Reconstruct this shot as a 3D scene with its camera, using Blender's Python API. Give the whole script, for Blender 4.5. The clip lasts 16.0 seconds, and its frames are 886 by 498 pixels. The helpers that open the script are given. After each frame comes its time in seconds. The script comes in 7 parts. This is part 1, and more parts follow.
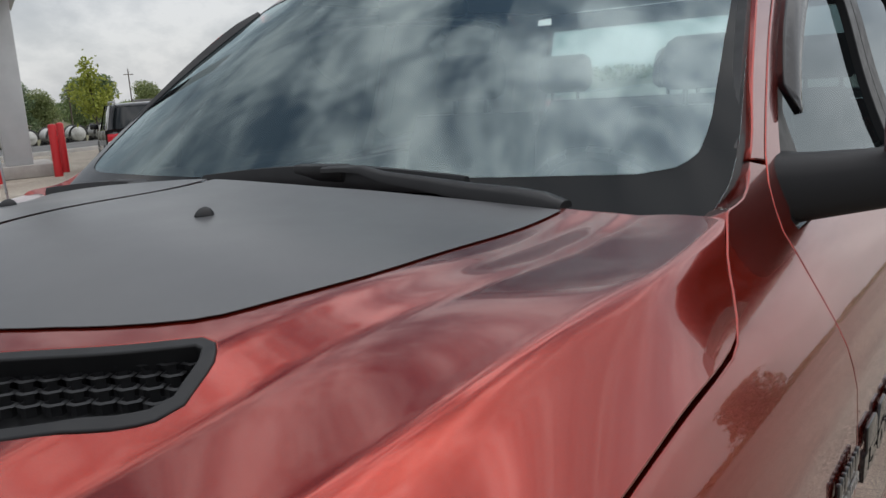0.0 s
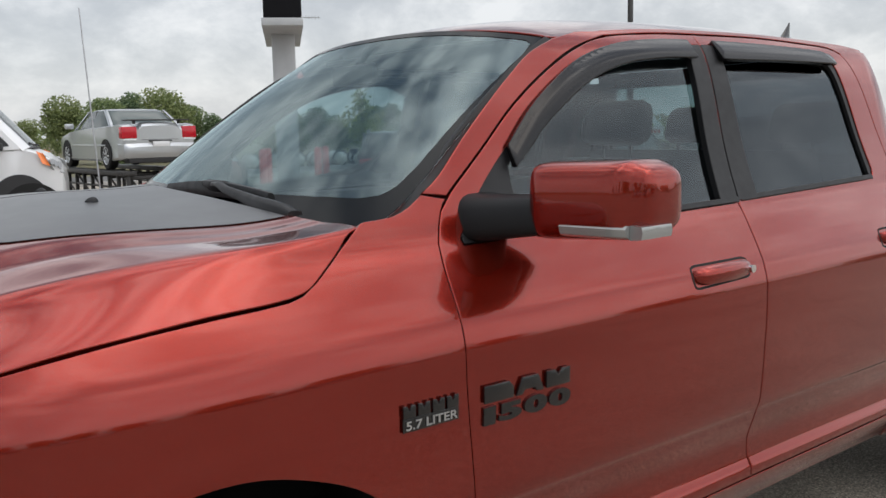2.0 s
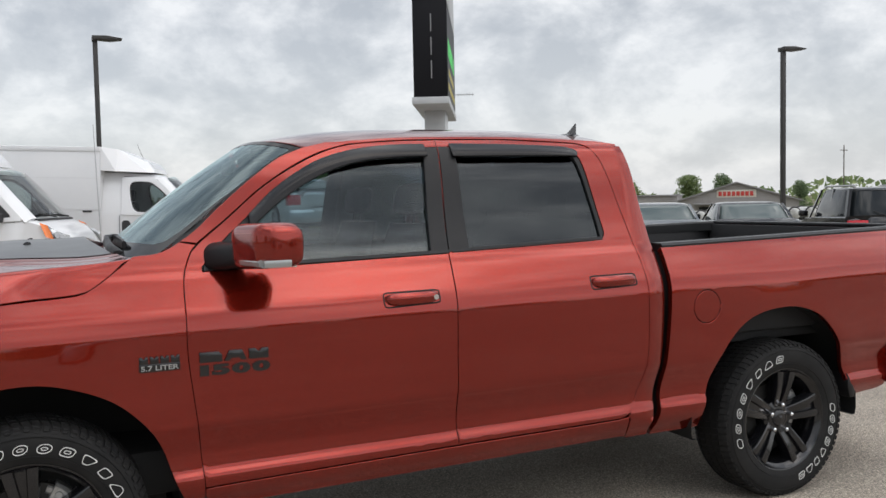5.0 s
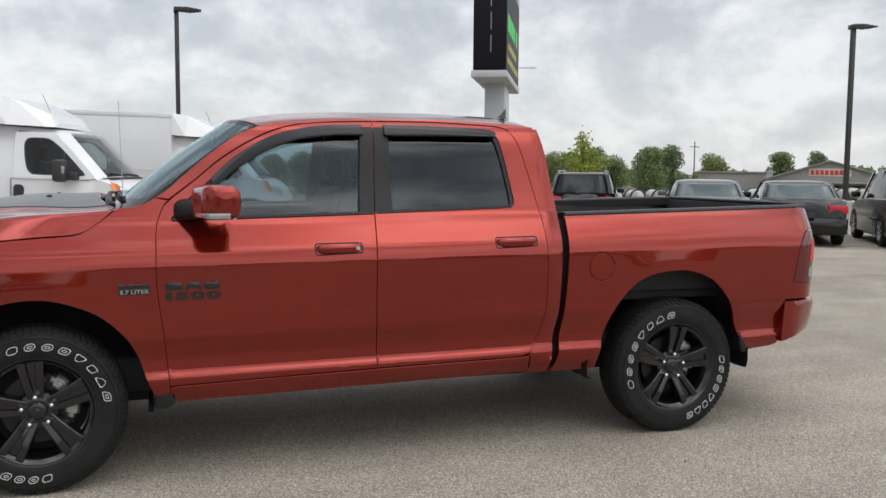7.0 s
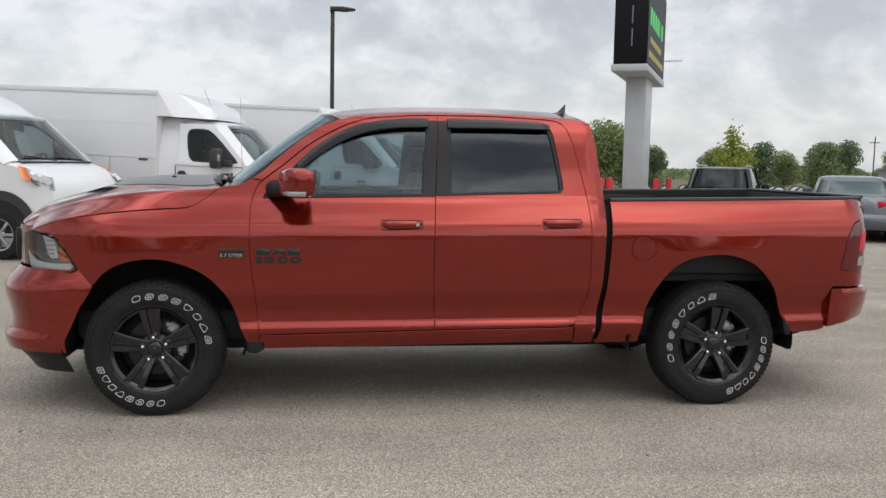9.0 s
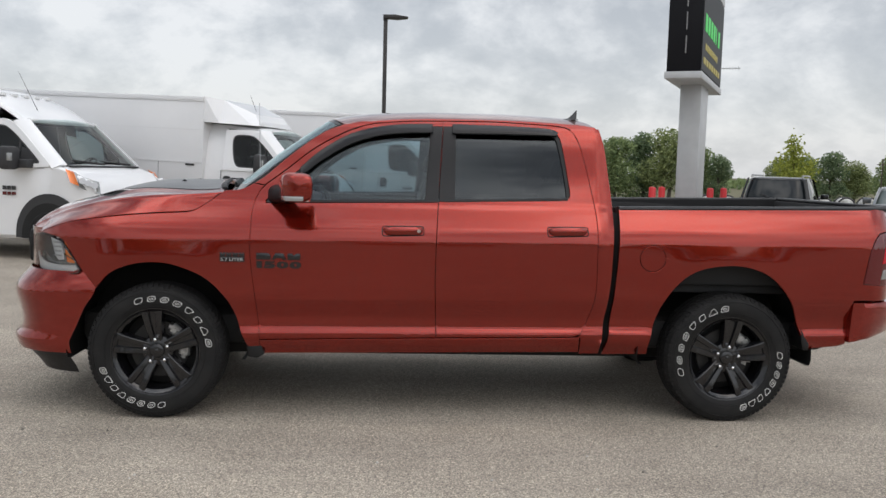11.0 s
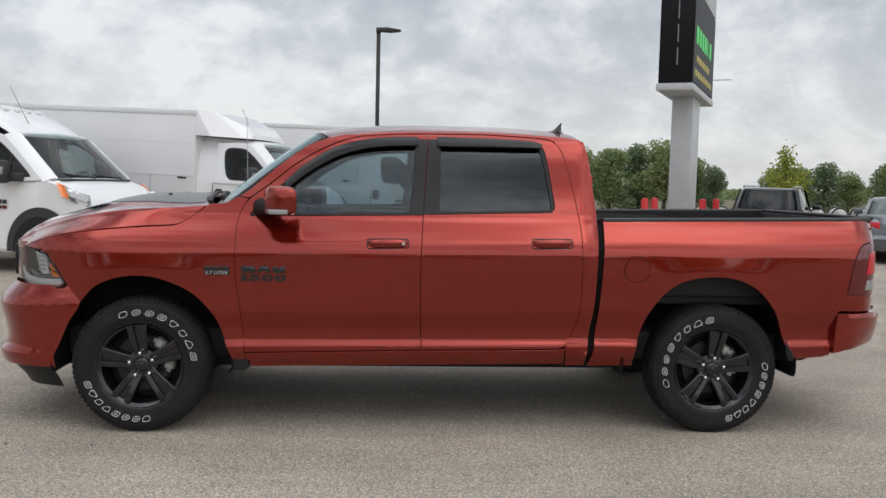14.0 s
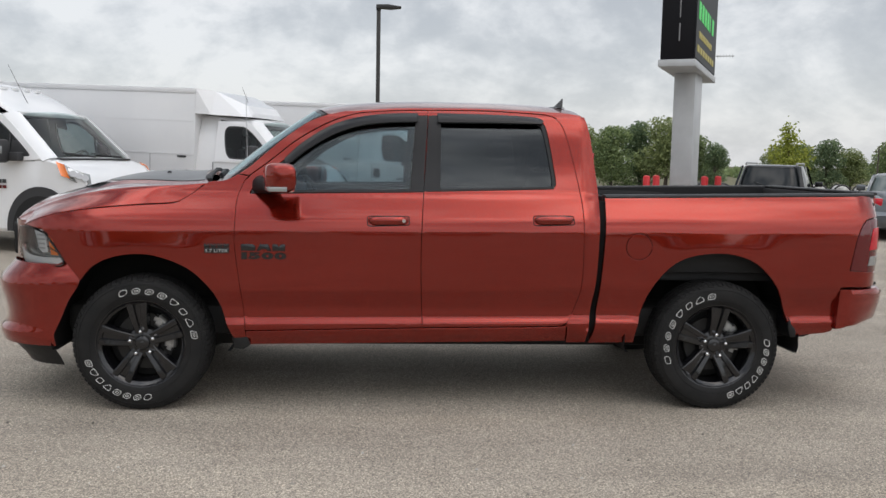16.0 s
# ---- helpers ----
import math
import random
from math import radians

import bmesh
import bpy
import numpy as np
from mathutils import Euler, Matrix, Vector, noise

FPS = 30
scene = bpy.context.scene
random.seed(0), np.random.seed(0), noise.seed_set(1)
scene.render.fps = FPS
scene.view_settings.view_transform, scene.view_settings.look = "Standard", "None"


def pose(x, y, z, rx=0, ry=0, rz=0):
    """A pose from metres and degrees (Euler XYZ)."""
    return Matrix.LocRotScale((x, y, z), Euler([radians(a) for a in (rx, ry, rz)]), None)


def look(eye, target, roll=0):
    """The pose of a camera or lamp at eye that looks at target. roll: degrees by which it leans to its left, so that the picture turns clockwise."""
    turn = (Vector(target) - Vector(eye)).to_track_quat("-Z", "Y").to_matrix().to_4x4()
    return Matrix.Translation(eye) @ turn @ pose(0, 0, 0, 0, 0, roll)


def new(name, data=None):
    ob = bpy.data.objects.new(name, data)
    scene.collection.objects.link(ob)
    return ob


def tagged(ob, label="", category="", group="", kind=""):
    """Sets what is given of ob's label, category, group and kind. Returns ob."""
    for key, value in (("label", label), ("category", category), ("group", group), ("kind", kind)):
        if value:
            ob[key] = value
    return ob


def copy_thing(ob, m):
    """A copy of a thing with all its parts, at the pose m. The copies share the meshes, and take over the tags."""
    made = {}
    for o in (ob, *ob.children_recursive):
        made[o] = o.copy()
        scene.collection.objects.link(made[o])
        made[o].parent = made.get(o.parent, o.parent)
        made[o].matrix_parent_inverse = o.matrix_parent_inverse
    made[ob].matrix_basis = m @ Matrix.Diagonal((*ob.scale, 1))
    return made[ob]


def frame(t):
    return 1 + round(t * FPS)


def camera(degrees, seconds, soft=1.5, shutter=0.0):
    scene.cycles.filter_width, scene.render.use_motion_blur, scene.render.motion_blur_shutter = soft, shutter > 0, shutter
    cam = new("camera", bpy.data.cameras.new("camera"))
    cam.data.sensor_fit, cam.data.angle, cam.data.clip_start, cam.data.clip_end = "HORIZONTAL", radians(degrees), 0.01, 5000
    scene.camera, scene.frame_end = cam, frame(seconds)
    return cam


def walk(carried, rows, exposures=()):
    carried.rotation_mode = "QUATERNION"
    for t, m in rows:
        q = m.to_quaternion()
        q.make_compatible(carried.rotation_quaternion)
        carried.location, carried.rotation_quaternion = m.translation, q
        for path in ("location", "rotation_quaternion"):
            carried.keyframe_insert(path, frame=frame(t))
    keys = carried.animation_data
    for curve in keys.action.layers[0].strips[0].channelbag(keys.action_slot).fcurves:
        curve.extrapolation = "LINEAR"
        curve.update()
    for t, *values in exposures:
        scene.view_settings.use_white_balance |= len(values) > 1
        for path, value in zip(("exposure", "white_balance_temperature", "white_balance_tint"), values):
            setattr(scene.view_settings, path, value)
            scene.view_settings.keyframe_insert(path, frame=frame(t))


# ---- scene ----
cam = camera(54.01, 16.0)
# seconds, x, y, z, yaw, pitch, roll
PATH = [
    (0.0, -0.771, -1.228, 1.588, -55.01, -11.00, 3.94),
    (0.5, -0.734, -1.512, 1.577, -46.34, -7.73, 2.68),
    (1.0, -0.673, -1.841, 1.581, -41.28, -7.21, 1.31),
    (1.5, -0.631, -2.145, 1.575, -39.88, -7.46, 1.88),
    (2.0, -0.566, -2.427, 1.579, -37.06, -7.79, 1.19),
    (2.5, -0.442, -2.762, 1.549, -33.20, -6.97, -0.16),
    (3.0, -0.317, -3.112, 1.551, -30.20, -5.41, -0.24),
    (3.5, -0.250, -3.439, 1.563, -27.87, -5.24, -0.51),
    (4.0, -0.150, -3.723, 1.580, -25.63, -4.36, 0.28),
    (4.5, -0.008, -4.052, 1.582, -24.46, -3.37, 1.13),
    (4.7, 0.046, -4.176, 1.577, -24.37, -3.17, 1.17),
    (6.8, 0.534, -5.370, 1.586, -18.74, -4.56, -0.08),
    (7.0, 0.553, -5.486, 1.584, -18.42, -5.13, -0.44),
    (7.5, 0.635, -5.727, 1.584, -16.63, -6.43, -0.25),
    (8.0, 0.803, -5.923, 1.571, -13.32, -6.52, -0.40),
    (8.5, 0.912, -6.095, 1.569, -10.66, -6.03, -0.91),
    (9.0, 0.981, -6.289, 1.561, -7.98, -5.71, -1.13),
    (9.2, 1.009, -6.332, 1.564, -7.10, -5.71, -1.25),
    (11.5, 1.381, -6.250, 1.556, -3.88, -5.16, -1.52),
    (12.0, 1.377, -6.262, 1.557, -4.22, -5.05, -1.26),
    (12.5, 1.382, -6.270, 1.560, -4.52, -4.87, -1.22),
    (13.0, 1.393, -6.270, 1.560, -4.44, -4.74, -1.24),
    (13.5, 1.404, -6.272, 1.560, -4.33, -4.59, -1.32),
    (14.0, 1.414, -6.275, 1.563, -4.23, -4.50, -1.34),
    (14.5, 1.414, -6.274, 1.561, -4.11, -4.72, -1.29),
    (15.0, 1.417, -6.264, 1.557, -4.01, -5.23, -0.98),
    (15.5, 1.420, -6.254, 1.555, -4.09, -5.66, -1.06),
    (16.0, 1.421, -6.249, 1.552, -4.15, -5.91, -1.12),
]
# the camera opens up a little as it backs away
LIGHT = [(0.0, -0.3), (1.0, -0.32), (1.5, -0.22), (2.5, -0.06), (4.5, -0.06), (7.0, -0.06), (9.0, -0.12), (16.0, -0.17)]
walk(cam, [(t, pose(x, y, z, 90 + pitch, roll, yaw)) for t, x, y, z, yaw, pitch, roll in PATH], LIGHT)

# ---- sky and sun ----
world = bpy.data.worlds.new("sky")
scene.world = world
world.use_nodes = True


def build_sky():
    nt = world.node_tree
    nt.nodes.clear()
    N = nt.nodes.new
    L = nt.links.new
    out = N("ShaderNodeOutputWorld")
    bg = N("ShaderNodeBackground")
    sky = N("ShaderNodeTexSky")
    sky.sky_type = "NISHITA"
    sky.sun_disc = False
    sky.sun_elevation = SUN_UP
    sky.sun_rotation = SUN_TURN
    sky.air_density, sky.dust_density = 1.0, 2.0
    geo = N("ShaderNodeTexCoord")
    sep = N("ShaderNodeSeparateXYZ")
    L(geo.outputs["Generated"], sep.inputs[0])
    # flatten the dome into a cloud sheet: direction / (height + c)
    add = N("ShaderNodeMath")
    add.operation = "ADD"
    add.inputs[1].default_value = 0.7
    mx = N("ShaderNodeMath")
    mx.operation = "MAXIMUM"
    mx.inputs[1].default_value = 0.0
    L(sep.outputs["Z"], mx.inputs[0])
    L(mx.outputs[0], add.inputs[0])
    div = N("ShaderNodeVectorMath")
    div.operation = "DIVIDE"
    comb = N("ShaderNodeCombineXYZ")
    for k in range(3):
        L(add.outputs[0], comb.inputs[k])
    L(geo.outputs["Generated"], div.inputs[0])
    L(comb.outputs[0], div.inputs[1])
    n1 = N("ShaderNodeTexNoise")
    n1.inputs["Scale"].default_value = 5.2
    n1.inputs["Detail"].default_value = 7.0
    n1.inputs["Roughness"].default_value = 0.56
    n1.inputs["Distortion"].default_value = 0.35
    n2 = N("ShaderNodeTexNoise")
    n2.inputs["Scale"].default_value = 14.0
    n2.inputs["Detail"].default_value = 6.0
    n2.inputs["Roughness"].default_value = 0.6
    L(div.outputs[0], n1.inputs["Vector"])
    L(div.outputs[0], n2.inputs["Vector"])
    mixn = N("ShaderNodeMix")
    mixn.inputs[0].default_value = 0.34
    L(n1.outputs["Fac"], mixn.inputs[2])
    L(n2.outputs["Fac"], mixn.inputs[3])
    ramp = N("ShaderNodeValToRGB")
    cr = ramp.color_ramp
    cr.elements[0].position, cr.elements[0].color = 0.40, (0.10, 0.135, 0.175, 1)
    cr.elements[1].position, cr.elements[1].color = 0.59, (1.22, 1.20, 1.17, 1)
    e = cr.elements.new(0.465)
    e.color = (0.36, 0.385, 0.41, 1)
    e = cr.elements.new(0.525)
    e.color = (0.76, 0.77, 0.775, 1)
    L(mixn.outputs[0], ramp.inputs[0])
    # thin blue-grey band of haze low over the land
    haze = N("ShaderNodeMapRange")
    haze.inputs[1].default_value, haze.inputs[2].default_value = 0.0, 0.75
    haze.inputs[3].default_value, haze.inputs[4].default_value = 1.0, 0.0
    L(sep.outputs["Z"], haze.inputs[0])
    hz = N("ShaderNodeMix")
    hz.data_type = "RGBA"
    hz.inputs["B"].default_value = (0.86, 0.872, 0.895, 1)
    hf = N("ShaderNodeMath")
    hf.operation = "MULTIPLY"
    hf.inputs[1].default_value = 0.82
    L(haze.outputs[0], hf.inputs[0])
    L(hf.outputs[0], hz.inputs[0])
    L(ramp.outputs[0], hz.inputs["A"])
    # the clear sky shows faintly through the cloud
    scl = N("ShaderNodeVectorMath")
    scl.operation = "SCALE"
    scl.inputs["Scale"].default_value = SKY_CLEAR
    L(sky.outputs[0], scl.inputs[0])
    cl = N("ShaderNodeVectorMath")
    cl.operation = "SCALE"
    cl.inputs["Scale"].default_value = SKY_CLOUD
    L(hz.outputs["Result"], cl.inputs[0])
    tot = N("ShaderNodeVectorMath")
    tot.operation = "ADD"
    L(scl.outputs[0], tot.inputs[0])
    L(cl.outputs[0], tot.inputs[1])
    L(tot.outputs[0], bg.inputs["Color"])
    # an overcast sky is brighter overhead than near the horizon
    up = N("ShaderNodeMapRange")
    up.inputs[1].default_value, up.inputs[2].default_value = 0.50, 1.0
    up.inputs[3].default_value, up.inputs[4].default_value = 1.0, SKY_ZENITH
    L(sep.outputs["Z"], up.inputs[0])
    # the cloud glows wide round the veiled sun
    dot = N("ShaderNodeVectorMath")
    dot.operation = "DOT_PRODUCT"
    dot.inputs[1].default_value = (math.sin(SUN_TURN) * math.cos(SUN_UP), math.cos(SUN_TURN) * math.cos(SUN_UP), math.sin(SUN_UP))
    L(geo.outputs["Generated"], dot.inputs[0])
    glow = N("ShaderNodeMapRange")
    glow.interpolation_type = "SMOOTHERSTEP"
    glow.inputs[1].default_value, glow.inputs[2].default_value = 0.25, 1.0
    glow.inputs[3].default_value, glow.inputs[4].default_value = 0.93, 0.93 + SKY_GLOW
    L(dot.outputs["Value"], glow.inputs[0])
    both = N("ShaderNodeMath")
    both.operation = "MULTIPLY"
    L(up.outputs[0], both.inputs[0])
    L(glow.outputs[0], both.inputs[1])
    L(both.outputs[0], bg.inputs["Strength"])
    L(bg.outputs[0], out.inputs[0])


SUN_UP, SUN_TURN = radians(54), radians(150)
SKY_CLEAR, SKY_CLOUD, SKY_ZENITH, SKY_GLOW = 0.03, 0.92, 2.3, 0.42
build_sky()
sun = new("sun", bpy.data.lights.new("sun", "SUN"))
sun.data.energy = 0.5
sun.data.angle = radians(110)
sun.data.color = (1.0, 0.96, 0.9)
sun.matrix_world = look((0, 0, 0), (-math.sin(SUN_TURN) * math.cos(SUN_UP), -math.cos(SUN_TURN) * math.cos(SUN_UP), -math.sin(SUN_UP)))

# ---- materials ----
def base_mat(name, color=(0.5, 0.5, 0.5), rough=0.5, metal=0.0, coat=0.0, coat_rough=0.03, spec=0.5):
    m = bpy.data.materials.new(name)
    m.use_nodes = True
    b = m.node_tree.nodes["Principled BSDF"]
    b.inputs["Base Color"].default_value = (*color, 1)
    b.inputs["Roughness"].default_value = rough
    b.inputs["Metallic"].default_value = metal
    b.inputs["Coat Weight"].default_value = coat
    b.inputs["Coat Roughness"].default_value = coat_rough
    b.inputs["Specular IOR Level"].default_value = spec
    return m


def tex_noise(m, scale, detail=4.0, rough=0.55, coords="Object"):
    nt = m.node_tree
    tc = nt.nodes.new("ShaderNodeTexCoord")
    n = nt.nodes.new("ShaderNodeTexNoise")
    n.inputs["Scale"].default_value = scale
    n.inputs["Detail"].default_value = detail
    n.inputs["Roughness"].default_value = rough
    nt.links.new(tc.outputs[coords], n.inputs["Vector"])
    return n


def ramp_of(m, fac, stops):
    r = m.node_tree.nodes.new("ShaderNodeValToRGB")
    el = r.color_ramp.elements
    el[0].position, el[0].color = stops[0][0], (*stops[0][1], 1)
    el[1].position, el[1].color = stops[-1][0], (*stops[-1][1], 1)
    for p, c in stops[1:-1]:
        el.new(p).color = (*c, 1)
    m.node_tree.links.new(fac, r.inputs[0])
    return r.outputs[0]


def vary(m, color_a, color_b, scale, detail=5.0, coords="Object", lo=0.3, hi=0.7):
    """Base colour that wanders between two shades."""
    n = tex_noise(m, scale, detail, coords=coords)
    out = ramp_of(m, n.outputs["Fac"], [(lo, color_a), (hi, color_b)])
    m.node_tree.links.new(out, m.node_tree.nodes["Principled BSDF"].inputs["Base Color"])
    return n


def rough_vary(m, lo, hi, scale, detail=5.0):
    n = tex_noise(m, scale, detail)
    r = m.node_tree.nodes.new("ShaderNodeMapRange")
    r.inputs[1].default_value, r.inputs[2].default_value = 0.3, 0.7
    r.inputs[3].default_value, r.inputs[4].default_value = lo, hi
    m.node_tree.links.new(n.outputs["Fac"], r.inputs[0])
    m.node_tree.links.new(r.outputs[0], m.node_tree.nodes["Principled BSDF"].inputs["Roughness"])


def bump(m, scale, strength, distance=0.002, detail=4.0, coords="Object", target="Normal"):
    n = tex_noise(m, scale, detail, coords=coords)
    b = m.node_tree.nodes.new("ShaderNodeBump")
    b.inputs["Strength"].default_value = strength
    b.inputs["Distance"].default_value = distance
    m.node_tree.links.new(n.outputs["Fac"], b.inputs["Height"])
    m.node_tree.links.new(b.outputs[0], m.node_tree.nodes["Principled BSDF"].inputs[target])
    return b


def paint_mat(name, dark, light, flake=0.5):
    m = base_mat(name, dark, 0.18, 0.80, 1.0, 0.006, 0.3)
    m.node_tree.nodes["Principled BSDF"].inputs["Coat IOR"].default_value = 1.46
    nt = m.node_tree
    b = nt.nodes["Principled BSDF"]
    fine = tex_noise(m, 1400.0, 2.0)
    wide = tex_noise(m, 1.3, 3.0)
    mix = nt.nodes.new("ShaderNodeMix")
    mix.inputs[0].default_value = 0.25
    nt.links.new(fine.outputs["Fac"], mix.inputs[2])
    nt.links.new(wide.outputs["Fac"], mix.inputs[3])
    c = ramp_of(m, mix.outputs[0], [(0.3, dark), (0.7, light)])
    nt.links.new(c, b.inputs["Base Color"])
    bp = nt.nodes.new("ShaderNodeBump")
    bp.inputs["Strength"].default_value = 0.05 * flake
    bp.inputs["Distance"].default_value = 0.0004
    nt.links.new(fine.outputs["Fac"], bp.inputs["Height"])
    nt.links.new(bp.outputs[0], b.inputs["Normal"])
    # faint orange peel in the clear coat
    peel = tex_noise(m, 90.0, 2.0)
    bc = nt.nodes.new("ShaderNodeBump")
    bc.inputs["Strength"].default_value = 0.02
    bc.inputs["Distance"].default_value = 0.001
    nt.links.new(peel.outputs["Fac"], bc.inputs["Height"])
    nt.links.new(bc.outputs[0], b.inputs["Coat Normal"])
    return m


def glass_mat(name, tint, gloss_rough=0.0, ior=1.5, gloss=(1, 1, 1)):
    """Thin pane: tinted see-through with a Fresnel gloss."""
    m = bpy.data.materials.new(name)
    m.use_nodes = True
    nt = m.node_tree
    nt.nodes.clear()
    o = nt.nodes.new("ShaderNodeOutputMaterial")
    t = nt.nodes.new("ShaderNodeBsdfTransparent")
    t.inputs[0].default_value = (*tint, 1)
    g = nt.nodes.new("ShaderNodeBsdfGlossy")
    g.inputs["Roughness"].default_value = gloss_rough
    g.inputs["Color"].default_value = (*gloss, 1)
    f = nt.nodes.new("ShaderNodeFresnel")
    f.inputs[0].default_value = ior
    x = nt.nodes.new("ShaderNodeMixShader")
    nt.links.new(f.outputs[0], x.inputs[0])
    nt.links.new(t.outputs[0], x.inputs[1])
    nt.links.new(g.outputs[0], x.inputs[2])
    nt.links.new(x.outputs[0], o.inputs[0])
    return m


def emit_mat(name, color, strength):
    m = base_mat(name, (0.02, 0.02, 0.02), 0.4)
    b = m.node_tree.nodes["Principled BSDF"]
    b.inputs["Emission Color"].default_value = (*color, 1)
    b.inputs["Emission Strength"].default_value = strength
    return m


COPPER = paint_mat("copper_red_paint", (0.210, 0.0125, 0.0054), (0.283, 0.0185, 0.0080))
BLACK_TRIM = base_mat("satin_black_trim", (0.010, 0.010, 0.011), 0.42, spec=0.35)
rough_vary(BLACK_TRIM, 0.35, 0.5, 30)
MIRROR_BLACK = base_mat("grained_black_plastic", (0.008, 0.008, 0.009), 0.5, spec=0.25)
bump(MIRROR_BLACK, 500, 0.2, 0.0006)
BLACK_GLOSS = base_mat("gloss_black", (0.01, 0.01, 0.011), 0.12, coat=0.6)
DARK_VOID = base_mat("dark_inner_metal_and_well_shade", (0.008, 0.008, 0.008), 0.8)
DECAL = base_mat("matt_black_vinyl", (0.058, 0.059, 0.062), 0.40, 0.0, 0.55, 0.30, 0.7)
rough_vary(DECAL, 0.36, 0.46, 6)
bump(DECAL, 700, 0.05, 0.0005)
RUBBER = base_mat("tyre_rubber", (0.022, 0.022, 0.023), 0.68, spec=0.22)
vary(RUBBER, (0.010, 0.010, 0.0105), (0.019, 0.0185, 0.018), 9)
bump(RUBBER, 160, 0.15, 0.001)
TYRE_WHITE = base_mat("tyre_white_lettering", (0.62, 0.62, 0.60), 0.6)
vary(TYRE_WHITE, (0.66, 0.66, 0.64), (0.82, 0.82, 0.80), 60)
RIM_BLACK = base_mat("satin_black_alloy", (0.008, 0.008, 0.0095), 0.20, 0.1, 0.5, 0.08, 0.42)
IRON = base_mat("dark_cast_iron", (0.035, 0.034, 0.033), 0.55, 0.5)
CAST = base_mat("bare_cast_caliper", (0.42, 0.42, 0.41), 0.42, 0.7)
vary(CAST, (0.30, 0.30, 0.295), (0.50, 0.50, 0.49), 30)
CHROME = base_mat("chrome", (0.75, 0.75, 0.76), 0.12, 1.0)
STEEL = base_mat("brushed_steel", (0.45, 0.45, 0.46), 0.32, 1.0)
rough_vary(STEEL, 0.25, 0.45, 40)
VISOR = base_mat("smoked_acrylic", (0.006, 0.006, 0.007), 0.14, coat=0.22, coat_rough=0.02, spec=0.22)
BLINK = base_mat("clear_lamp_plastic", (0.30, 0.31, 0.305), 0.16, 0.3, 1.0)
AMBER = base_mat("amber_lens", (0.85, 0.20, 0.02), 0.2, coat=1.0)
REDLENS = base_mat("dark_red_lens", (0.10, 0.002, 0.004), 0.08, coat=0.6, spec=0.5)
REDLIT = base_mat("bright_red_lens", (0.50, 0.006, 0.018), 0.2, coat=0.25)
WIND_GLASS = glass_mat("windscreen_glass", (0.74, 0.88, 0.87), ior=2.25, gloss=(0.80, 0.97, 1.0))
DOOR_GLASS = glass_mat("green_tinted_glass", (0.40, 0.50, 0.53), ior=1.60, gloss=(0.86, 0.95, 1.0))
PRIV_GLASS = glass_mat("dark_privacy_glass", (0.042, 0.052, 0.064), ior=1.54, gloss=(0.87, 0.95, 1.0))
BACK_GLASS = glass_mat("rear_window_glass", (0.62, 0.70, 0.70), ior=1.5)
LAMP_GLASS = glass_mat("headlamp_lens", (0.96, 0.97, 0.97), ior=1.4)
LAMP_BOWL = base_mat("grey_lamp_bowl", (0.34, 0.35, 0.355), 0.22, 0.75, 0.4)
LAMP_TUBE = base_mat("white_lamp_tube", (0.80, 0.81, 0.82), 0.25, 0.0, 1.0)
FRIT = base_mat("black_glass_edge", (0.005, 0.006, 0.007), 0.10, spec=0.14)
CLOTH = base_mat("black_seat_cloth", (0.018, 0.018, 0.02), 0.9)
LINER = base_mat("grey_headliner", (0.35, 0.34, 0.32), 0.95)
DASH = base_mat("dark_dash_plastic", (0.022, 0.022, 0.023), 0.6)
BEDLINER = base_mat("sprayed_bed_liner", (0.012, 0.012, 0.013), 0.7)
bump(BEDLINER, 220, 0.6, 0.003)
BADGE = base_mat("black_badge", (0.012, 0.012, 0.013), 0.25, 0.3, 0.5)
SILVER_TXT = base_mat("silver_lettering", (0.42, 0.42, 0.42), 0.3, 0.6)

WHITE_VAN = base_mat("white_van_paint", (0.69, 0.70, 0.71), 0.35, 0.0, 0.8)
vary(WHITE_VAN, (0.72, 0.725, 0.735), (0.79, 0.79, 0.795), 1.2)
BOX_WHITE = base_mat("white_service_body", (0.65, 0.66, 0.67), 0.4)
vary(BOX_WHITE, (0.66, 0.665, 0.675), (0.73, 0.73, 0.735), 0.8)
GREY_PLASTIC = base_mat("black_van_plastic", (0.03, 0.03, 0.032), 0.6)
SILVER_CAR = base_mat("silver_car_paint", (0.50, 0.52, 0.54), 0.3, 0.7, 1.0)
GREY_CAR = base_mat("grey_car_paint", (0.11, 0.12, 0.13), 0.3, 0.6, 1.0)
BLACK_CAR = base_mat("black_car_paint", (0.008, 0.008, 0.009), 0.15, 0.2, 0.35, spec=0.35)
CAR_GLASS = base_mat("dark_car_glass", (0.014, 0.017, 0.019), 0.05, spec=0.3)
LIGHT_GLASS = base_mat("pale_car_glass", (0.09, 0.11, 0.105), 0.05)
SEAM_GREY = base_mat("shadow_gap_rubber", (0.22, 0.22, 0.225), 0.7)

ASPHALT = base_mat("worn_grey_asphalt", (0.2, 0.19, 0.175), 0.85)


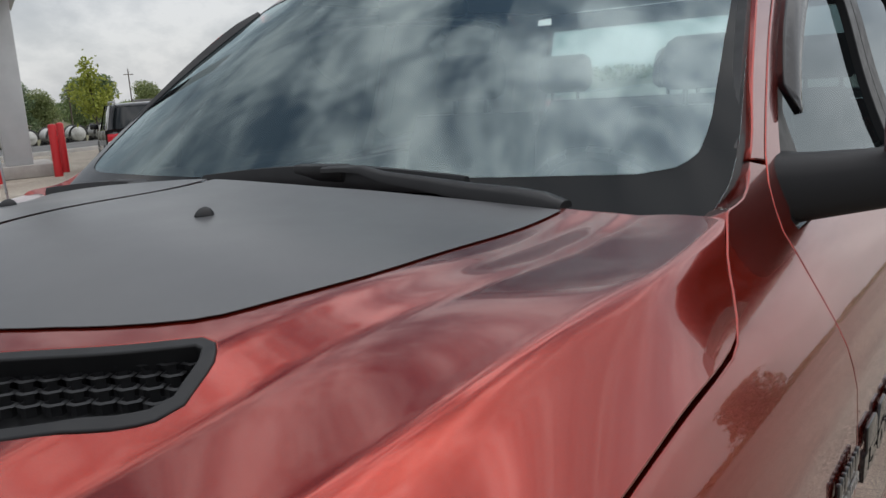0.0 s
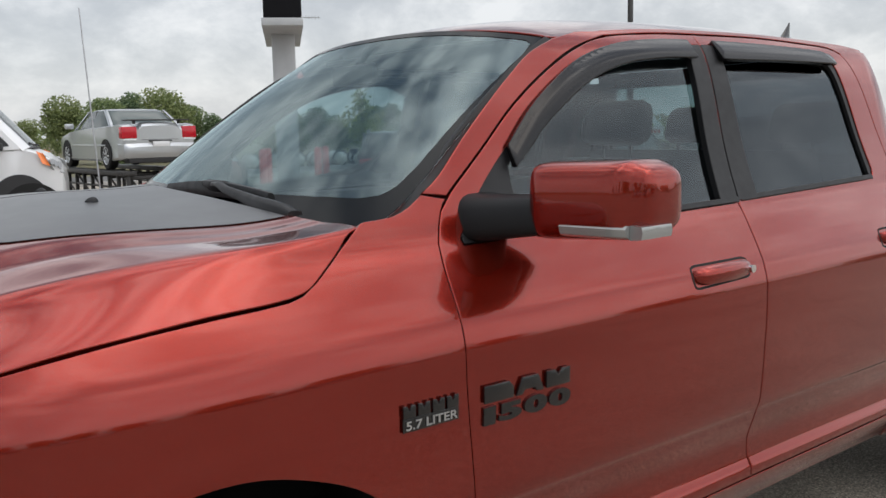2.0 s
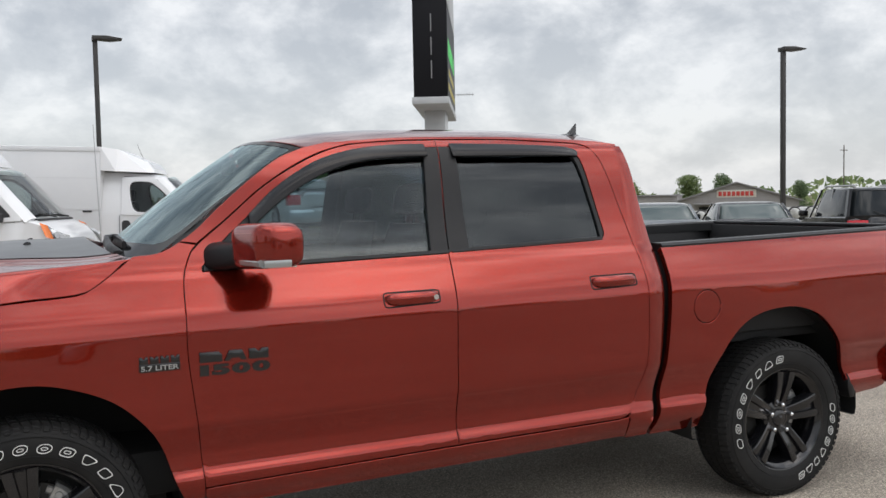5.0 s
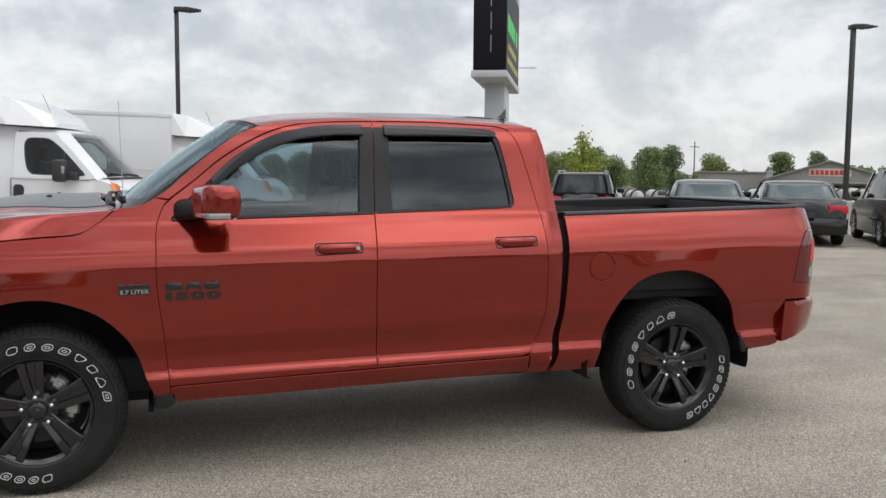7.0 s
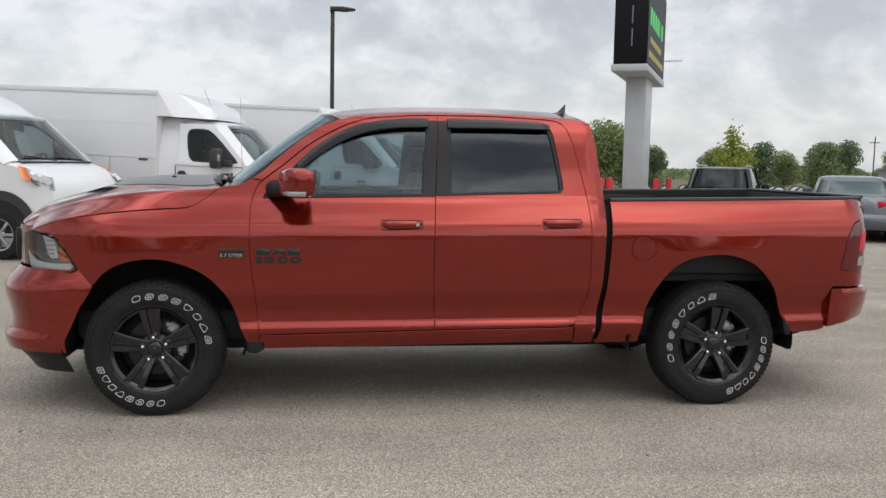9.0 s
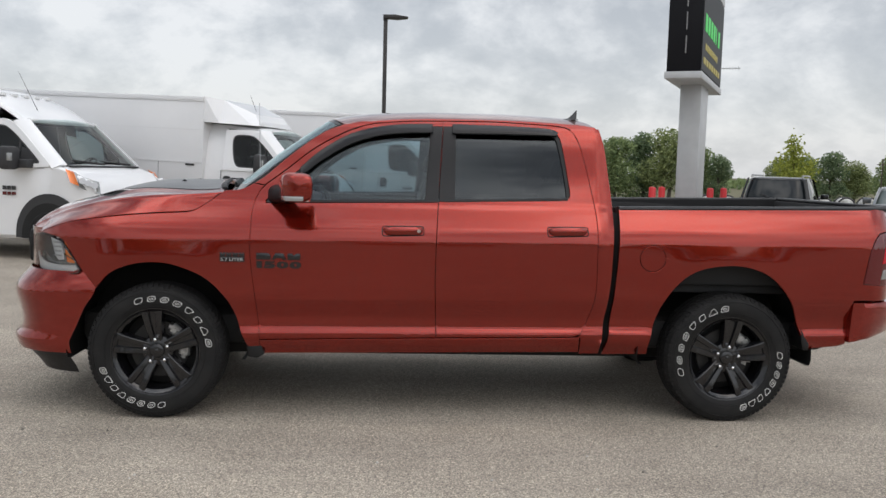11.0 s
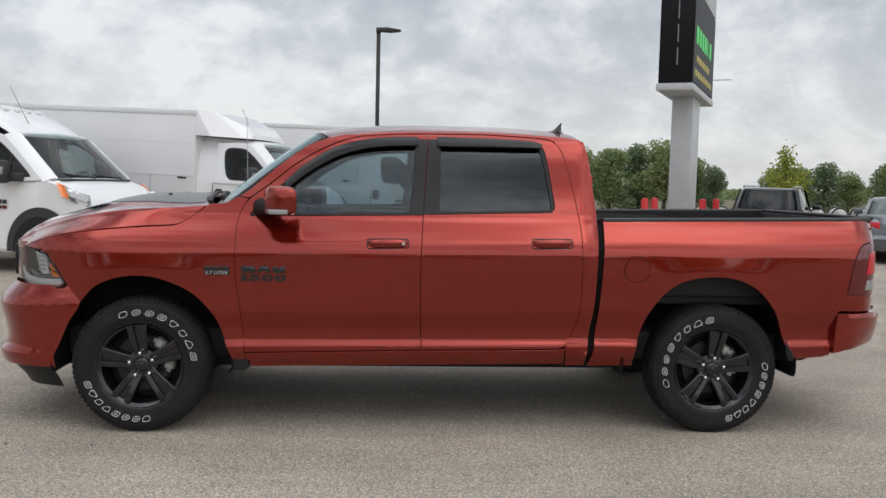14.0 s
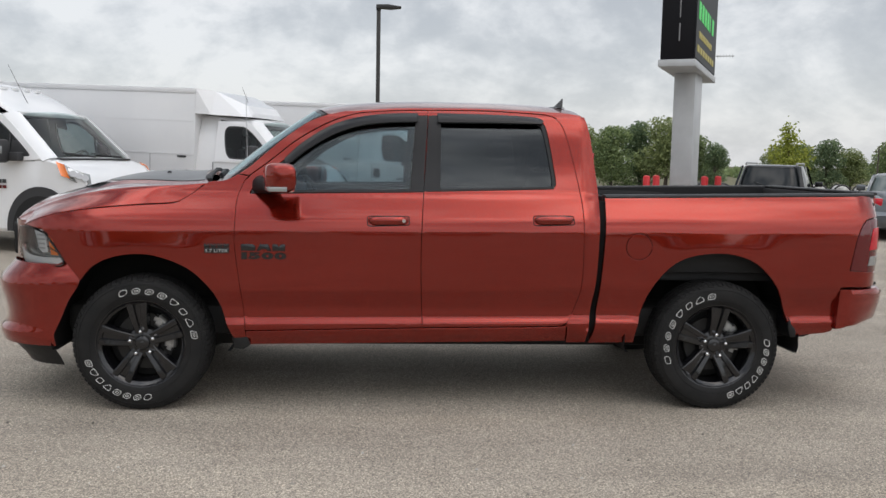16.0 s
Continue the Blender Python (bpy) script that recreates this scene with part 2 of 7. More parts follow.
def finish_asphalt():
    m = ASPHALT
    nt = m.node_tree
    b = nt.nodes["Principled BSDF"]
    big = tex_noise(m, 0.16, 6.0, 0.6)
    mid = tex_noise(m, 1.1, 7.0, 0.62)
    mx = nt.nodes.new("ShaderNodeMix")
    mx.inputs[0].default_value = 0.45
    nt.links.new(big.outputs["Fac"], mx.inputs[2])
    nt.links.new(mid.outputs["Fac"], mx.inputs[3])
    c1 = ramp_of(m, mx.outputs[0], [(0.36, (0.228, 0.200, 0.169)), (0.5, (0.309, 0.273, 0.233)), (0.64, (0.383, 0.343, 0.295))])
    v = nt.nodes.new("ShaderNodeTexVoronoi")
    v.inputs["Scale"].default_value = 130.0
    tc = nt.nodes.new("ShaderNodeTexCoord")
    nt.links.new(tc.outputs["Object"], v.inputs["Vector"])
    grain = tex_noise(m, 95.0, 4.0, 0.7)
    c2 = ramp_of(m, grain.outputs["Fac"], [(0.32, (0.34, 0.34, 0.34)), (0.50, (0.95, 0.95, 0.95)), (0.68, (1.85, 1.82, 1.74))])
    c3 = ramp_of(m, v.outputs["Color"], [(0.0, (0.50, 0.50, 0.50)), (1.0, (1.50, 1.48, 1.42))])
    mul = nt.nodes.new("ShaderNodeMix")
    mul.data_type, mul.blend_type = "RGBA", "MULTIPLY"
    mul.inputs[0].default_value = 1.0
    nt.links.new(c1, mul.inputs["A"])
    nt.links.new(c2, mul.inputs["B"])
    mul2 = nt.nodes.new("ShaderNodeMix")
    mul2.data_type, mul2.blend_type = "RGBA", "MULTIPLY"
    mul2.inputs[0].default_value = 1.0
    nt.links.new(mul.outputs["Result"], mul2.inputs["A"])
    nt.links.new(c3, mul2.inputs["B"])
    # coarser chips, and long drag marks along the lot
    chips = tex_noise(m, 34.0, 3.0, 0.65)
    c4 = ramp_of(m, chips.outputs["Fac"], [(0.30, (0.74, 0.74, 0.74)), (0.5, (1.0, 1.0, 1.0)), (0.70, (1.26, 1.25, 1.22))])
    mul3 = nt.nodes.new("ShaderNodeMix")
    mul3.data_type, mul3.blend_type = "RGBA", "MULTIPLY"
    mul3.inputs[0].default_value = 1.0
    nt.links.new(mul2.outputs["Result"], mul3.inputs["A"])
    nt.links.new(c4, mul3.inputs["B"])
    mp = nt.nodes.new("ShaderNodeMapping")
    mp.inputs["Scale"].default_value = (0.22, 2.4, 1.0)
    mp.inputs["Rotation"].default_value = (0, 0, radians(14))
    nt.links.new(tc.outputs["Object"], mp.inputs["Vector"])
    drag = tex_noise(m, 1.0, 6.0, 0.6)
    nt.links.new(mp.outputs[0], drag.inputs["Vector"])
    c5 = ramp_of(m, drag.outputs["Fac"], [(0.32, (0.86, 0.86, 0.87)), (0.55, (1.0, 1.0, 1.0)), (0.72, (1.12, 1.11, 1.09))])
    mul4 = nt.nodes.new("ShaderNodeMix")
    mul4.data_type, mul4.blend_type = "RGBA", "MULTIPLY"
    mul4.inputs[0].default_value = 1.0
    nt.links.new(mul3.outputs["Result"], mul4.inputs["A"])
    nt.links.new(c5, mul4.inputs["B"])
    nt.links.new(mul4.outputs["Result"], b.inputs["Base Color"])
    bp = nt.nodes.new("ShaderNodeBump")
    bp.inputs["Strength"].default_value = 0.5
    bp.inputs["Distance"].default_value = 0.006
    nt.links.new(grain.outputs["Fac"], bp.inputs["Height"])
    nt.links.new(bp.outputs[0], b.inputs["Normal"])


finish_asphalt()
GRASS = base_mat("dry_grass", (0.09, 0.10, 0.035), 0.95)
vary(GRASS, (0.075, 0.080, 0.035), (0.17, 0.145, 0.080), 0.9, 9.0)
CONCRETE = base_mat("pale_concrete", (0.42, 0.40, 0.37), 0.85)
vary(CONCRETE, (0.33, 0.31, 0.29), (0.48, 0.46, 0.43), 3.0, 8.0)
bump(CONCRETE, 60, 0.3, 0.004)
POLE_GREY = base_mat("light_grey_sign_paint", (0.46, 0.47, 0.48), 0.45)
vary(POLE_GREY, (0.42, 0.43, 0.44), (0.50, 0.51, 0.52), 1.5)
LAMP_DARK = base_mat("dark_bronze_pole", (0.03, 0.028, 0.027), 0.5)
BOLLARD_RED = base_mat("red_bollard_sleeve", (0.55, 0.02, 0.025), 0.45)
SIGN_BLACK = base_mat("black_sign_panel", (0.010, 0.010, 0.012), 0.45, spec=0.12)

# ---- building helpers ----
from mathutils.geometry import delaunay_2d_cdt


def part(name, bm, material, parent, label="", smooth=True, angle=35):
    me = bpy.data.meshes.new(name)
    bm.to_mesh(me)
    bm.free()
    me.materials.append(material)
    if smooth:
        me.polygons.foreach_set("use_smooth", [True] * len(me.polygons))
        me.set_sharp_from_angle(angle=radians(angle))
    ob = new(name, me)
    if parent is not None:
        ob.parent = parent
    if label:
        tagged(ob, label)
    return ob


def thing(name, label, category, group="", at=None):
    ob = new(name)
    ob.empty_display_size = 0.2
    if at is not None:
        ob.matrix_basis = at
    return tagged(ob, label, category, group)


def bm_box(x0, y0, z0, x1, y1, z1, bevel=0.0, bm=None, m=None, seg=2):
    b = bmesh.new()
    r = bmesh.ops.create_cube(b, size=1.0)
    bmesh.ops.scale(b, vec=(abs(x1 - x0), abs(y1 - y0), abs(z1 - z0)), verts=r["verts"])
    bmesh.ops.translate(b, vec=((x0 + x1) / 2, (y0 + y1) / 2, (z0 + z1) / 2), verts=r["verts"])
    if bevel:
        bmesh.ops.bevel(b, geom=b.edges[:], offset=bevel, segments=seg, profile=0.5, affect="EDGES")
    if m is not None:
        b.transform(m)
    return merged(bm, b)


def merged(bm, b):
    if bm is None:
        return b
    me = bpy.data.meshes.new("tmp")
    b.to_mesh(me)
    b.free()
    bm.from_mesh(me)
    bpy.data.meshes.remove(me)
    return bm


def bm_tube(p, q, r0, r1=None, n=12, bm=None):
    p, q = Vector(p), Vector(q)
    r1 = r0 if r1 is None else r1
    b = bmesh.new()
    bmesh.ops.create_cone(b, cap_ends=True, segments=n, radius1=r0, radius2=r1, depth=(q - p).length)
    b.transform(Matrix.Translation((p + q) / 2) @ (q - p).to_track_quat("Z", "Y").to_matrix().to_4x4())
    return merged(bm, b)


def bm_lathe(profile, n=48, axis="y", bm=None):
    """Turns a list of (radius, offset) about the axis y."""
    b = bmesh.new()
    rows = []
    for k in range(n):
        a = 2 * math.pi * k / n
        rows.append([b.verts.new((r * math.cos(a), o, r * math.sin(a))) for r, o in profile])
    for k in range(n):
        A, B = rows[k], rows[(k + 1) % n]
        for i in range(len(profile) - 1):
            b.faces.new((A[i], A[i + 1], B[i + 1], B[i]))
    bmesh.ops.recalc_face_normals(b, faces=b.faces[:])
    return merged(bm, b)


def bm_prism(outline, y0, y1, bevel=0.0, bm=None, m=None):
    """An outline in x, z pushed from y0 to y1."""
    b = bmesh.new()
    lo = [b.verts.new((x, y0, z)) for x, z in outline]
    f = b.faces.new(lo)
    r = bmesh.ops.extrude_face_region(b, geom=[f])
    bmesh.ops.translate(b, vec=(0, y1 - y0, 0), verts=[v for v in r["geom"] if isinstance(v, bmesh.types.BMVert)])
    bmesh.ops.recalc_face_normals(b, faces=b.faces[:])
    if bevel:
        bmesh.ops.bevel(b, geom=b.edges[:], offset=bevel, segments=2, profile=0.5, affect="EDGES", clamp_overlap=True)
    if m is not None:
        b.transform(m)
    return merged(bm, b)


def bm_loft(rings, closed=True, caps=True, bm=None):
    """Skins a row of equal rings of points."""
    b = bmesh.new()
    R = [[b.verts.new(p) for p in ring] for ring in rings]
    n = len(R[0])
    for A, B in zip(R, R[1:]):
        for i in range(n if closed else n - 1):
            j = (i + 1) % n
            b.faces.new((A[i], A[j], B[j], B[i]))
    if caps and closed:
        b.faces.new(R[0])
        b.faces.new(R[-1])
    bmesh.ops.recalc_face_normals(b, faces=b.faces[:])
    return merged(bm, b)


def spline(P, step):
    """Points along a smooth line through P."""
    P = [np.array(p, float) for p in P]
    if len(P) < 3:
        n = max(1, int(np.linalg.norm(P[1] - P[0]) / step))
        return [P[0] + (P[1] - P[0]) * k / n for k in range(n + 1)]
    Q = [2 * P[0] - P[1]] + P + [2 * P[-1] - P[-2]]
    res = []
    for i in range(1, len(Q) - 2):
        a, b, c, d = Q[i - 1], Q[i], Q[i + 1], Q[i + 2]
        n = max(2, int(np.linalg.norm(c - b) / step))
        for k in range(n):
            t = k / n
            res.append(0.5 * (2 * b + (c - a) * t + (2 * a - 5 * b + 4 * c - d) * t * t + (3 * b - a - 3 * c + d) * t ** 3))
    res.append(P[-1])
    return res


def outline(segs, step=0.03):
    pts = []
    segs = [list(s) for s in segs]
    for i, s in enumerate(segs):
        nxt = segs[(i + 1) % len(segs)]
        line = spline(s, step) if len(s) > 1 else [np.array(s[0], float)]
        pts += line
        gap = np.array(nxt[0], float) - pts[-1]
        n = int(np.linalg.norm(gap) / step)
        pts += [pts[-1] + gap * k / n for k in range(1, n)]
    keep = []
    for p in pts:
        if not keep or np.linalg.norm(p - keep[-1]) > 1e-4:
            keep.append(p)
    if np.linalg.norm(keep[0] - keep[-1]) < 1e-4:
        keep.pop()
    A = np.array(keep)
    area = 0.5 * np.sum(A[:, 0] * np.roll(A[:, 1], -1) - np.roll(A[:, 0], -1) * A[:, 1])
    return A if area > 0 else A[::-1]


def shrink(A, d):
    """Moves a counter-clockwise outline inwards by d."""
    e = np.roll(A, -1, 0) - np.roll(A, 1, 0)
    n = np.stack([-e[:, 1], e[:, 0]], 1)
    n /= np.maximum(np.linalg.norm(n, axis=1, keepdims=True), 1e-9)
    return A + n * d


def inside(P, A):
    x, y = P[:, 0][:, None], P[:, 1][:, None]
    x0, y0 = A[:, 0][None], A[:, 1][None]
    x1, y1 = np.roll(A, -1, 0)[:, 0][None], np.roll(A, -1, 0)[:, 1][None]
    c = (y0 > y) != (y1 > y)
    xi = (x1 - x0) * (y - y0) / np.where(np.abs(y1 - y0) < 1e-12, 1e-12, y1 - y0) + x0
    return (np.sum(c & (x < xi), 1) % 2) == 1


def panel(name, outer, surf, material, parent, out, holes=(), step=0.05, gap=0.003, thick=0.02, label="", edge=0.003, offset=0.0, stepv=0.0, soft=0.004):
    """A sheet of bodywork: an outline in the two measures of a surface, with rounded, turned-in edges."""
    loops = [shrink(outer, gap)] + [shrink(h, -gap) for h in holes]
    pts = [p for l in loops for p in l]
    edges = []
    k = 0
    for l in loops:
        edges += [(k + i, k + (i + 1) % len(l)) for i in range(len(l))]
        k += len(l)
    A = np.array(pts)
    lo, hi = A.min(0), A.max(0)
    gx, gy = np.meshgrid(np.arange(lo[0] + step / 2, hi[0], step), np.arange(lo[1] + (stepv or step) / 2, hi[1], stepv or step))
    G = np.stack([gx.ravel(), gy.ravel()], 1)
    ok = inside(G, loops[0])
    for h in loops[1:]:
        ok &= ~inside(G, h)
    G = G[ok]
    if len(G):
        d = np.min(np.linalg.norm(G[:, None] - A[None], axis=2), axis=1)
        G = G[d > (stepv or step) * 0.45]
    allp = [Vector((float(x), float(y))) for x, y in list(A) + list(G)]
    vs, es, fs, *_ = delaunay_2d_cdt(allp, edges, [], 0, 1e-6)
    V2 = np.array([(v.x, v.y) for v in vs])
    F = np.array([f for f in fs if len(f) == 3])
    cen = V2[F].mean(1)
    ok = inside(cen, loops[0])
    for h in loops[1:]:
        ok &= ~inside(cen, h)
    F = F[ok]
    out = Vector(out)

    def point(u, v):
        return np.array(surf(u, v), float)

    def frame_at(u, v):
        h = soft
        a = point(u + h, v) - point(u - h, v)
        b = point(u, v + h) - point(u, v - h)
        n = np.cross(a, b)
        n /= max(np.linalg.norm(n), 1e-12)
        return n if np.dot(n, out) > 0 else -n

    verts, norms, faces = [], [], []
    for u, v in V2:
        n = frame_at(u, v)
        verts.append(point(u, v) + n * offset)
        norms.append(n)
    X = np.array(verts)
    NN = np.array(norms)
    for f in F:
        g = np.cross(X[f[1]] - X[f[0]], X[f[2]] - X[f[0]])
        faces.append(tuple(f) if np.dot(g, NN[f[0]]) > 0 else (f[0], f[2], f[1]))
    for l, sgn in [(loops[0], 1)] + [(h, -1) for h in loops[1:]]:
        n = len(l)
        P = np.array([point(*p) for p in l])
        Nn = np.array([frame_at(*p) for p in l])
        P = P + Nn * offset
        tan = np.roll(P, -1, 0) - np.roll(P, 1, 0)
        lat = np.cross(tan, Nn)
        lat /= np.maximum(np.linalg.norm(lat, axis=1, keepdims=True), 1e-9)
        # which way is off the sheet
        i = 0
        q = shrink(l, -0.004 * sgn)
        away = np.array([point(*p) for p in q]) + Nn * offset - P
        s = np.sign(np.sum(away * lat, 1))
        s[s == 0] = 1
        lat = lat * s[:, None]
        k0 = len(verts)
        rows = [(P, Nn), (P + lat * edge * 0.7 - Nn * edge * 0.3, (lat + Nn) / 1.414), (P + lat * edge - Nn * edge, lat), (P + lat * edge - Nn * thick, lat)]
        for R, M in rows:
            verts += list(R)
            norms += list(M)
        for r in range(3):
            for j in range(n):
                a, b = k0 + r * n + j, k0 + r * n + (j + 1) % n
                c, d2 = b + n, a + n
                fa = (a, b, c, d2)
                g = np.cross(verts[b] - verts[a], verts[d2] - verts[a])
                faces.append(fa if np.dot(g, norms[d2]) > 0 else fa[::-1])
    me = bpy.data.meshes.new(name)
    me.from_pydata([tuple(map(float, v)) for v in verts], [], [tuple(int(i) for i in f) for f in faces])
    me.materials.append(material)
    me.polygons.foreach_set("use_smooth", [True] * len(me.polygons))
    me.normals_split_custom_set_from_vertices([tuple(map(float, n)) for n in norms])
    ob = new(name, me)
    ob.parent = parent
    if label:
        tagged(ob, label)
    return ob


def text_bm(word, size, depth=0.004, shear=0.0, bold=0.0, fit=None):
    """Raised letters lying in x, z, facing -y."""
    cu = bpy.data.curves.new("word", "FONT")
    cu.body, cu.size, cu.extrude, cu.shear = word, size, depth, shear
    cu.offset = bold
    ob = new("word", cu)
    dg = bpy.context.evaluated_depsgraph_get()
    me = bpy.data.meshes.new_from_object(ob.evaluated_get(dg))
    bpy.data.objects.remove(ob)
    bpy.data.curves.remove(cu)
    b = bmesh.new()
    b.from_mesh(me)
    bpy.data.meshes.remove(me)
    b.transform(pose(0, 0, 0, 90, 0, 0))
    if fit:
        xs, zs = [v.co.x for v in b.verts], [v.co.z for v in b.verts]
        for v in b.verts:
            v.co.x = (v.co.x - min(xs)) / (max(xs) - min(xs)) * fit[0]
            v.co.z = (v.co.z - min(zs)) / (max(zs) - min(zs)) * fit[1]
    return b

# ---- pickup truck: surfaces ----
def pchip(X, Y):
    X, Y = np.array(X, float), np.array(Y, float)
    h, d = np.diff(X), np.diff(Y) / np.diff(X)
    m = np.zeros(len(X))
    m[0], m[-1] = d[0], d[-1]
    for i in range(1, len(X) - 1):
        if d[i - 1] * d[i] > 0:
            w1, w2 = 2 * h[i] + h[i - 1], h[i] + 2 * h[i - 1]
            m[i] = (w1 + w2) / (w1 / d[i - 1] + w2 / d[i])

    def f(x):
        x = min(max(x, X[0]), X[-1])
        i = min(int(np.searchsorted(X, x, side="right")) - 1, len(X) - 2)
        t = (x - X[i]) / h[i]
        return float((2 * t ** 3 - 3 * t ** 2 + 1) * Y[i] + (t ** 3 - 2 * t ** 2 + t) * h[i] * m[i] + (-2 * t ** 3 + 3 * t ** 2) * Y[i + 1] + (t ** 3 - t ** 2) * h[i] * m[i + 1])

    return f


def smooth(X, Y, deg):
    """A polynomial through the rough run of a line, for even reflections."""
    return np.poly1d(np.polyfit(X, Y, deg))


SECTION = pchip([0.25, 0.40, 0.46, 0.505, 0.530, 0.572, 0.61, 0.70, 0.728, 0.735, 0.80, 0.92, 1.02, 1.10, 1.16, 1.235, 1.242, 1.30, 1.345, 1.38, 1.44, 1.50, 1.79, 1.85, 1.90, 1.96],
                [0.87, 0.90, 0.936, 0.955, 0.9585, 0.941, 0.940, 0.966, 0.9762, 0.9805, 0.992, 1.0005, 1.0045, 1.0035, 0.991, 0.955, 0.951, 0.917, 0.888, 0.874, 0.850, 0.829, 0.735, 0.692, 0.63, 0.50])


def flare(x, z, cx, rx, rz):
    d = math.hypot((x - cx) / rx, (z - 0.42) / rz) - 1
    return 0.008 * math.exp(-((d - 0.01) / 0.22) ** 2) if z < 1.15 else 0.008 * math.exp(-((d - 0.01) / 0.22) ** 2) * max(0, 1 - (z - 1.15) / 0.1)


def side(x, z):
    """Half width of the body at x and height z."""
    s = SECTION(z - 0.009 * (x - 1.2))
    s += flare(x, z, 0.0, 0.53, 0.54) + flare(x, z, 3.545, 0.52, 0.575)
    if x < -0.15:
        u = min((-0.15 - x) / 0.80, 0.995)
        s *= (1 - u ** 2.6) ** 0.42
    if x > 4.40:
        u = min((x - 4.40) / 0.34, 0.985)
        s *= (1 - u ** 3) ** 0.3333
    if 2.68 < x < 2.815 and z > 0.5:
        s -= 0.9 * max(0, (x - 2.69)) ** 1.6
    return s


SEAM_Z = pchip([-0.80, -0.73, -0.654, -0.569, -0.494, -0.32, -0.15, 0.012, 0.143, 0.214, 0.285, 0.331, 0.388, 0.5], [1.07, 1.103, 1.137, 1.165, 1.185, 1.213, 1.233, 1.246, 1.254, 1.265, 1.309, 1.343, 1.388, 1.40])
CROWN = smooth([-1.0, -0.95, -0.90, -0.82, -0.7, -0.5, -0.28, 0.0, 0.3, 0.6], [1.02, 1.12, 1.18, 1.235, 1.287, 1.348, 1.402, 1.437, 1.447, 1.45], 6)
SHOULDER = smooth([-1.0, -0.90, -0.8, -0.65, -0.5, -0.28, 0.0, 0.2, 0.38, 0.6], [1.0, 1.10, 1.16, 1.225, 1.275, 1.322, 1.355, 1.370, 1.382, 1.385], 6)


SEAM_LOW = smooth([-0.80, -0.73, -0.654, -0.569, -0.494, -0.32, -0.15, 0.012, 0.143, 0.30, 0.5], [1.07, 1.103, 1.137, 1.165, 1.185, 1.213, 1.233, 1.246, 1.255, 1.263, 1.27], 5)
FOOT = smooth([-1.0, -0.6, -0.36, -0.14, 0.11, 0.3, 0.5], [0.58, 0.60, 0.648, 0.703, 0.739, 0.752, 0.755], 4)
RIDGE = smooth([-1.0, -0.34, -0.09, 0.07, 0.19, 0.5], [0.71, 0.809, 0.844, 0.868, 0.882, 0.91], 3)
FLANK = pchip([0.80, 0.829, 0.850, 0.874, 0.888, 0.917, 0.951, 0.955, 0.991, 1.02], [1.58, 1.50, 1.44, 1.38, 1.345, 1.30, 1.242, 1.235, 1.16, 1.08])


def hood_z(x, y):
    a = abs(y)
    xs = max(x, -0.74)
    zs, zc, zh = SEAM_LOW(xs), CROWN(x), SHOULDER(x)
    if x < -0.74:
        zs -= 1.2 * (-0.74 - x) ** 1.4
    ys = side(xs, SEAM_LOW(xs)) + 0.004
    w = ys / 0.95
    zh = max(zh, zs + 0.003)
    lo = min(max(zc - 0.068, zh + 0.002), zc - 0.052)
    f1, f2 = FOOT(x), RIDGE(x)
    # the bulge flattens out towards the screen
    q = min(max((x + 0.40) / 0.72, 0.0), 1.0)
    q = q * q * (3 - 2 * q)
    lo -= 0.006 * q
    inner = [zc, zc, zc - 0.012 - 0.006 * q, zc - 0.038 - 0.022 * q, zc - 0.041 - 0.0215 * q, zc - 0.046 - 0.020 * q, lo + 0.0035, lo + 0.0006, lo]
    at = [-0.1, 0.0, 0.3 * w, (f1 - 0.085) * w, (f1 - 0.068) * w, (f1 - 0.056) * w, (f1 - 0.010) * w, (f1 - 0.001) * w, (f1 + 0.010) * w]
    zr = max(zh, zs + 0.004)
    k = min(max((x + 0.05) / 0.33, 0.0), 1.0)
    k = k * k * (3 - 2 * k)
    front = back = 0.0
    if k < 1:
        front = pchip(at + [(f2 - 0.022) * w, f2 * w, (f2 + 0.020) * w, ys, ys + 0.05], inner + [zr, zr - 0.003, zr - (zr - zs) * 0.19, zs, zs - 0.06])(a)
    if k > 0:
        # near the screen the top runs out flat and rolls over onto the flank
        top = pchip(at + [0.90 * w, 1.05 * w], inner + [zh - 0.004, zh - 0.03])(a)
        fl = FLANK(a) + 0.009 * (x - 1.2)
        g = 0.005
        m = min(top, fl)
        back = m - g * math.log(math.exp(-(top - m) / g) + math.exp(-(fl - m) / g))
    return front * (1 - k) + back * k


EDGE_Z = pchip([0.9, 1.03, 1.094, 1.165, 1.305, 1.52, 1.723, 2.06, 2.35, 2.51, 2.60, 2.70, 2.75], [1.70, 1.79, 1.815, 1.826, 1.842, 1.855, 1.863, 1.867, 1.860, 1.853, 1.848, 1.835, 1.80])
ROOF_C = pchip([0.9, 0.97, 1.1, 1.3, 1.7, 2.1, 2.5, 2.65, 2.72, 2.76], [1.838, 1.864, 1.896, 1.922, 1.942, 1.944, 1.932, 1.918, 1.895, 1.86])


def roof_z(x, y):
    e, c = EDGE_Z(x), ROOF_C(x)
    r = side(x, e)
    a = min(abs(y) / r, 1.02)
    return e + (c - e) * (1 - a ** 3.0)


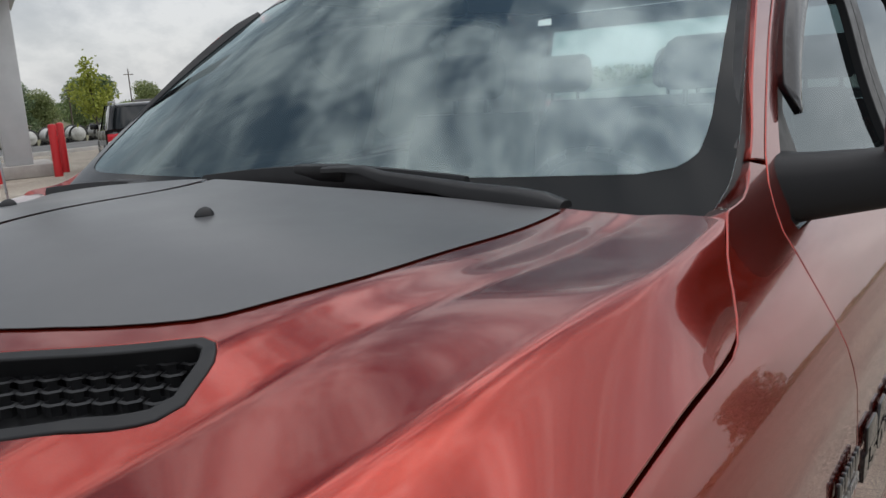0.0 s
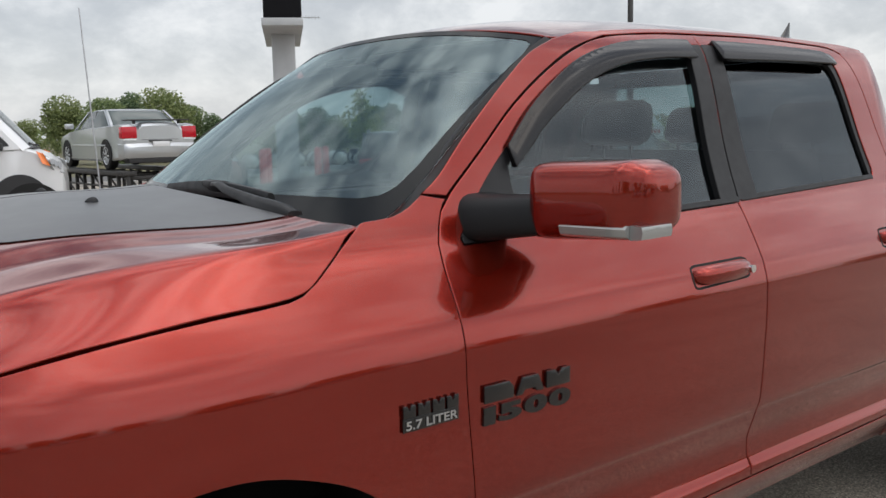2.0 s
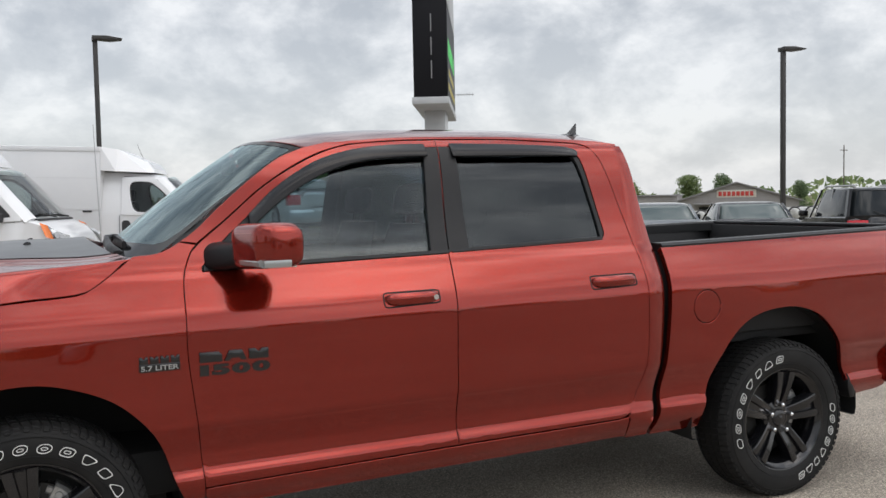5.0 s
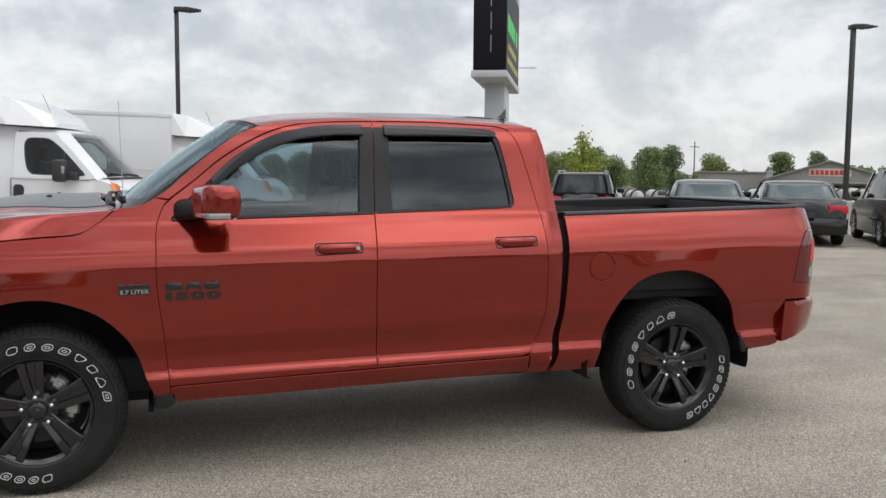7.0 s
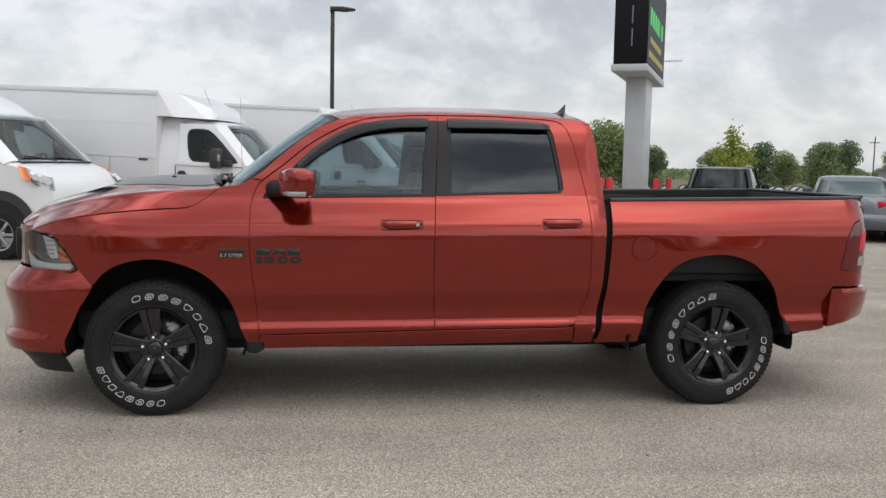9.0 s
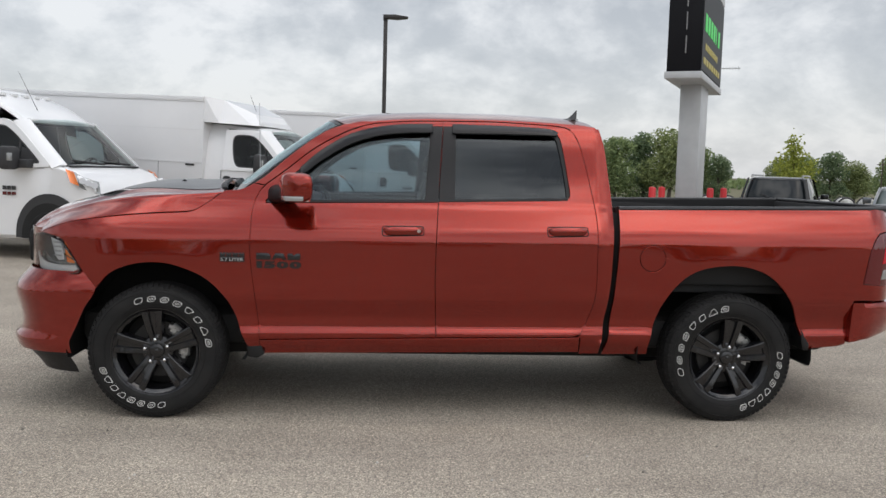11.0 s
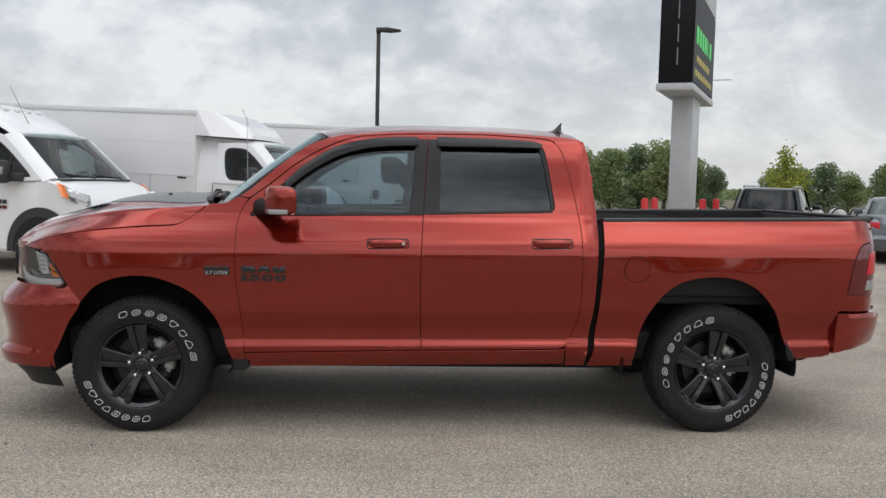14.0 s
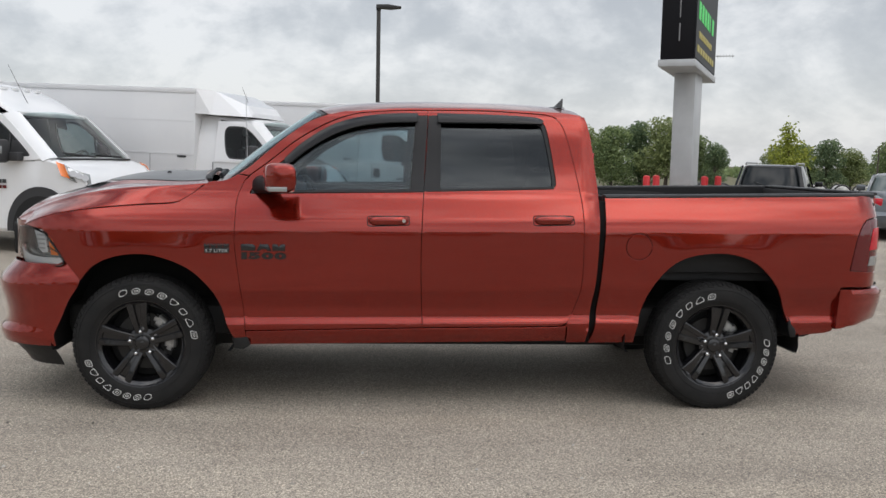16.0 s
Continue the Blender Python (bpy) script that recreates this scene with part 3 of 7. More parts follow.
def wind(w, v):
    """Windscreen: w across from -1 to 1, v up from 0 to 1."""
    a = abs(w)
    xb, zb = 0.365 + 0.150 * a ** 2.3, 1.412 + 0.0 * a
    xt, zt = 0.985 + 0.105 * a ** 2.3, 1.874 - 0.062 * a ** 2.6
    bow = 0.016 * math.sin(math.pi * v)
    y = w * (0.842 - 0.128 * v)
    return (xb + (xt - xb) * v - bow * 0.55, y, zb + (zt - zb) * v + bow * 0.75)


truck = thing("pickup_truck", "copper red crew cab pickup with black bonnet decal on asphalt", "pickup truck")

FENDER_TOP = [(-0.73, 1.103), (-0.654, 1.137), (-0.569, 1.165), (-0.494, 1.185), (-0.32, 1.213), (-0.15, 1.233), (0.012, 1.246), (0.143, 1.254), (0.214, 1.265), (0.285, 1.309), (0.331, 1.343), (0.388, 1.388)]
DOOR_FRONT = [(0.625, 1.425), (0.603, 1.398), (0.574, 1.33), (0.563, 1.264), (0.561, 1.164), (0.560, 1.03), (0.573, 0.894), (0.594, 0.722), (0.613, 0.519), (0.618, 0.424)]
FRONT_ARCH = [(0.545, 0.43), (0.501, 0.54), (0.458, 0.668), (0.394, 0.772), (0.28, 0.874), (0.117, 0.94), (-0.014, 0.956), (-0.145, 0.937), (-0.261, 0.885), (-0.346, 0.793)]
LAMP_BACK = [(-0.430, 0.897), (-0.487, 0.979), (-0.563, 1.075), (-0.69, 1.102)]
DOOR_TOP = [(0.645, 1.439), (0.759, 1.527), (0.892, 1.637), (1.027, 1.724), (1.165, 1.791), (1.305, 1.831), (1.519, 1.850), (1.723, 1.857)]
SEAM_B = [(1.723, 1.857), (1.706, 1.486), (1.695, 1.349), (1.683, 1.146), (1.681, 0.871), (1.697, 0.510)]
REAR_DOOR = [(1.723, 1.857), (2.06, 1.861), (2.35, 1.851), (2.48, 1.842), (2.535, 1.822), (2.57, 1.78), (2.603, 1.69), (2.647, 1.504), (2.676, 1.33), (2.682, 1.16), (2.683, 1.022), (2.685, 0.881), (2.675, 0.739), (2.638, 0.611), (2.603, 0.548), (2.55, 0.524)]
CAB_REAR = [(2.735, 0.412), (2.752, 0.594), (2.778, 0.847), (2.786, 1.092), (2.793, 1.315), (2.791, 1.40), (2.781, 1.506), (2.757, 1.702), (2.735, 1.80)]
FWIN = [[(0.64, 1.322), (1.700, 1.349)], [(1.716, 1.822), (1.62, 1.818), (1.483, 1.81), (1.306, 1.788), (1.132, 1.734), (0.961, 1.628), (0.828, 1.521), (0.73, 1.434), (0.64, 1.335)]]
RWIN = [[(1.712, 1.352), (2.45, 1.377)], [(2.505, 1.385), (2.522, 1.41), (2.515, 1.48), (2.495, 1.62), (2.465, 1.765), (2.435, 1.802)], [(2.38, 1.812), (2.15, 1.821), (1.735, 1.822)]]
REAR_ARCH = [(3.045, 0.415), (3.052, 0.53), (3.11, 0.743), (3.209, 0.887), (3.33, 0.966), (3.49, 0.997), (3.635, 0.991), (3.784, 0.936), (3.903, 0.822), (3.969, 0.713), (4.013, 0.602), (4.070, 0.465)]
TAIL = [[(4.58, 1.230), (4.52, 1.222), (4.480, 1.200), (4.432, 1.11), (4.400, 0.915)], [(4.400, 0.900), (4.575, 0.884)], [(4.68, 0.90), (4.685, 1.10), (4.675, 1.225)]]
GLASS_EDGE = [(0.565, 1.440), (0.625, 1.480), (0.720, 1.566), (0.822, 1.652), (0.905, 1.716), (0.991, 1.774), (1.094, 1.816)]

GUARD_TOP = pchip([0.842, 0.961, 1.132, 1.306, 1.483, 1.655, 1.785, 2.15, 2.40, 2.452], [1.541, 1.648, 1.752, 1.806, 1.829, 1.836, 1.839, 1.836, 1.825, 1.803])
decal_gap = 0.010
for sg in (-1, 1):
    near = sg < 0
    out = (0, sg, 0.2)

    def skin(x, z, sg=sg):
        return (x, sg * side(x, z), z)

    def skin_run(x, v, sg=sg):
        z = v + 0.009 * (x - 1.2)
        return (x, sg * side(x, z), z)

    def run(segs):
        """An outline in heights that follow the slight rise of the body lines."""
        A = np.array(outline(segs))
        A[:, 1] -= 0.009 * (A[:, 0] - 1.2)
        return A

    def skin_bed(x, z, sg=sg):
        return (x, sg * side(max(x, 2.82), z), z)

    def skin_in(x, z, sg=sg):
        return (x, sg * (side(x, z) - 0.045), z)

    panel("fender", outline([FENDER_TOP, [(0.40, 1.391), (0.47, 1.396), (0.52, 1.413), (0.56, 1.437)], DOOR_FRONT, FRONT_ARCH, LAMP_BACK]), skin, COPPER, truck, out, stepv=0.011, step=0.022, thick=0.05)
    # doors
    fd = panel("front_door", run([DOOR_TOP, SEAM_B, [(1.697, 0.512), (0.616, 0.487)], [(0.613, 0.519), (0.594, 0.722), (0.573, 0.894), (0.560, 1.03), (0.561, 1.164), (0.563, 1.264), (0.574, 1.33), (0.603, 1.398)]]), skin_run, COPPER, truck, out, holes=[run(FWIN)], stepv=0.0095, step=0.05, thick=0.03, gap=0.0042)
    rd = panel("rear_door", run([REAR_DOOR, [(2.54, 0.524), (1.697, 0.512)], SEAM_B[::-1]]), skin_run, COPPER, truck, out, holes=[run(RWIN)], stepv=0.0095, step=0.05, thick=0.03, gap=0.0042)
    panel("door_window", outline(FWIN), skin, DOOR_GLASS, fd, out, step=0.07, gap=-0.006, thick=0.004, offset=-0.016, edge=0.001)
    panel("door_window", outline(RWIN), skin, PRIV_GLASS, rd, out, step=0.07, gap=-0.006, thick=0.004, offset=-0.016, edge=0.001)
    # black pillar covers, sail, belt strips
    panel("pillar_cover", outline([[(1.612, 1.348), (1.6925, 1.351)], [(1.7185, 1.820), (1.648, 1.818)]]), skin, BLACK_TRIM, fd, out, step=0.04, gap=0.001, thick=0.02, offset=0.003)
    panel("pillar_cover", outline([[(1.6995, 1.354), (1.796, 1.357)], [(1.803, 1.821), (1.7275, 1.821)]]), skin, BLACK_TRIM, rd, out, step=0.04, gap=0.001, thick=0.02, offset=0.003)
    panel("mirror_sail", outline([[(0.648, 1.326), (0.832, 1.332)], [(0.838, 1.517), (0.73, 1.424), (0.648, 1.336)]]), skin, BLACK_TRIM, fd, out, step=0.1, gap=0.001, thick=0.02, offset=-0.004)
    panel("belt_strip", outline([[(0.83, 1.330), (1.70, 1.350)], [(1.70, 1.362), (0.83, 1.342)]]), skin, BLACK_TRIM, fd, out, step=0.1, gap=0.0005, thick=0.02, offset=0.003)
    panel("belt_strip", outline([[(1.714, 1.352), (2.505, 1.379)], [(2.505, 1.391), (1.714, 1.364)]]), skin, BLACK_TRIM, rd, out, step=0.1, gap=0.0005, thick=0.02, offset=0.003)
    panel("window_frame", outline([[(1.716, 1.821), (1.62, 1.818), (1.483, 1.81), (1.306, 1.788), (1.132, 1.734), (0.961, 1.628), (0.828, 1.521), (0.73, 1.434), (0.645, 1.34)], [(0.68, 1.35), (0.75, 1.415), (0.845, 1.500), (0.977, 1.605), (1.145, 1.708), (1.312, 1.763), (1.485, 1.785), (1.62, 1.793), (1.716, 1.797)]]), skin, BLACK_TRIM, fd, out, step=0.1, gap=0.0005, thick=0.02, offset=-0.004)
    panel("window_frame", outline([[(2.500, 1.39), (2.520, 1.41), (2.513, 1.48), (2.493, 1.62), (2.463, 1.765), (2.433, 1.80), (2.38, 1.811), (2.15, 1.82), (1.735, 1.822)], [(1.735, 1.80), (2.15, 1.80), (2.38, 1.792), (2.425, 1.778), (2.447, 1.745), (2.476, 1.61), (2.496, 1.48), (2.5, 1.42)]]), skin, BLACK_TRIM, rd, out, step=0.1, gap=0.0005, thick=0.02, offset=-0.004)

    # smoked rain guards over the windows
    def guard(x, z, sg=sg):
        top = GUARD_TOP(x)
        t = min(max((top - z) / 0.055, 0.0), 1.0)
        return (x, sg * (side(x, z) + 0.012 + 0.016 * math.sin(0.15 + 1.9 * t)), z)
    panel("window_visor", outline([[(1.655, 1.836), (1.483, 1.829), (1.306, 1.806), (1.132, 1.752), (0.961, 1.648), (0.842, 1.541)], [(0.842, 1.49), (0.89, 1.527), (0.977, 1.597), (1.145, 1.697), (1.312, 1.753), (1.485, 1.776), (1.655, 1.783)]]), guard, VISOR, fd, out, step=0.014, stepv=0.009, gap=0.0, thick=0.014, edge=0.004)
    panel("window_visor", outline([[(2.452, 1.803), (2.40, 1.825), (2.15, 1.836), (1.785, 1.839)], [(1.785, 1.782), (2.15, 1.786), (2.44, 1.786)]]), guard, VISOR, rd, out, step=0.014, stepv=0.009, gap=0.0, thick=0.014, edge=0.004)
    # pillars, cab corner, sill
    panel("front_pillar", outline([GLASS_EDGE, [(1.20, 1.842), (1.305, 1.848)], [(1.305, 1.835), (1.165, 1.795), (1.027, 1.728), (0.892, 1.641), (0.759, 1.531), (0.645, 1.443), (0.63, 1.43)]]), skin, COPPER, truck, out, step=0.03, thick=0.04)
    panel("pillar_lining", outline([GLASS_EDGE, [(1.20, 1.842), (1.305, 1.848)], [(1.305, 1.80), (1.145, 1.742), (0.977, 1.642), (0.845, 1.534), (0.72, 1.432), (0.62, 1.36)]]), skin, DARK_VOID, truck, out, step=0.04, thick=0.01, offset=-0.024)
    panel("roof_rail", outline([[(1.30, 1.849), (1.52, 1.866), (1.723, 1.873), (2.06, 1.877), (2.35, 1.870), (2.51, 1.863), (2.60, 1.858), (2.70, 1.845)], [(2.70, 1.80), (2.60, 1.80), (2.535, 1.828), (2.48, 1.846), (2.35, 1.855), (2.06, 1.865), (1.723, 1.861), (1.519, 1.854), (1.30, 1.835)]]), skin, COPPER, truck, out, step=0.03, thick=0.03, gap=0.0015)
    panel("cab_corner", outline([[(2.535, 1.822), (2.57, 1.78), (2.603, 1.69), (2.647, 1.504), (2.676, 1.33), (2.682, 1.16), (2.683, 1.022), (2.685, 0.881), (2.675, 0.739), (2.638, 0.611), (2.603, 0.548)], [(2.612, 0.41)], CAB_REAR, [(2.725, 1.835), (2.60, 1.842)]]), skin, COPPER, truck, out, step=0.025, thick=0.04)
    panel("door_sill", run([[(0.62, 0.390), (2.605, 0.421)], [(2.597, 0.540), (2.545, 0.520), (1.697, 0.506), (0.618, 0.482)]]), skin_run, COPPER, truck, out, stepv=0.012, step=0.05, thick=0.05)
    # load bed side
    bs = panel("bed_side", outline([[(2.826, 1.333), (2.818, 1.162), (2.812, 0.989), (2.797, 0.74), (2.781, 0.513), (2.757, 0.408)], REAR_ARCH, [(4.284, 0.485), (4.330, 0.502)], [(4.337, 0.604), (4.349, 0.788)], [(4.40, 0.792), (4.675, 0.792)], [(4.675, 0.880), (4.396, 0.897)], [(4.396, 0.91), (4.429, 1.11), (4.477, 1.204), (4.52, 1.226), (4.58, 1.234)], [(4.675, 1.230), (4.680, 1.29), (4.668, 1.345), (4.63, 1.374)], [(3.66, 1.352), (2.83, 1.335)]]),
               skin_bed, COPPER, truck, out, holes=[outline([[(3.03 + 0.083 * math.cos(a), 1.035 + 0.083 * math.sin(a)) for a in np.linspace(0, 6.2832, 25)]], 0.02)], stepv=0.02, step=0.04, thick=0.03)
    panel("fuel_door", outline([[(3.03 + 0.0775 * math.cos(a), 1.035 + 0.0775 * math.sin(a)) for a in np.linspace(0, 6.2832, 25)]], 0.02), skin_bed, COPPER, bs, out, step=0.03, gap=0.001, thick=0.02)
    panel("fuel_door_tab", outline([[(3.03 + 0.094 + 0.012 * math.cos(a) * (1.0 if math.cos(a) > 0 else 1.9), 1.030 + 0.013 * math.sin(a)) for a in np.linspace(0, 6.2832, 17)]], 0.01), skin_in, COPPER, bs, out, step=0.02, thick=0.004, offset=0.047, edge=0.002)
    panel("body_shell", outline([[(0.62, 0.40), (2.60, 0.43)], [(2.78, 0.43), (2.86, 0.45), (3.0, 0.45)], [(3.0, 1.30), (2.70, 1.31), (0.60, 1.30)], [(0.56, 1.30), (0.53, 1.0), (0.57, 0.7)]]), skin_in, DARK_VOID, truck, out, step=0.1, thick=0.01)
    panel("inner_fender", outline([[(-0.60, 1.08), (0.0, 1.20), (0.25, 1.22), (0.50, 1.36), (0.62, 1.36)], [(0.62, 0.47), (0.57, 0.52)], [(0.50, 0.70), (0.42, 0.82), (0.28, 0.91), (0.0, 0.99), (-0.2, 0.95), (-0.36, 0.84)]]), skin_in, DARK_VOID, truck, out, step=0.1, thick=0.01)
    # tail lamp
    tl = panel("tail_light", outline(TAIL), skin, REDLENS, truck, out, step=0.03, thick=0.04, gap=0.004)
    panel("lamp_segment", outline([[(4.56, 1.17), (4.54, 1.15), (4.515, 1.03)], [(4.665, 1.03), (4.67, 1.17)]]), skin, REDLIT, tl, out, step=0.015, thick=0.004, offset=0.004)
    panel("reversing_lens", outline([[(4.53, 0.99), (4.515, 0.93)], [(4.655, 0.93), (4.66, 0.99)]]), skin, BLINK, tl, out, step=0.015, thick=0.004, offset=0.004, label="pale reversing lamp segment")
    # headlamp
    HL = [[(-0.84, 1.070), (-0.82, 1.085), (-0.76, 1.098), (-0.68, 1.100)], [(-0.565, 1.068), (-0.492, 0.975), (-0.440, 0.900)], [(-0.455, 0.880), (-0.48, 0.868), (-0.57, 0.860), (-0.70, 0.860), (-0.80, 0.866)], [(-0.835, 0.89), (-0.842, 0.97)]]

    def lamp_in(x, z, sg=sg):
        return (x + 0.01, sg * (side(x, z) - 0.030), z)
    hl = panel("headlight", outline(HL, 0.02), skin, LAMP_GLASS, truck, out, step=0.025, thick=0.01, gap=0.003)
    panel("lamp_housing", outline(HL, 0.02), lamp_in, LAMP_BOWL, hl, out, step=0.02, thick=0.02, gap=-0.012)
    panel("lamp_bezel", outline(HL, 0.02), skin, BLACK_GLOSS, hl, out, holes=[shrink(outline(HL, 0.02), 0.011)], step=0.03, thick=0.03, gap=0.004, offset=-0.003)
    pj = panel("projector", outline([[(-0.655, 1.078), (-0.600, 1.083), (-0.572, 1.03), (-0.556, 0.952)], [(-0.598, 0.945), (-0.622, 0.965)]], 0.02), lamp_in, LAMP_TUBE, hl, out, step=0.015, thick=0.02, offset=0.016)
    for zr in (1.052, 1.026, 1.000, 0.974):
        panel("projector_rib", outline([[(-0.632, zr + 0.0035), (-0.575, zr + 0.0035)], [(-0.575, zr - 0.0035), (-0.632, zr - 0.0035)]], 0.02), lamp_in, STEEL, pj, out, step=0.02, gap=0.0, thick=0.004, offset=0.0195, edge=0.001)
    ts = panel("turn_signal", outline([[(-0.552, 1.058), (-0.512, 1.005), (-0.456, 0.932)], [(-0.535, 0.936), (-0.548, 0.99)]], 0.02), lamp_in, AMBER, hl, out, step=0.02, thick=0.01, offset=0.018, label="amber turn signal")
    for zr in (1.012, 0.972):
        panel("divider", outline([[(-0.556, zr + 0.018), (-0.492, zr - 0.014)], [(-0.492, zr - 0.019), (-0.556, zr + 0.012)]], 0.02), lamp_in, BLACK_GLOSS, ts, out, step=0.02, gap=0.0, thick=0.004, offset=0.0205, edge=0.001)
    panel("light_bar", outline([[(-0.768, 0.985), (-0.745, 0.952), (-0.70, 0.928), (-0.60, 0.920), (-0.478, 0.923)], [(-0.462, 0.900), (-0.52, 0.876), (-0.70, 0.871), (-0.755, 0.885), (-0.785, 0.935)]], 0.02), lamp_in, LAMP_TUBE, hl, out, step=0.02, thick=0.01, offset=0.020)

# bonnet and roof
def hood_skin(x, y):
    return (x, y, hood_z(x, y))


def hood_line(xs, s):
    return [(x, s * side(x, SEAM_Z(x))) for x in xs]


hs = [-0.73, -0.654, -0.569, -0.494, -0.40, -0.32, -0.15, 0.012, 0.143, 0.214, 0.25, 0.285, 0.331, 0.36, 0.388]
VENT = [[(-0.270, 0.585), (-0.318, 0.514), (-0.371, 0.410), (-0.42, 0.31), (-0.437, 0.265)], [(-0.455, 0.258), (-0.525, 0.37)], [(-0.518, 0.41), (-0.437, 0.54), (-0.387, 0.603), (-0.360, 0.625)], [(-0.335, 0.632), (-0.288, 0.618), (-0.271, 0.602)]]


def flip(segs):
    return [[(x, -y) for x, y in s] for s in segs]


hood = panel("hood", outline([hood_line(hs, -1), [(0.385, -0.80), (0.35, -0.68), (0.29, -0.42), (0.255, -0.15), (0.25, 0.0), (0.255, 0.15), (0.29, 0.42), (0.35, 0.68), (0.385, 0.80)], hood_line(hs[::-1], 1), [(-0.79, 0.70), (-0.86, 0.55), (-0.92, 0.32), (-0.935, 0.0), (-0.92, -0.32), (-0.86, -0.55), (-0.79, -0.70)]]), hood_skin, COPPER, truck, (0, 0, 1), holes=[outline(VENT, 0.015), outline(flip(VENT), 0.015)], stepv=0.0085, step=0.016, thick=0.03, soft=0.011)
for s in (-1, 1):
    V = VENT if s > 0 else flip(VENT)
    DEC = [[(0.325, 0.650), (0.127, 0.630), (-0.034, 0.630), (-0.116, 0.618), (-0.205, 0.586), (-0.253, 0.552), (-0.296, 0.485), (-0.321, 0.429), (-0.345, 0.371), (-0.378, 0.26), (-0.395, 0.15), (-0.400, decal_gap)], [(0.245, decal_gap), (0.25, 0.15), (0.285, 0.42)]]
    DEC = [[(x, y * s) for x, y in q] for q in DEC]
    panel("decal", outline(DEC), hood_skin, DECAL, hood, (0, 0, 1), step=0.03, gap=0.0, thick=0.001, offset=0.003, edge=0.0005, label="matt black vinyl decal")

    def vent_floor(x, y):
        return (x, y, hood_z(x, y) - 0.035)
    vent = panel("hood_vent", outline(V, 0.015), vent_floor, BLACK_TRIM, hood, (0, 0, 1), step=0.03, gap=-0.005, thick=0.002, label="black honeycomb bonnet vent")
    panel("vent_frame", outline(V, 0.015), hood_skin, BLACK_TRIM, vent, (0, 0, 1), holes=[shrink(outline(V, 0.015), 0.012)], step=0.05, gap=0.0015, thick=0.035, offset=0.001)
    bm = bmesh.new()
    c0, c1 = Vector((-0.292, 0.588 * s)), Vector((-0.447, 0.285 * s))
    ax = (c1 - c0)
    ac = Vector((-ax.y, ax.x)).normalized() * (1 if s > 0 else -1)
    axn = ax.normalized()
    for i in range(14):
        for j in range(4):
            p = c0 + ax * ((i + 0.5 * (j % 2)) / 14) - ac * (-0.012 + j * 0.018)
            h = bmesh.new()
            bmesh.ops.create_circle(h, segments=6, radius=0.0135)
            for v in h.verts:
                u_, w_ = v.co.x * axn.x + v.co.y * axn.y, v.co.x * ac.x + v.co.y * ac.y
                v.co = Vector((axn.x, axn.y, 0)) * u_ * 0.95 + Vector((ac.x, ac.y, 0)) * w_ * 0.85
            bmesh.ops.translate(h, vec=(p.x, p.y, hood_z(p.x, p.y) - 0.018), verts=h.verts)
            r = bmesh.ops.extrude_edge_only(h, edges=h.edges[:])
            vs = [g for g in r["geom"] if isinstance(g, bmesh.types.BMVert)]
            for v in vs:
                v.co.x += (p.x - v.co.x) * 0.30
                v.co.y += (p.y - v.co.y) * 0.30
                v.co.z += 0.0015
            r2 = bmesh.ops.extrude_edge_only(h, edges=[e for e in r["geom"] if isinstance(e, bmesh.types.BMEdge)])
            for v in [g for g in r2["geom"] if isinstance(g, bmesh.types.BMVert)]:
                v.co.z -= 0.012
            bm = merged(bm, h)
    part("vent_mesh", bm, BLACK_TRIM, vent)
    # washer nozzle
    bm = bmesh.new()
    bmesh.ops.create_uvsphere(bm, u_segments=16, v_segments=8, radius=1)
    for v in bm.verts:
        v.co = Vector((v.co.x * 0.017, v.co.y * 0.010 * (1 + 0.4 * v.co.x), max(v.co.z, -0.1) * (0.015 + 0.003 * v.co.x)))
        v.co += Vector((0.012, 0.258 * s, hood_z(0.012, 0.258)))
    part("washer_nozzle", bm, BLACK_TRIM, hood)

roof_x = list(np.linspace(1.12, 2.70, 12))
roof = panel("roof", outline([[(x, -(side(x, EDGE_Z(x)) - 0.002)) for x in roof_x], [(2.735, -0.60), (2.75, -0.3), (2.755, 0.0), (2.75, 0.3), (2.735, 0.60)], [(x, side(x, EDGE_Z(x)) - 0.002) for x in roof_x[::-1]], [(1.095, 0.70), (1.045, 0.52), (0.998, 0.25), (0.985, 0.0), (0.998, -0.25), (1.045, -0.52), (1.095, -0.70)]]), lambda x, y: (x, y, roof_z(x, y)), COPPER, truck, (0, 0, 1), step=0.04, thick=0.03, gap=0.001)
# shark fin aerial
rings = []
for h in (0.0, 0.05, 0.1, 0.16, 0.3, 0.5, 0.7, 0.85, 1.0):
    x0, x1, w = 2.50 + 0.055 * min(h / 0.16, 1.0) + 0.072 * h ** 0.75, 2.652 - 0.020 * min(h / 0.16, 1.0) + 0.002 * h, 0.032 - 0.020 * min(h / 0.16, 1.0) - 0.010 * h
    ring = []
    for a in np.linspace(0, 2 * math.pi, 16, endpoint=False):
        cx = (x0 + x1) / 2 + (x1 - x0) / 2 * math.cos(a)
        ring.append((cx, -0.46 + w * math.sin(a) * (1 - 0.4 * (1 - math.cos(a)) / 2), 1.903 + 0.064 * h))
    rings.append(ring)
bm = bm_loft(rings)
part("antenna", bm, BLACK_GLOSS, truck, "black shark fin roof antenna")

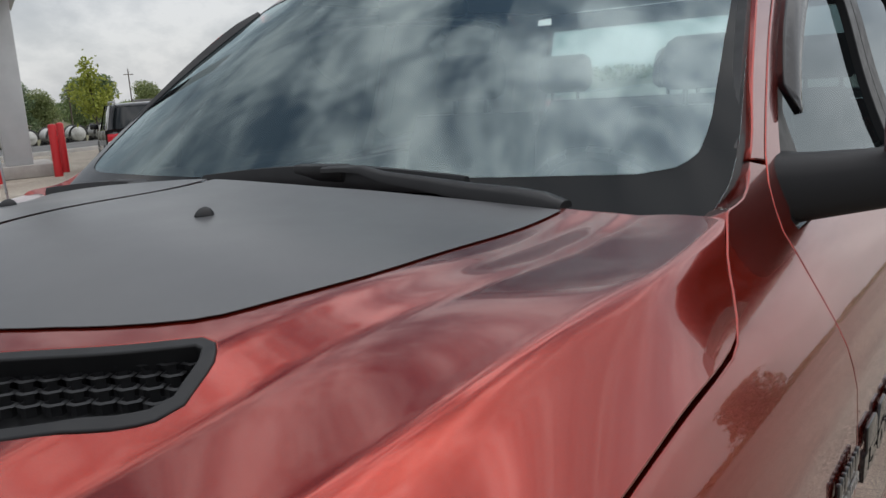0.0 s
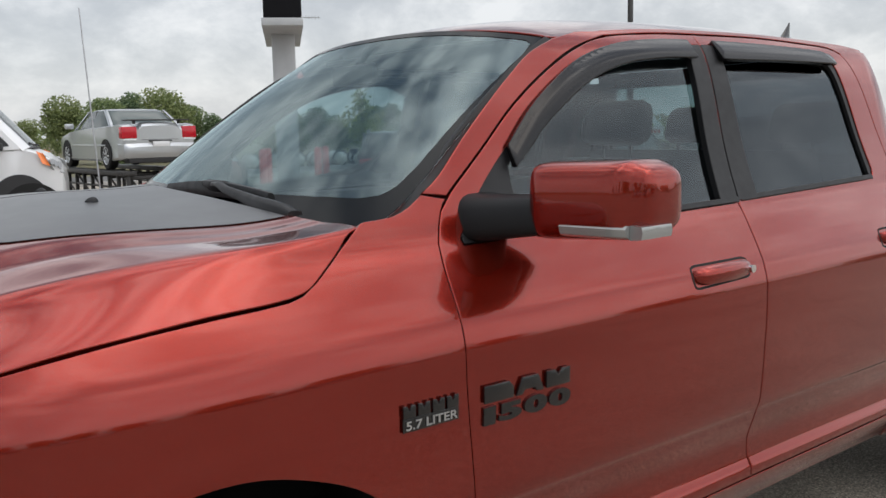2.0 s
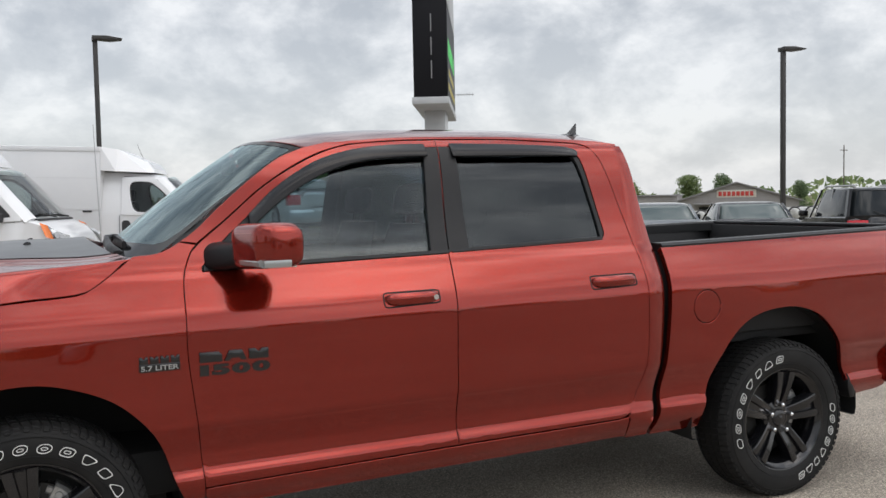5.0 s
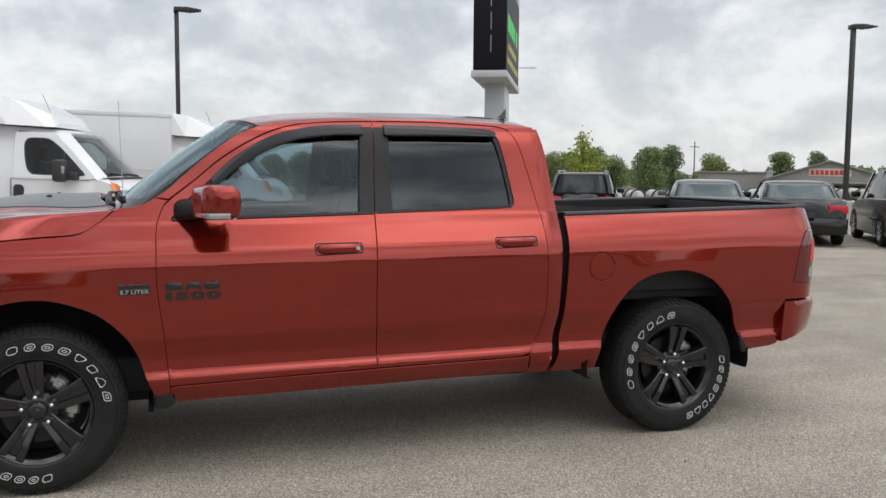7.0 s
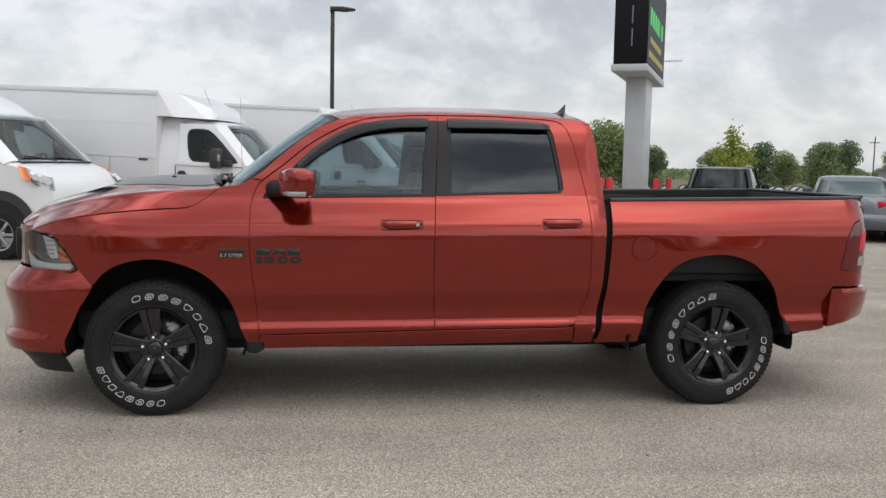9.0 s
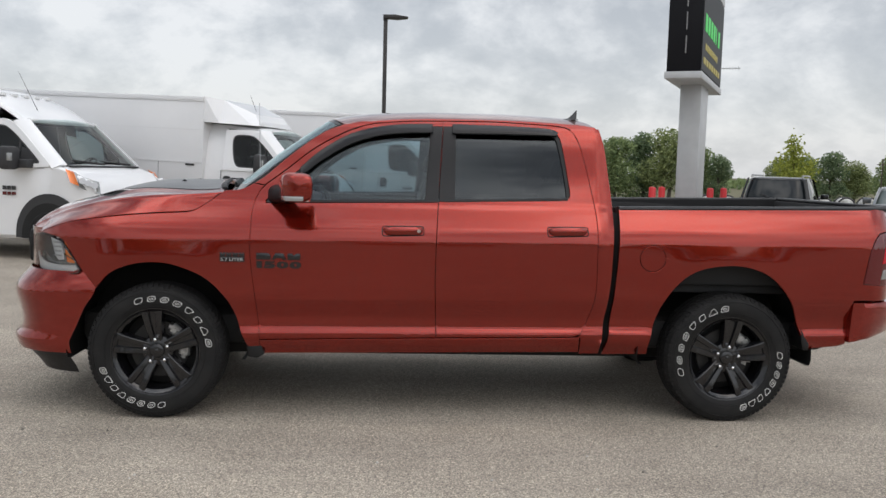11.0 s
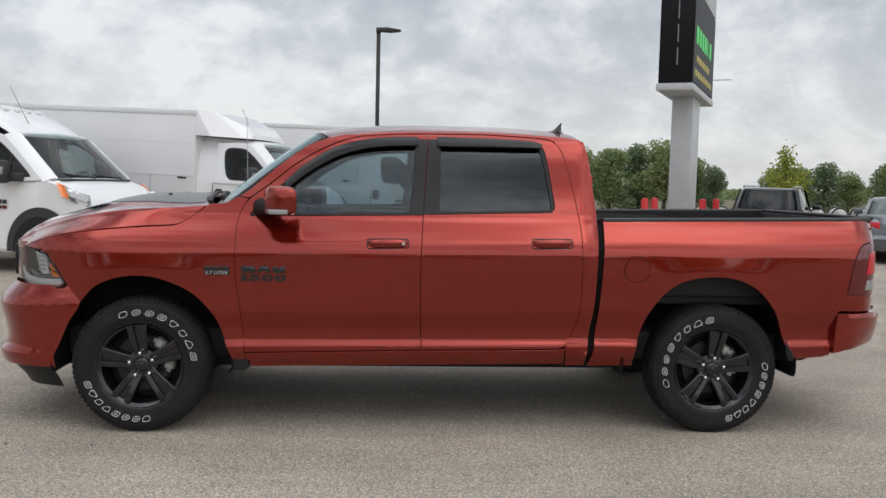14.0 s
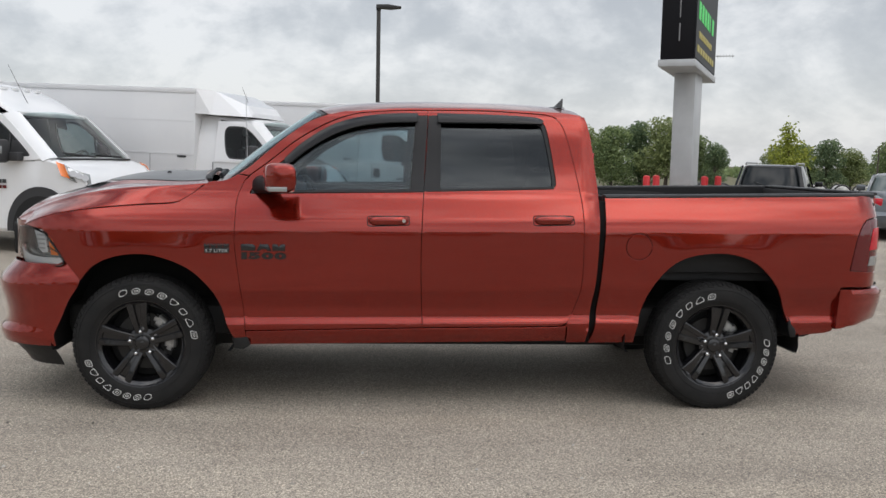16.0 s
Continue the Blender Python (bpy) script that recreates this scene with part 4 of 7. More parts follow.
# windscreen
WS = [[(-0.91, -0.13), (0.91, -0.13)], [(0.96, -0.10), (0.99, 0.0), (1.0, 0.16)], [(1.0, 0.93), (0.99, 0.99)], [(0.96, 1.0), (-0.96, 1.0)], [(-0.99, 0.99), (-1.0, 0.93)], [(-1.0, 0.16), (-0.99, 0.0), (-0.96, -0.10)]]
WI = [[(-0.84, 0.03), (0.84, 0.03)], [(0.90, 0.045), (0.935, 0.09), (0.95, 0.20)], [(0.962, 0.88), (0.95, 0.95)], [(0.92, 0.968), (-0.92, 0.968)], [(-0.95, 0.95), (-0.962, 0.88)], [(-0.95, 0.20), (-0.935, 0.09), (-0.90, 0.045)]]
ws = panel("windshield", outline(WS, 0.06), wind, WIND_GLASS, truck, (-1, 0, 0.6), step=0.07, gap=0.0, thick=0.005, edge=0.001)
panel("glass_border", outline(WS, 0.06), wind, FRIT, ws, (-1, 0, 0.6), holes=[outline(WI, 0.05)], step=0.05, gap=0.0, thick=0.001, edge=0.0003, offset=0.0015)
bm = bm_tube((0.93, -0.01, 1.79), (0.98, -0.01, 1.86), 0.012)
bm_box(0.90, -0.13, 1.725, 0.925, 0.12, 1.79, 0.012, bm)
part("rear_view_mirror", bm, BLACK_TRIM, truck)

# black seals between the screen and its pillars
for s in (-1, 1):
    b = bmesh.new()
    rows = []
    for k in range(25):
        v = -0.09 + 1.07 * k / 24
        p = Vector(wind(s * 0.965, v))
        ex = float(np.interp(p.z, [q[1] for q in GLASS_EDGE], [q[0] for q in GLASS_EDGE]))
        q = Vector((ex + 0.02, s * (side(ex + 0.02, p.z) - 0.010), p.z))
        rows.append([b.verts.new(p + Vector((0, 0, -0.004))), b.verts.new(p.lerp(q, 0.62) + Vector((-0.011, s * 0.004, 0.010))), b.verts.new(q)])
    for A, B in zip(rows, rows[1:]):
        for k in range(2):
            b.faces.new((A[k], A[k + 1], B[k + 1], B[k]))
    bmesh.ops.recalc_face_normals(b, faces=b.faces[:])
    part("screen_seal", b, BLACK_TRIM, truck, angle=60)

# cowl grille under the wipers
panel("cowl", outline([[(0.245, 0.0), (0.25, -0.2), (0.29, -0.45), (0.36, -0.70), (0.395, -0.80)], [(0.52, -0.82), (0.46, -0.65), (0.41, -0.4), (0.385, -0.2), (0.38, 0.0), (0.385, 0.2), (0.41, 0.4), (0.46, 0.65), (0.52, 0.82)], [(0.395, 0.80), (0.36, 0.70), (0.29, 0.45), (0.25, 0.2)]]), lambda x, y: (x, y, 1.350 - 0.03 * (abs(y) / 0.8) ** 2), BLACK_TRIM, truck, (0, 0, 1), step=0.06, gap=-0.004, thick=0.02)
for dy, dx, dz in ((0.0, 0.0, 0.0), (0.60, 0.024, -0.036)):
    a, b = Vector((0.345 + dx, 0.135 + dy, 1.428 + dz)), Vector((0.388 + dx, -0.450 + dy, 1.424 + dz))
    wiper = part("wiper", bm_tube((0.350 + dx, -0.625 + dy, 1.335), (0.350 + dx, -0.625 + dy, 1.400 + dz), 0.017), BLACK_TRIM, truck, "black windscreen wiper")
    spine = [(0.352, -0.645, 1.398, 0.019, 0.006), (0.343, -0.615, 1.404, 0.020, 0.013), (0.332, -0.574, 1.410, 0.019, 0.015), (0.328, -0.50, 1.418, 0.017, 0.013), (0.325, -0.42, 1.430, 0.014, 0.010), (0.325, -0.33, 1.441, 0.012, 0.008), (0.328, -0.285, 1.452, 0.012, 0.006), (0.340, -0.235, 1.452, 0.011, 0.005), (0.356, -0.17, 1.448, 0.010, 0.005)]
    rings = [[(x + dx - w, y + dy, z - h), (x + dx - w * 0.9, y + dy, z + h * 0.4), (x + dx - w * 0.4, y + dy, z + h), (x + dx + w * 0.4, y + dy, z + h), (x + dx + w * 0.9, y + dy, z + h * 0.4), (x + dx + w, y + dy, z - h)] for x, y, z, w, h in [(x, y, z + dz, w, h) for x, y, z, w, h in spine]]
    part("wiper_arm", bm_loft(rings), BLACK_TRIM, wiper, angle=50)
    n = 14
    rings = []
    for k in range(n + 1):
        t = k / n
        p = a.lerp(b, t) + Vector((0, 0, 0.008 * math.sin(math.pi * t)))
        w = 0.010 + 0.005 * math.sin(math.pi * t)
        hh = 0.010 + 0.010 * math.sin(math.pi * t)
        rings.append([(p.x - w, p.y, p.z), (p.x - w * 0.5, p.y, p.z + hh), (p.x + w * 0.5, p.y, p.z + hh), (p.x + w, p.y, p.z), (p.x + w, p.y, p.z - 0.020), (p.x - w, p.y, p.z - 0.020)])
    bm = bm_loft(rings)
    mid = (a + b) / 2
    bm = bm_box(mid.x - 0.016, mid.y - 0.06, mid.z, mid.x + 0.016, mid.y + 0.06, mid.z + 0.030, 0.006, bm)
    part("wiper_blade", bm, BLACK_TRIM, wiper)
# whip aerial on the far wing
bm = bm_tube((0.36, 0.900, 1.290), (0.359, 0.903, 1.335), 0.017, 0.011, 16)
whip = part("whip_antenna", bm, BLACK_TRIM, truck, "thin black whip radio antenna")
part("mast", bm_tube((0.359, 0.903, 1.33), (0.341, 0.950, 2.045), 0.0032, 0.0022, 8), STEEL, whip)

# ---- pickup truck: nose, bed, wheels, fittings ----
NOSE_B = pchip([0.24, 0.30, 0.40, 0.455, 0.50, 0.54, 0.62, 0.74, 0.77, 0.88, 0.95], [0.88, 0.92, 1.015, 1.025, 0.985, 0.975, 0.985, 1.012, 1.005, 0.915, 0.875])
WIDE_B = pchip([0.24, 0.36, 0.45, 0.55, 0.75, 0.80, 0.88, 0.95], [0.90, 0.94, 0.965, 0.965, 0.99, 0.985, 0.955, 0.94])


def bumper_skin(t, z):
    """Round the nose from the near side (t = -1) to the far side (t = 1)."""
    a = t * math.pi / 2
    xn, w = NOSE_B(z), WIDE_B(z)
    c, s = max(math.cos(a), 1e-6), math.sin(a)
    x = -0.15 - (xn - 0.15) * c ** 0.52
    y = math.copysign(w * abs(s) ** 0.62, s) if abs(s) > 1e-9 else 0.0
    return (x, y, z)


def panel_free(name, us, vs, surf, material, parent, label="", flipped=False):
    """A plain grid over a surface."""
    b = bmesh.new()
    G = [[b.verts.new(surf(u, v)) for v in vs] for u in us]
    for i in range(len(us) - 1):
        for j in range(len(vs) - 1):
            b.faces.new((G[i][j], G[i + 1][j], G[i + 1][j + 1], G[i][j + 1]))
    bmesh.ops.recalc_face_normals(b, faces=b.faces[:])
    return part(name, b, material, parent, label, angle=50)


def t_at(x):
    """The measure t on the near side where the bumper reaches x at mid height."""
    return -math.acos(min(1, max(0, ((-0.15 - x) / 0.83)) ** (1 / 0.52))) / (math.pi / 2)


tb = [t_at(x) for x in (-0.352, -0.42, -0.55, -0.68, -0.80, -0.90)]
t0 = t_at(-0.345)
fb = panel_free("front_bumper", list(np.linspace(t_at(-0.50), -t_at(-0.50), 60)), [0.385, 0.40, 0.42, 0.44, 0.455, 0.47, 0.485, 0.50, 0.52, 0.54, 0.58, 0.62, 0.66, 0.70, 0.725, 0.74, 0.75, 0.76, 0.77, 0.80, 0.83, 0.86, 0.885], bumper_skin, COPPER, truck, "copper red bumper fascia")
for s in (-1, 1):
    # the fascia runs back to the wheel arch behind a curved edge
    zs = np.linspace(0.385, 0.90, 22)
    arch = pchip([0.385, 0.42, 0.50, 0.645, 0.79, 0.90], [-0.535, -0.523, -0.498, -0.428, -0.346, -0.423])
    b = bmesh.new()
    rows = []
    for z in zs:
        te, ti = t_at(arch(z)), t_at(-0.50)
        if te > ti:
            te = ti - 0.001
        rows.append([b.verts.new(Vector(bumper_skin(te + (ti - te) * k / 8, z)) * Vector((1, 1, 1))) if s < 0 else b.verts.new(Vector((1, -1, 1)) * Vector(bumper_skin(te + (ti - te) * k / 8, z))) for k in range(9)])
    for A, B in zip(rows, rows[1:]):
        for k in range(8):
            b.faces.new((A[k], A[k + 1], B[k + 1], B[k]))
    bmesh.ops.recalc_face_normals(b, faces=b.faces[:])
    part("bumper_end", b, COPPER, fb, angle=50)
panel_free("lower_valance", list(np.linspace(t_at(-0.55), -t_at(-0.55), 40)), [0.25, 0.27, 0.30, 0.34, 0.386], lambda t, z: tuple(Vector(bumper_skin(t, z)) * Vector((0.97, 0.97, 1))), BLACK_TRIM, fb, "black plastic lower valance")
# grille between the lamps
bm = bm_box(-0.945, -0.45, 0.88, -0.70, 0.45, 1.10, 0.03)
part("grille", bm, BLACK_TRIM, truck)
panel_free("nose_panel", list(np.linspace(-0.58, 0.58, 30)), [0.87, 0.93, 1.0, 1.06, 1.10, 1.13], lambda t, z: (-0.15 - 0.785 * math.cos(t * math.pi / 2) ** 0.6 - 0.01 * (1.1 - z), math.copysign(0.90 * abs(math.sin(t * math.pi / 2)) ** 0.7, t), z), COPPER, truck)

# floor pan, chassis and arch liners
bm = bm_box(-0.5, -0.78, 0.42, 4.3, 0.78, 0.62, 0.05)
part("underbody", bm, DARK_VOID, truck)
for s in (-1, 1):
    bm = bm_box(-0.6, s * 0.42 - 0.05, 0.30, 4.3, s * 0.42 + 0.05, 0.45, 0.02)
    part("chassis_rail", bm, DARK_VOID, truck)
    for cx, rr in ((0.0, 0.56), (3.545, 0.59)):
        b = bmesh.new()
        rows = []
        for a in np.linspace(-0.35, math.pi + 0.35, 26):
            x, z = cx + rr * 0.965 * math.cos(a), 0.42 + rr * 0.99 * math.sin(a)
            rows.append([b.verts.new((x, s * yy, max(z, 0.36))) for yy in (0.45, 0.62, 0.80, 0.945)])
        for A, B in zip(rows, rows[1:]):
            for k in range(3):
                b.faces.new((A[k], A[k + 1], B[k + 1], B[k]))
        b.faces.new([r[0] for r in rows])
        bmesh.ops.recalc_face_normals(b, faces=b.faces[:])
        part("arch_liner", b, DARK_VOID, truck, angle=60)
    bm = bm_prism([(0.538, 0.50), (0.532, 0.44), (0.545, 0.372), (0.60, 0.366), (0.645, 0.392), (0.62, 0.46)], s * 0.935, s * 0.80, 0.008)
    part("mud_flap", bm, DARK_VOID, truck)
    bm = bm_prism([(4.028, 0.60), (4.030, 0.52), (4.045, 0.462), (4.082, 0.462), (4.086, 0.50)], s * 0.965, s * 0.80, 0.008)
    part("mud_flap", bm, BLACK_TRIM, truck)
    bm = bm_tube((2.2, s * 0.5, 0.43), (2.9, s * 0.55, 0.42), 0.09, n=16)
    part("fuel_tank", bm, DARK_VOID, truck)

# load bed
bed = part("load_bed", bm_box(2.86, -0.80, 0.80, 4.61, 0.80, 0.86, 0.01), BEDLINER, truck, "black lined load bed")
for s in (-1, 1):
    part("bed_wall", bm_box(2.86, s * 0.80, 0.86, 4.61, s * 0.86, 1.325, 0.01), BEDLINER, bed)
    rings = []
    for x in np.linspace(2.832, 4.62, 24):
        zt = 1.331 + 0.0215 * (x - 2.83)
        yo = side(min(x, 4.60), zt) + 0.002
        rings.append([(x, s * yo, zt - 0.012), (x, s * (yo + 0.001), zt + 0.006), (x, s * (yo - 0.012), zt + 0.017), (x, s * (yo - 0.09), zt + 0.017), (x, s * (yo - 0.10), zt + 0.006), (x, s * (yo - 0.10), zt - 0.05)])
    part("bed_rail", bm_loft(rings), BLACK_TRIM, bed, "black plastic rail cap")
part("bulkhead", bm_box(2.835, -0.86, 0.80, 2.865, 0.86, 1.34, 0.012), BEDLINER, bed)
part("tailgate", bm_box(4.61, -0.75, 0.80, 4.685, 0.75, 1.372, 0.02), COPPER, truck)
part("tailgate_liner", bm_box(4.588, -0.78, 0.86, 4.612, 0.78, 1.366, 0.008), BEDLINER, bed)
part("tailgate_cap", bm_box(4.60, -0.75, 1.368, 4.69, 0.75, 1.39, 0.009), BLACK_TRIM, truck)
# cab back with its window
b = bm_box(2.715, -0.80, 0.60, 2.76, 0.80, 1.36, 0.02)
part("cab_back", b, COPPER, truck)
bm = bmesh.new()
for y0, y1, z0, z1 in ((-0.80, -0.70, 1.36, 1.79), (0.70, 0.80, 1.36, 1.79), (-0.70, 0.70, 1.36, 1.42), (-0.70, 0.70, 1.76, 1.83)):
    k0, k1 = 1 - 0.30 * max(0, z0 - 1.36), 1 - 0.30 * max(0, z1 - 1.36)
    bm = bm_loft([[(2.715, y0 * k0, z0), (2.715, y1 * k0, z0), (2.76, y1 * k0, z0), (2.76, y0 * k0, z0)], [(2.69, y0 * k1, z1), (2.69, y1 * k1, z1), (2.735, y1 * k1, z1), (2.735, y0 * k1, z1)]], bm=bm)
part("back_frame", bm, COPPER, truck)
part("rear_window", bm_box(2.725, -0.69, 1.41, 2.731, 0.69, 1.77), BACK_GLASS, truck)

# rear bumper
prof = [(4.349, 0.782), (4.338, 0.62), (4.332, 0.514), (4.45, 0.522), (4.60, 0.535), (4.69, 0.575), (4.725, 0.68), (4.730, 0.745), (4.70, 0.775), (4.66, 0.782)]
rings = []
for y in np.linspace(-0.985, 0.985, 61):
    a = abs(y)
    k = 0.0 if a < 0.74 else ((a - 0.74) / 0.245) ** 2.4
    rings.append([(x - 0.30 * k * max(0, (x - 4.36) / 0.37) + 0.08 * (1 - min(1, a / 0.85) ** 2) * max(0, (x - 4.36) / 0.37), y, 0.65 + (z - 0.65) * (1 - 0.05 * k)) for x, z in prof])
part("rear_bumper", bm_loft(rings), COPPER, truck, "copper red painted step bumper", angle=40)
part("bumper_step", bm_box(4.45, -0.72, 0.775, 4.74, 0.72, 0.794, 0.006), BLACK_TRIM, truck)


# door handles
def door_handle(x0, x1, z, door, key, sg):
    xm, L = (x0 + x1) / 2, (x1 - x0)
    y = side(xm, z)

    def cup(u, v):
        return (xm + u, sg * (side(xm + u, z + v) + 0.001), z + v)
    rr = outline([[(-L / 2, -0.012), (-L / 2 + 0.004, -0.032), (-L / 2 + 0.02, -0.038)], [(L / 2 - 0.02, -0.030), (L / 2 - 0.002, -0.024), (L / 2, 0.0)], [(L / 2 - 0.002, 0.022), (L / 2 - 0.02, 0.028)], [(-L / 2 + 0.02, 0.026), (-L / 2 + 0.003, 0.020), (-L / 2, 0.0)]], 0.012)
    h = panel("door_handle", rr, cup, DARK_VOID, door, (0, sg, 0), holes=[shrink(rr, 0.005)], step=0.05, gap=0.0, thick=0.001, edge=0.0008)
    rings = []
    for t in np.linspace(0, 1, 17):
        x = x0 + 0.008 + (L - 0.016) * t
        o = 0.030 * math.sin(math.pi * min(1, max(0, t)) ** 1.0) ** 0.35 + 0.002
        hh = 0.0245 * (1 - 0.55 * abs(2 * t - 1) ** 6)
        yb = side(x, z)
        zc = z + 0.004 * (t - 0.5)
        rings.append([(x, sg * (yb + o), zc + hh * 0.75), (x, sg * (yb + o + 0.006), zc + hh * 0.2), (x, sg * (yb + o + 0.005), zc - hh * 0.4), (x, sg * (yb + o - 0.004), zc - hh), (x, sg * (yb + o - 0.014), zc - hh * 0.6), (x, sg * (yb + o - 0.012), zc + hh)])
    part("grip", bm_loft(rings), COPPER, h, angle=60)
    if key:
        part("key_lock", bm_tube((x1 - 0.035, sg * (y + 0.030), z), (x1 - 0.035, sg * (y + 0.042), z), 0.011, n=20), CHROME, h, "chrome key lock")


door_list = [o for o in truck.children if o.name.startswith(("front_door", "rear_door"))]
for d in door_list:
    sg = -1 if d.data.vertices[0].co.y < 0 else 1
    if d.name.startswith("front"):
        door_handle(1.350, 1.607, 1.176, d, sg < 0, sg)
    else:
        door_handle(2.365, 2.622, 1.192, d, False, sg)

# door mirrors
for sg in (-1, 1):
    def P(x, y, z):
        return (x - 0.035, sg * y, z)
    stem = []
    for t in np.linspace(0, 1, 9):
        cx, cz = 0.748 + 0.080 * t ** 1.2, 1.372 + 0.016 * t
        hx, hz = 0.075 - 0.020 * t, 0.062 - 0.016 * t ** 0.5
        ring = []
        for a in np.linspace(0, 2 * math.pi, 20, endpoint=False):
            ca, sa = math.cos(a), math.sin(a)
            ring.append(P(cx + hx * math.copysign(abs(ca) ** 0.6, ca) + 0.25 * hz * sa, 0.845 + 0.185 * t, cz + hz * math.copysign(abs(sa) ** 0.7, sa)))
        stem.append(ring)
    mir = part("side_mirror", bm_loft(stem), MIRROR_BLACK, truck, "copper red door mirror on a black arm", angle=40)
    if sg > 0:
        mir.location = (0.03, -0.085, -0.03)  # far mirror folded a little
    # cap: rounded shell
    rings = []
    for t in np.linspace(0, 1, 15):
        y = 1.0 + 0.255 * t
        e = (1 - abs(2 * t - 1) ** 9) ** 0.5 if 0 < t < 1 else 0.0
        ring = []
        for a in np.linspace(0, 2 * math.pi, 32, endpoint=False):
            ca, sa = math.cos(a), math.sin(a)
            hx = 0.085 * math.copysign(abs(ca) ** 0.55, ca)
            hz = (0.088 - 0.004 * t) * math.copysign(abs(sa) ** 0.42, sa)
            k = 0.60 + 0.40 * e
            ring.append(P(0.845 + 0.055 * t + hx * (k if ca < 0 else 1.0), y, 1.418 + 0.010 * t + hz * (0.82 + 0.18 * e)))
        rings.append(ring)
    last = [Vector(q) for q in rings[-1]]
    mid = sum(last, Vector()) / len(last)
    for k, dy in ((0.93, 0.006), (0.80, 0.012), (0.55, 0.016), (0.2, 0.018)):
        rings.append([tuple(mid + (q - mid) * k + Vector((0, sg * dy, 0))) for q in last])
    part("mirror_cap", bm_loft(rings), COPPER, mir, angle=60)
    part("mirror_glass", bm_box(0.910, sg * 1.02, 1.345, 0.929, sg * 1.235, 1.495, 0.004), CHROME, mir)
    part("mirror_bezel", bm_box(0.885, sg * 1.006, 1.350, 0.918, sg * 1.246, 1.502, 0.010), BLACK_TRIM, mir)
    rings = []
    for t in np.linspace(0, 1, 9):
        y = 1.095 + 0.150 * t
        tc = (y - 1.0) / 0.255
        x = 0.845 + 0.055 * tc - 0.0737 * (0.60 + 0.40 * (1 - min(abs(2 * tc - 1), 1) ** 9) ** 0.5) - 0.016
        rings.append([P(x + 0.018, y, 1.348), P(x + 0.008, y, 1.354), P(x + 0.003, y, 1.370), P(x + 0.012, y, 1.377), P(x + 0.06, y, 1.375), P(x + 0.06, y, 1.348)])
    sig = bm_loft(rings)
    # the lens runs on round the outer end
    rings = []
    for t in np.linspace(0, 1, 7):
        x, y = 0.800 + 0.100 * t, 1.271 + 0.005 * math.sin(math.pi * min(1.0, 0.35 + t))
        rings.append([(x, sg * (y - 0.03), 1.346), (x, sg * y, 1.350), (x, sg * (y + 0.003), 1.364), (x, sg * y, 1.376), (x, sg * (y - 0.03), 1.378)])
    part("mirror_signal", bm_loft(rings, bm=sig), BLINK, mir, "clear mirror turn signal")


# ---- wheels ----
def turned(b, a):
    """Turns a mesh about the wheel's axis."""
    ca, sa = math.cos(a), math.sin(a)
    for v in b.verts:
        x, z = v.co.x, v.co.z
        v.co.x, v.co.z = x * ca - z * sa, x * sa + z * ca
    return b


def wall_block(a, wide, power, taper, core):
    """A raised white outline on the tyre wall: a plain slanted block, oval or wedge."""
    b = bmesh.new()
    hh, th = 0.0178, 0.0027
    rings = [(wide, hh), (wide - th, hh - th)]
    if core:
        rings += [(0.45 * wide + th * 0.4, 0.30 * hh + th * 0.4), (0.45 * wide - th * 0.5, 0.30 * hh - th * 0.5)]
    loops = []
    for wu, wv in rings:
        ring = []
        for q in range(24):
            c, s_ = math.cos(q * math.pi / 12), math.sin(q * math.pi / 12)
            v = wv * math.copysign(abs(s_) ** power, s_)
            u = wu * math.copysign(abs(c) ** power, c) * (1 - taper * v / hh)
            ring.append((u, v))
        loops.append([[b.verts.new((u, y, v)) for u, v in ring] for y in (-0.1325, -0.1295)])
    for k in range(0, len(loops), 2):
        (o_top, o_low), (i_top, i_low) = loops[k], loops[k + 1]
        for q in range(24):
            r_ = (q + 1) % 24
            b.faces.new((o_top[q], o_top[r_], i_top[r_], i_top[q]))
            b.faces.new((o_low[q], o_low[r_], o_top[r_], o_top[q]))
            b.faces.new((i_top[q], i_top[r_], i_low[r_], i_low[q]))
    for v in b.verts:
        u, r = v.co.x + 0.30 * v.co.z, 0.325 + v.co.z
        v.co.x, v.co.z = r * math.cos(a - u / 0.325), r * math.sin(a - u / 0.325)
    return b


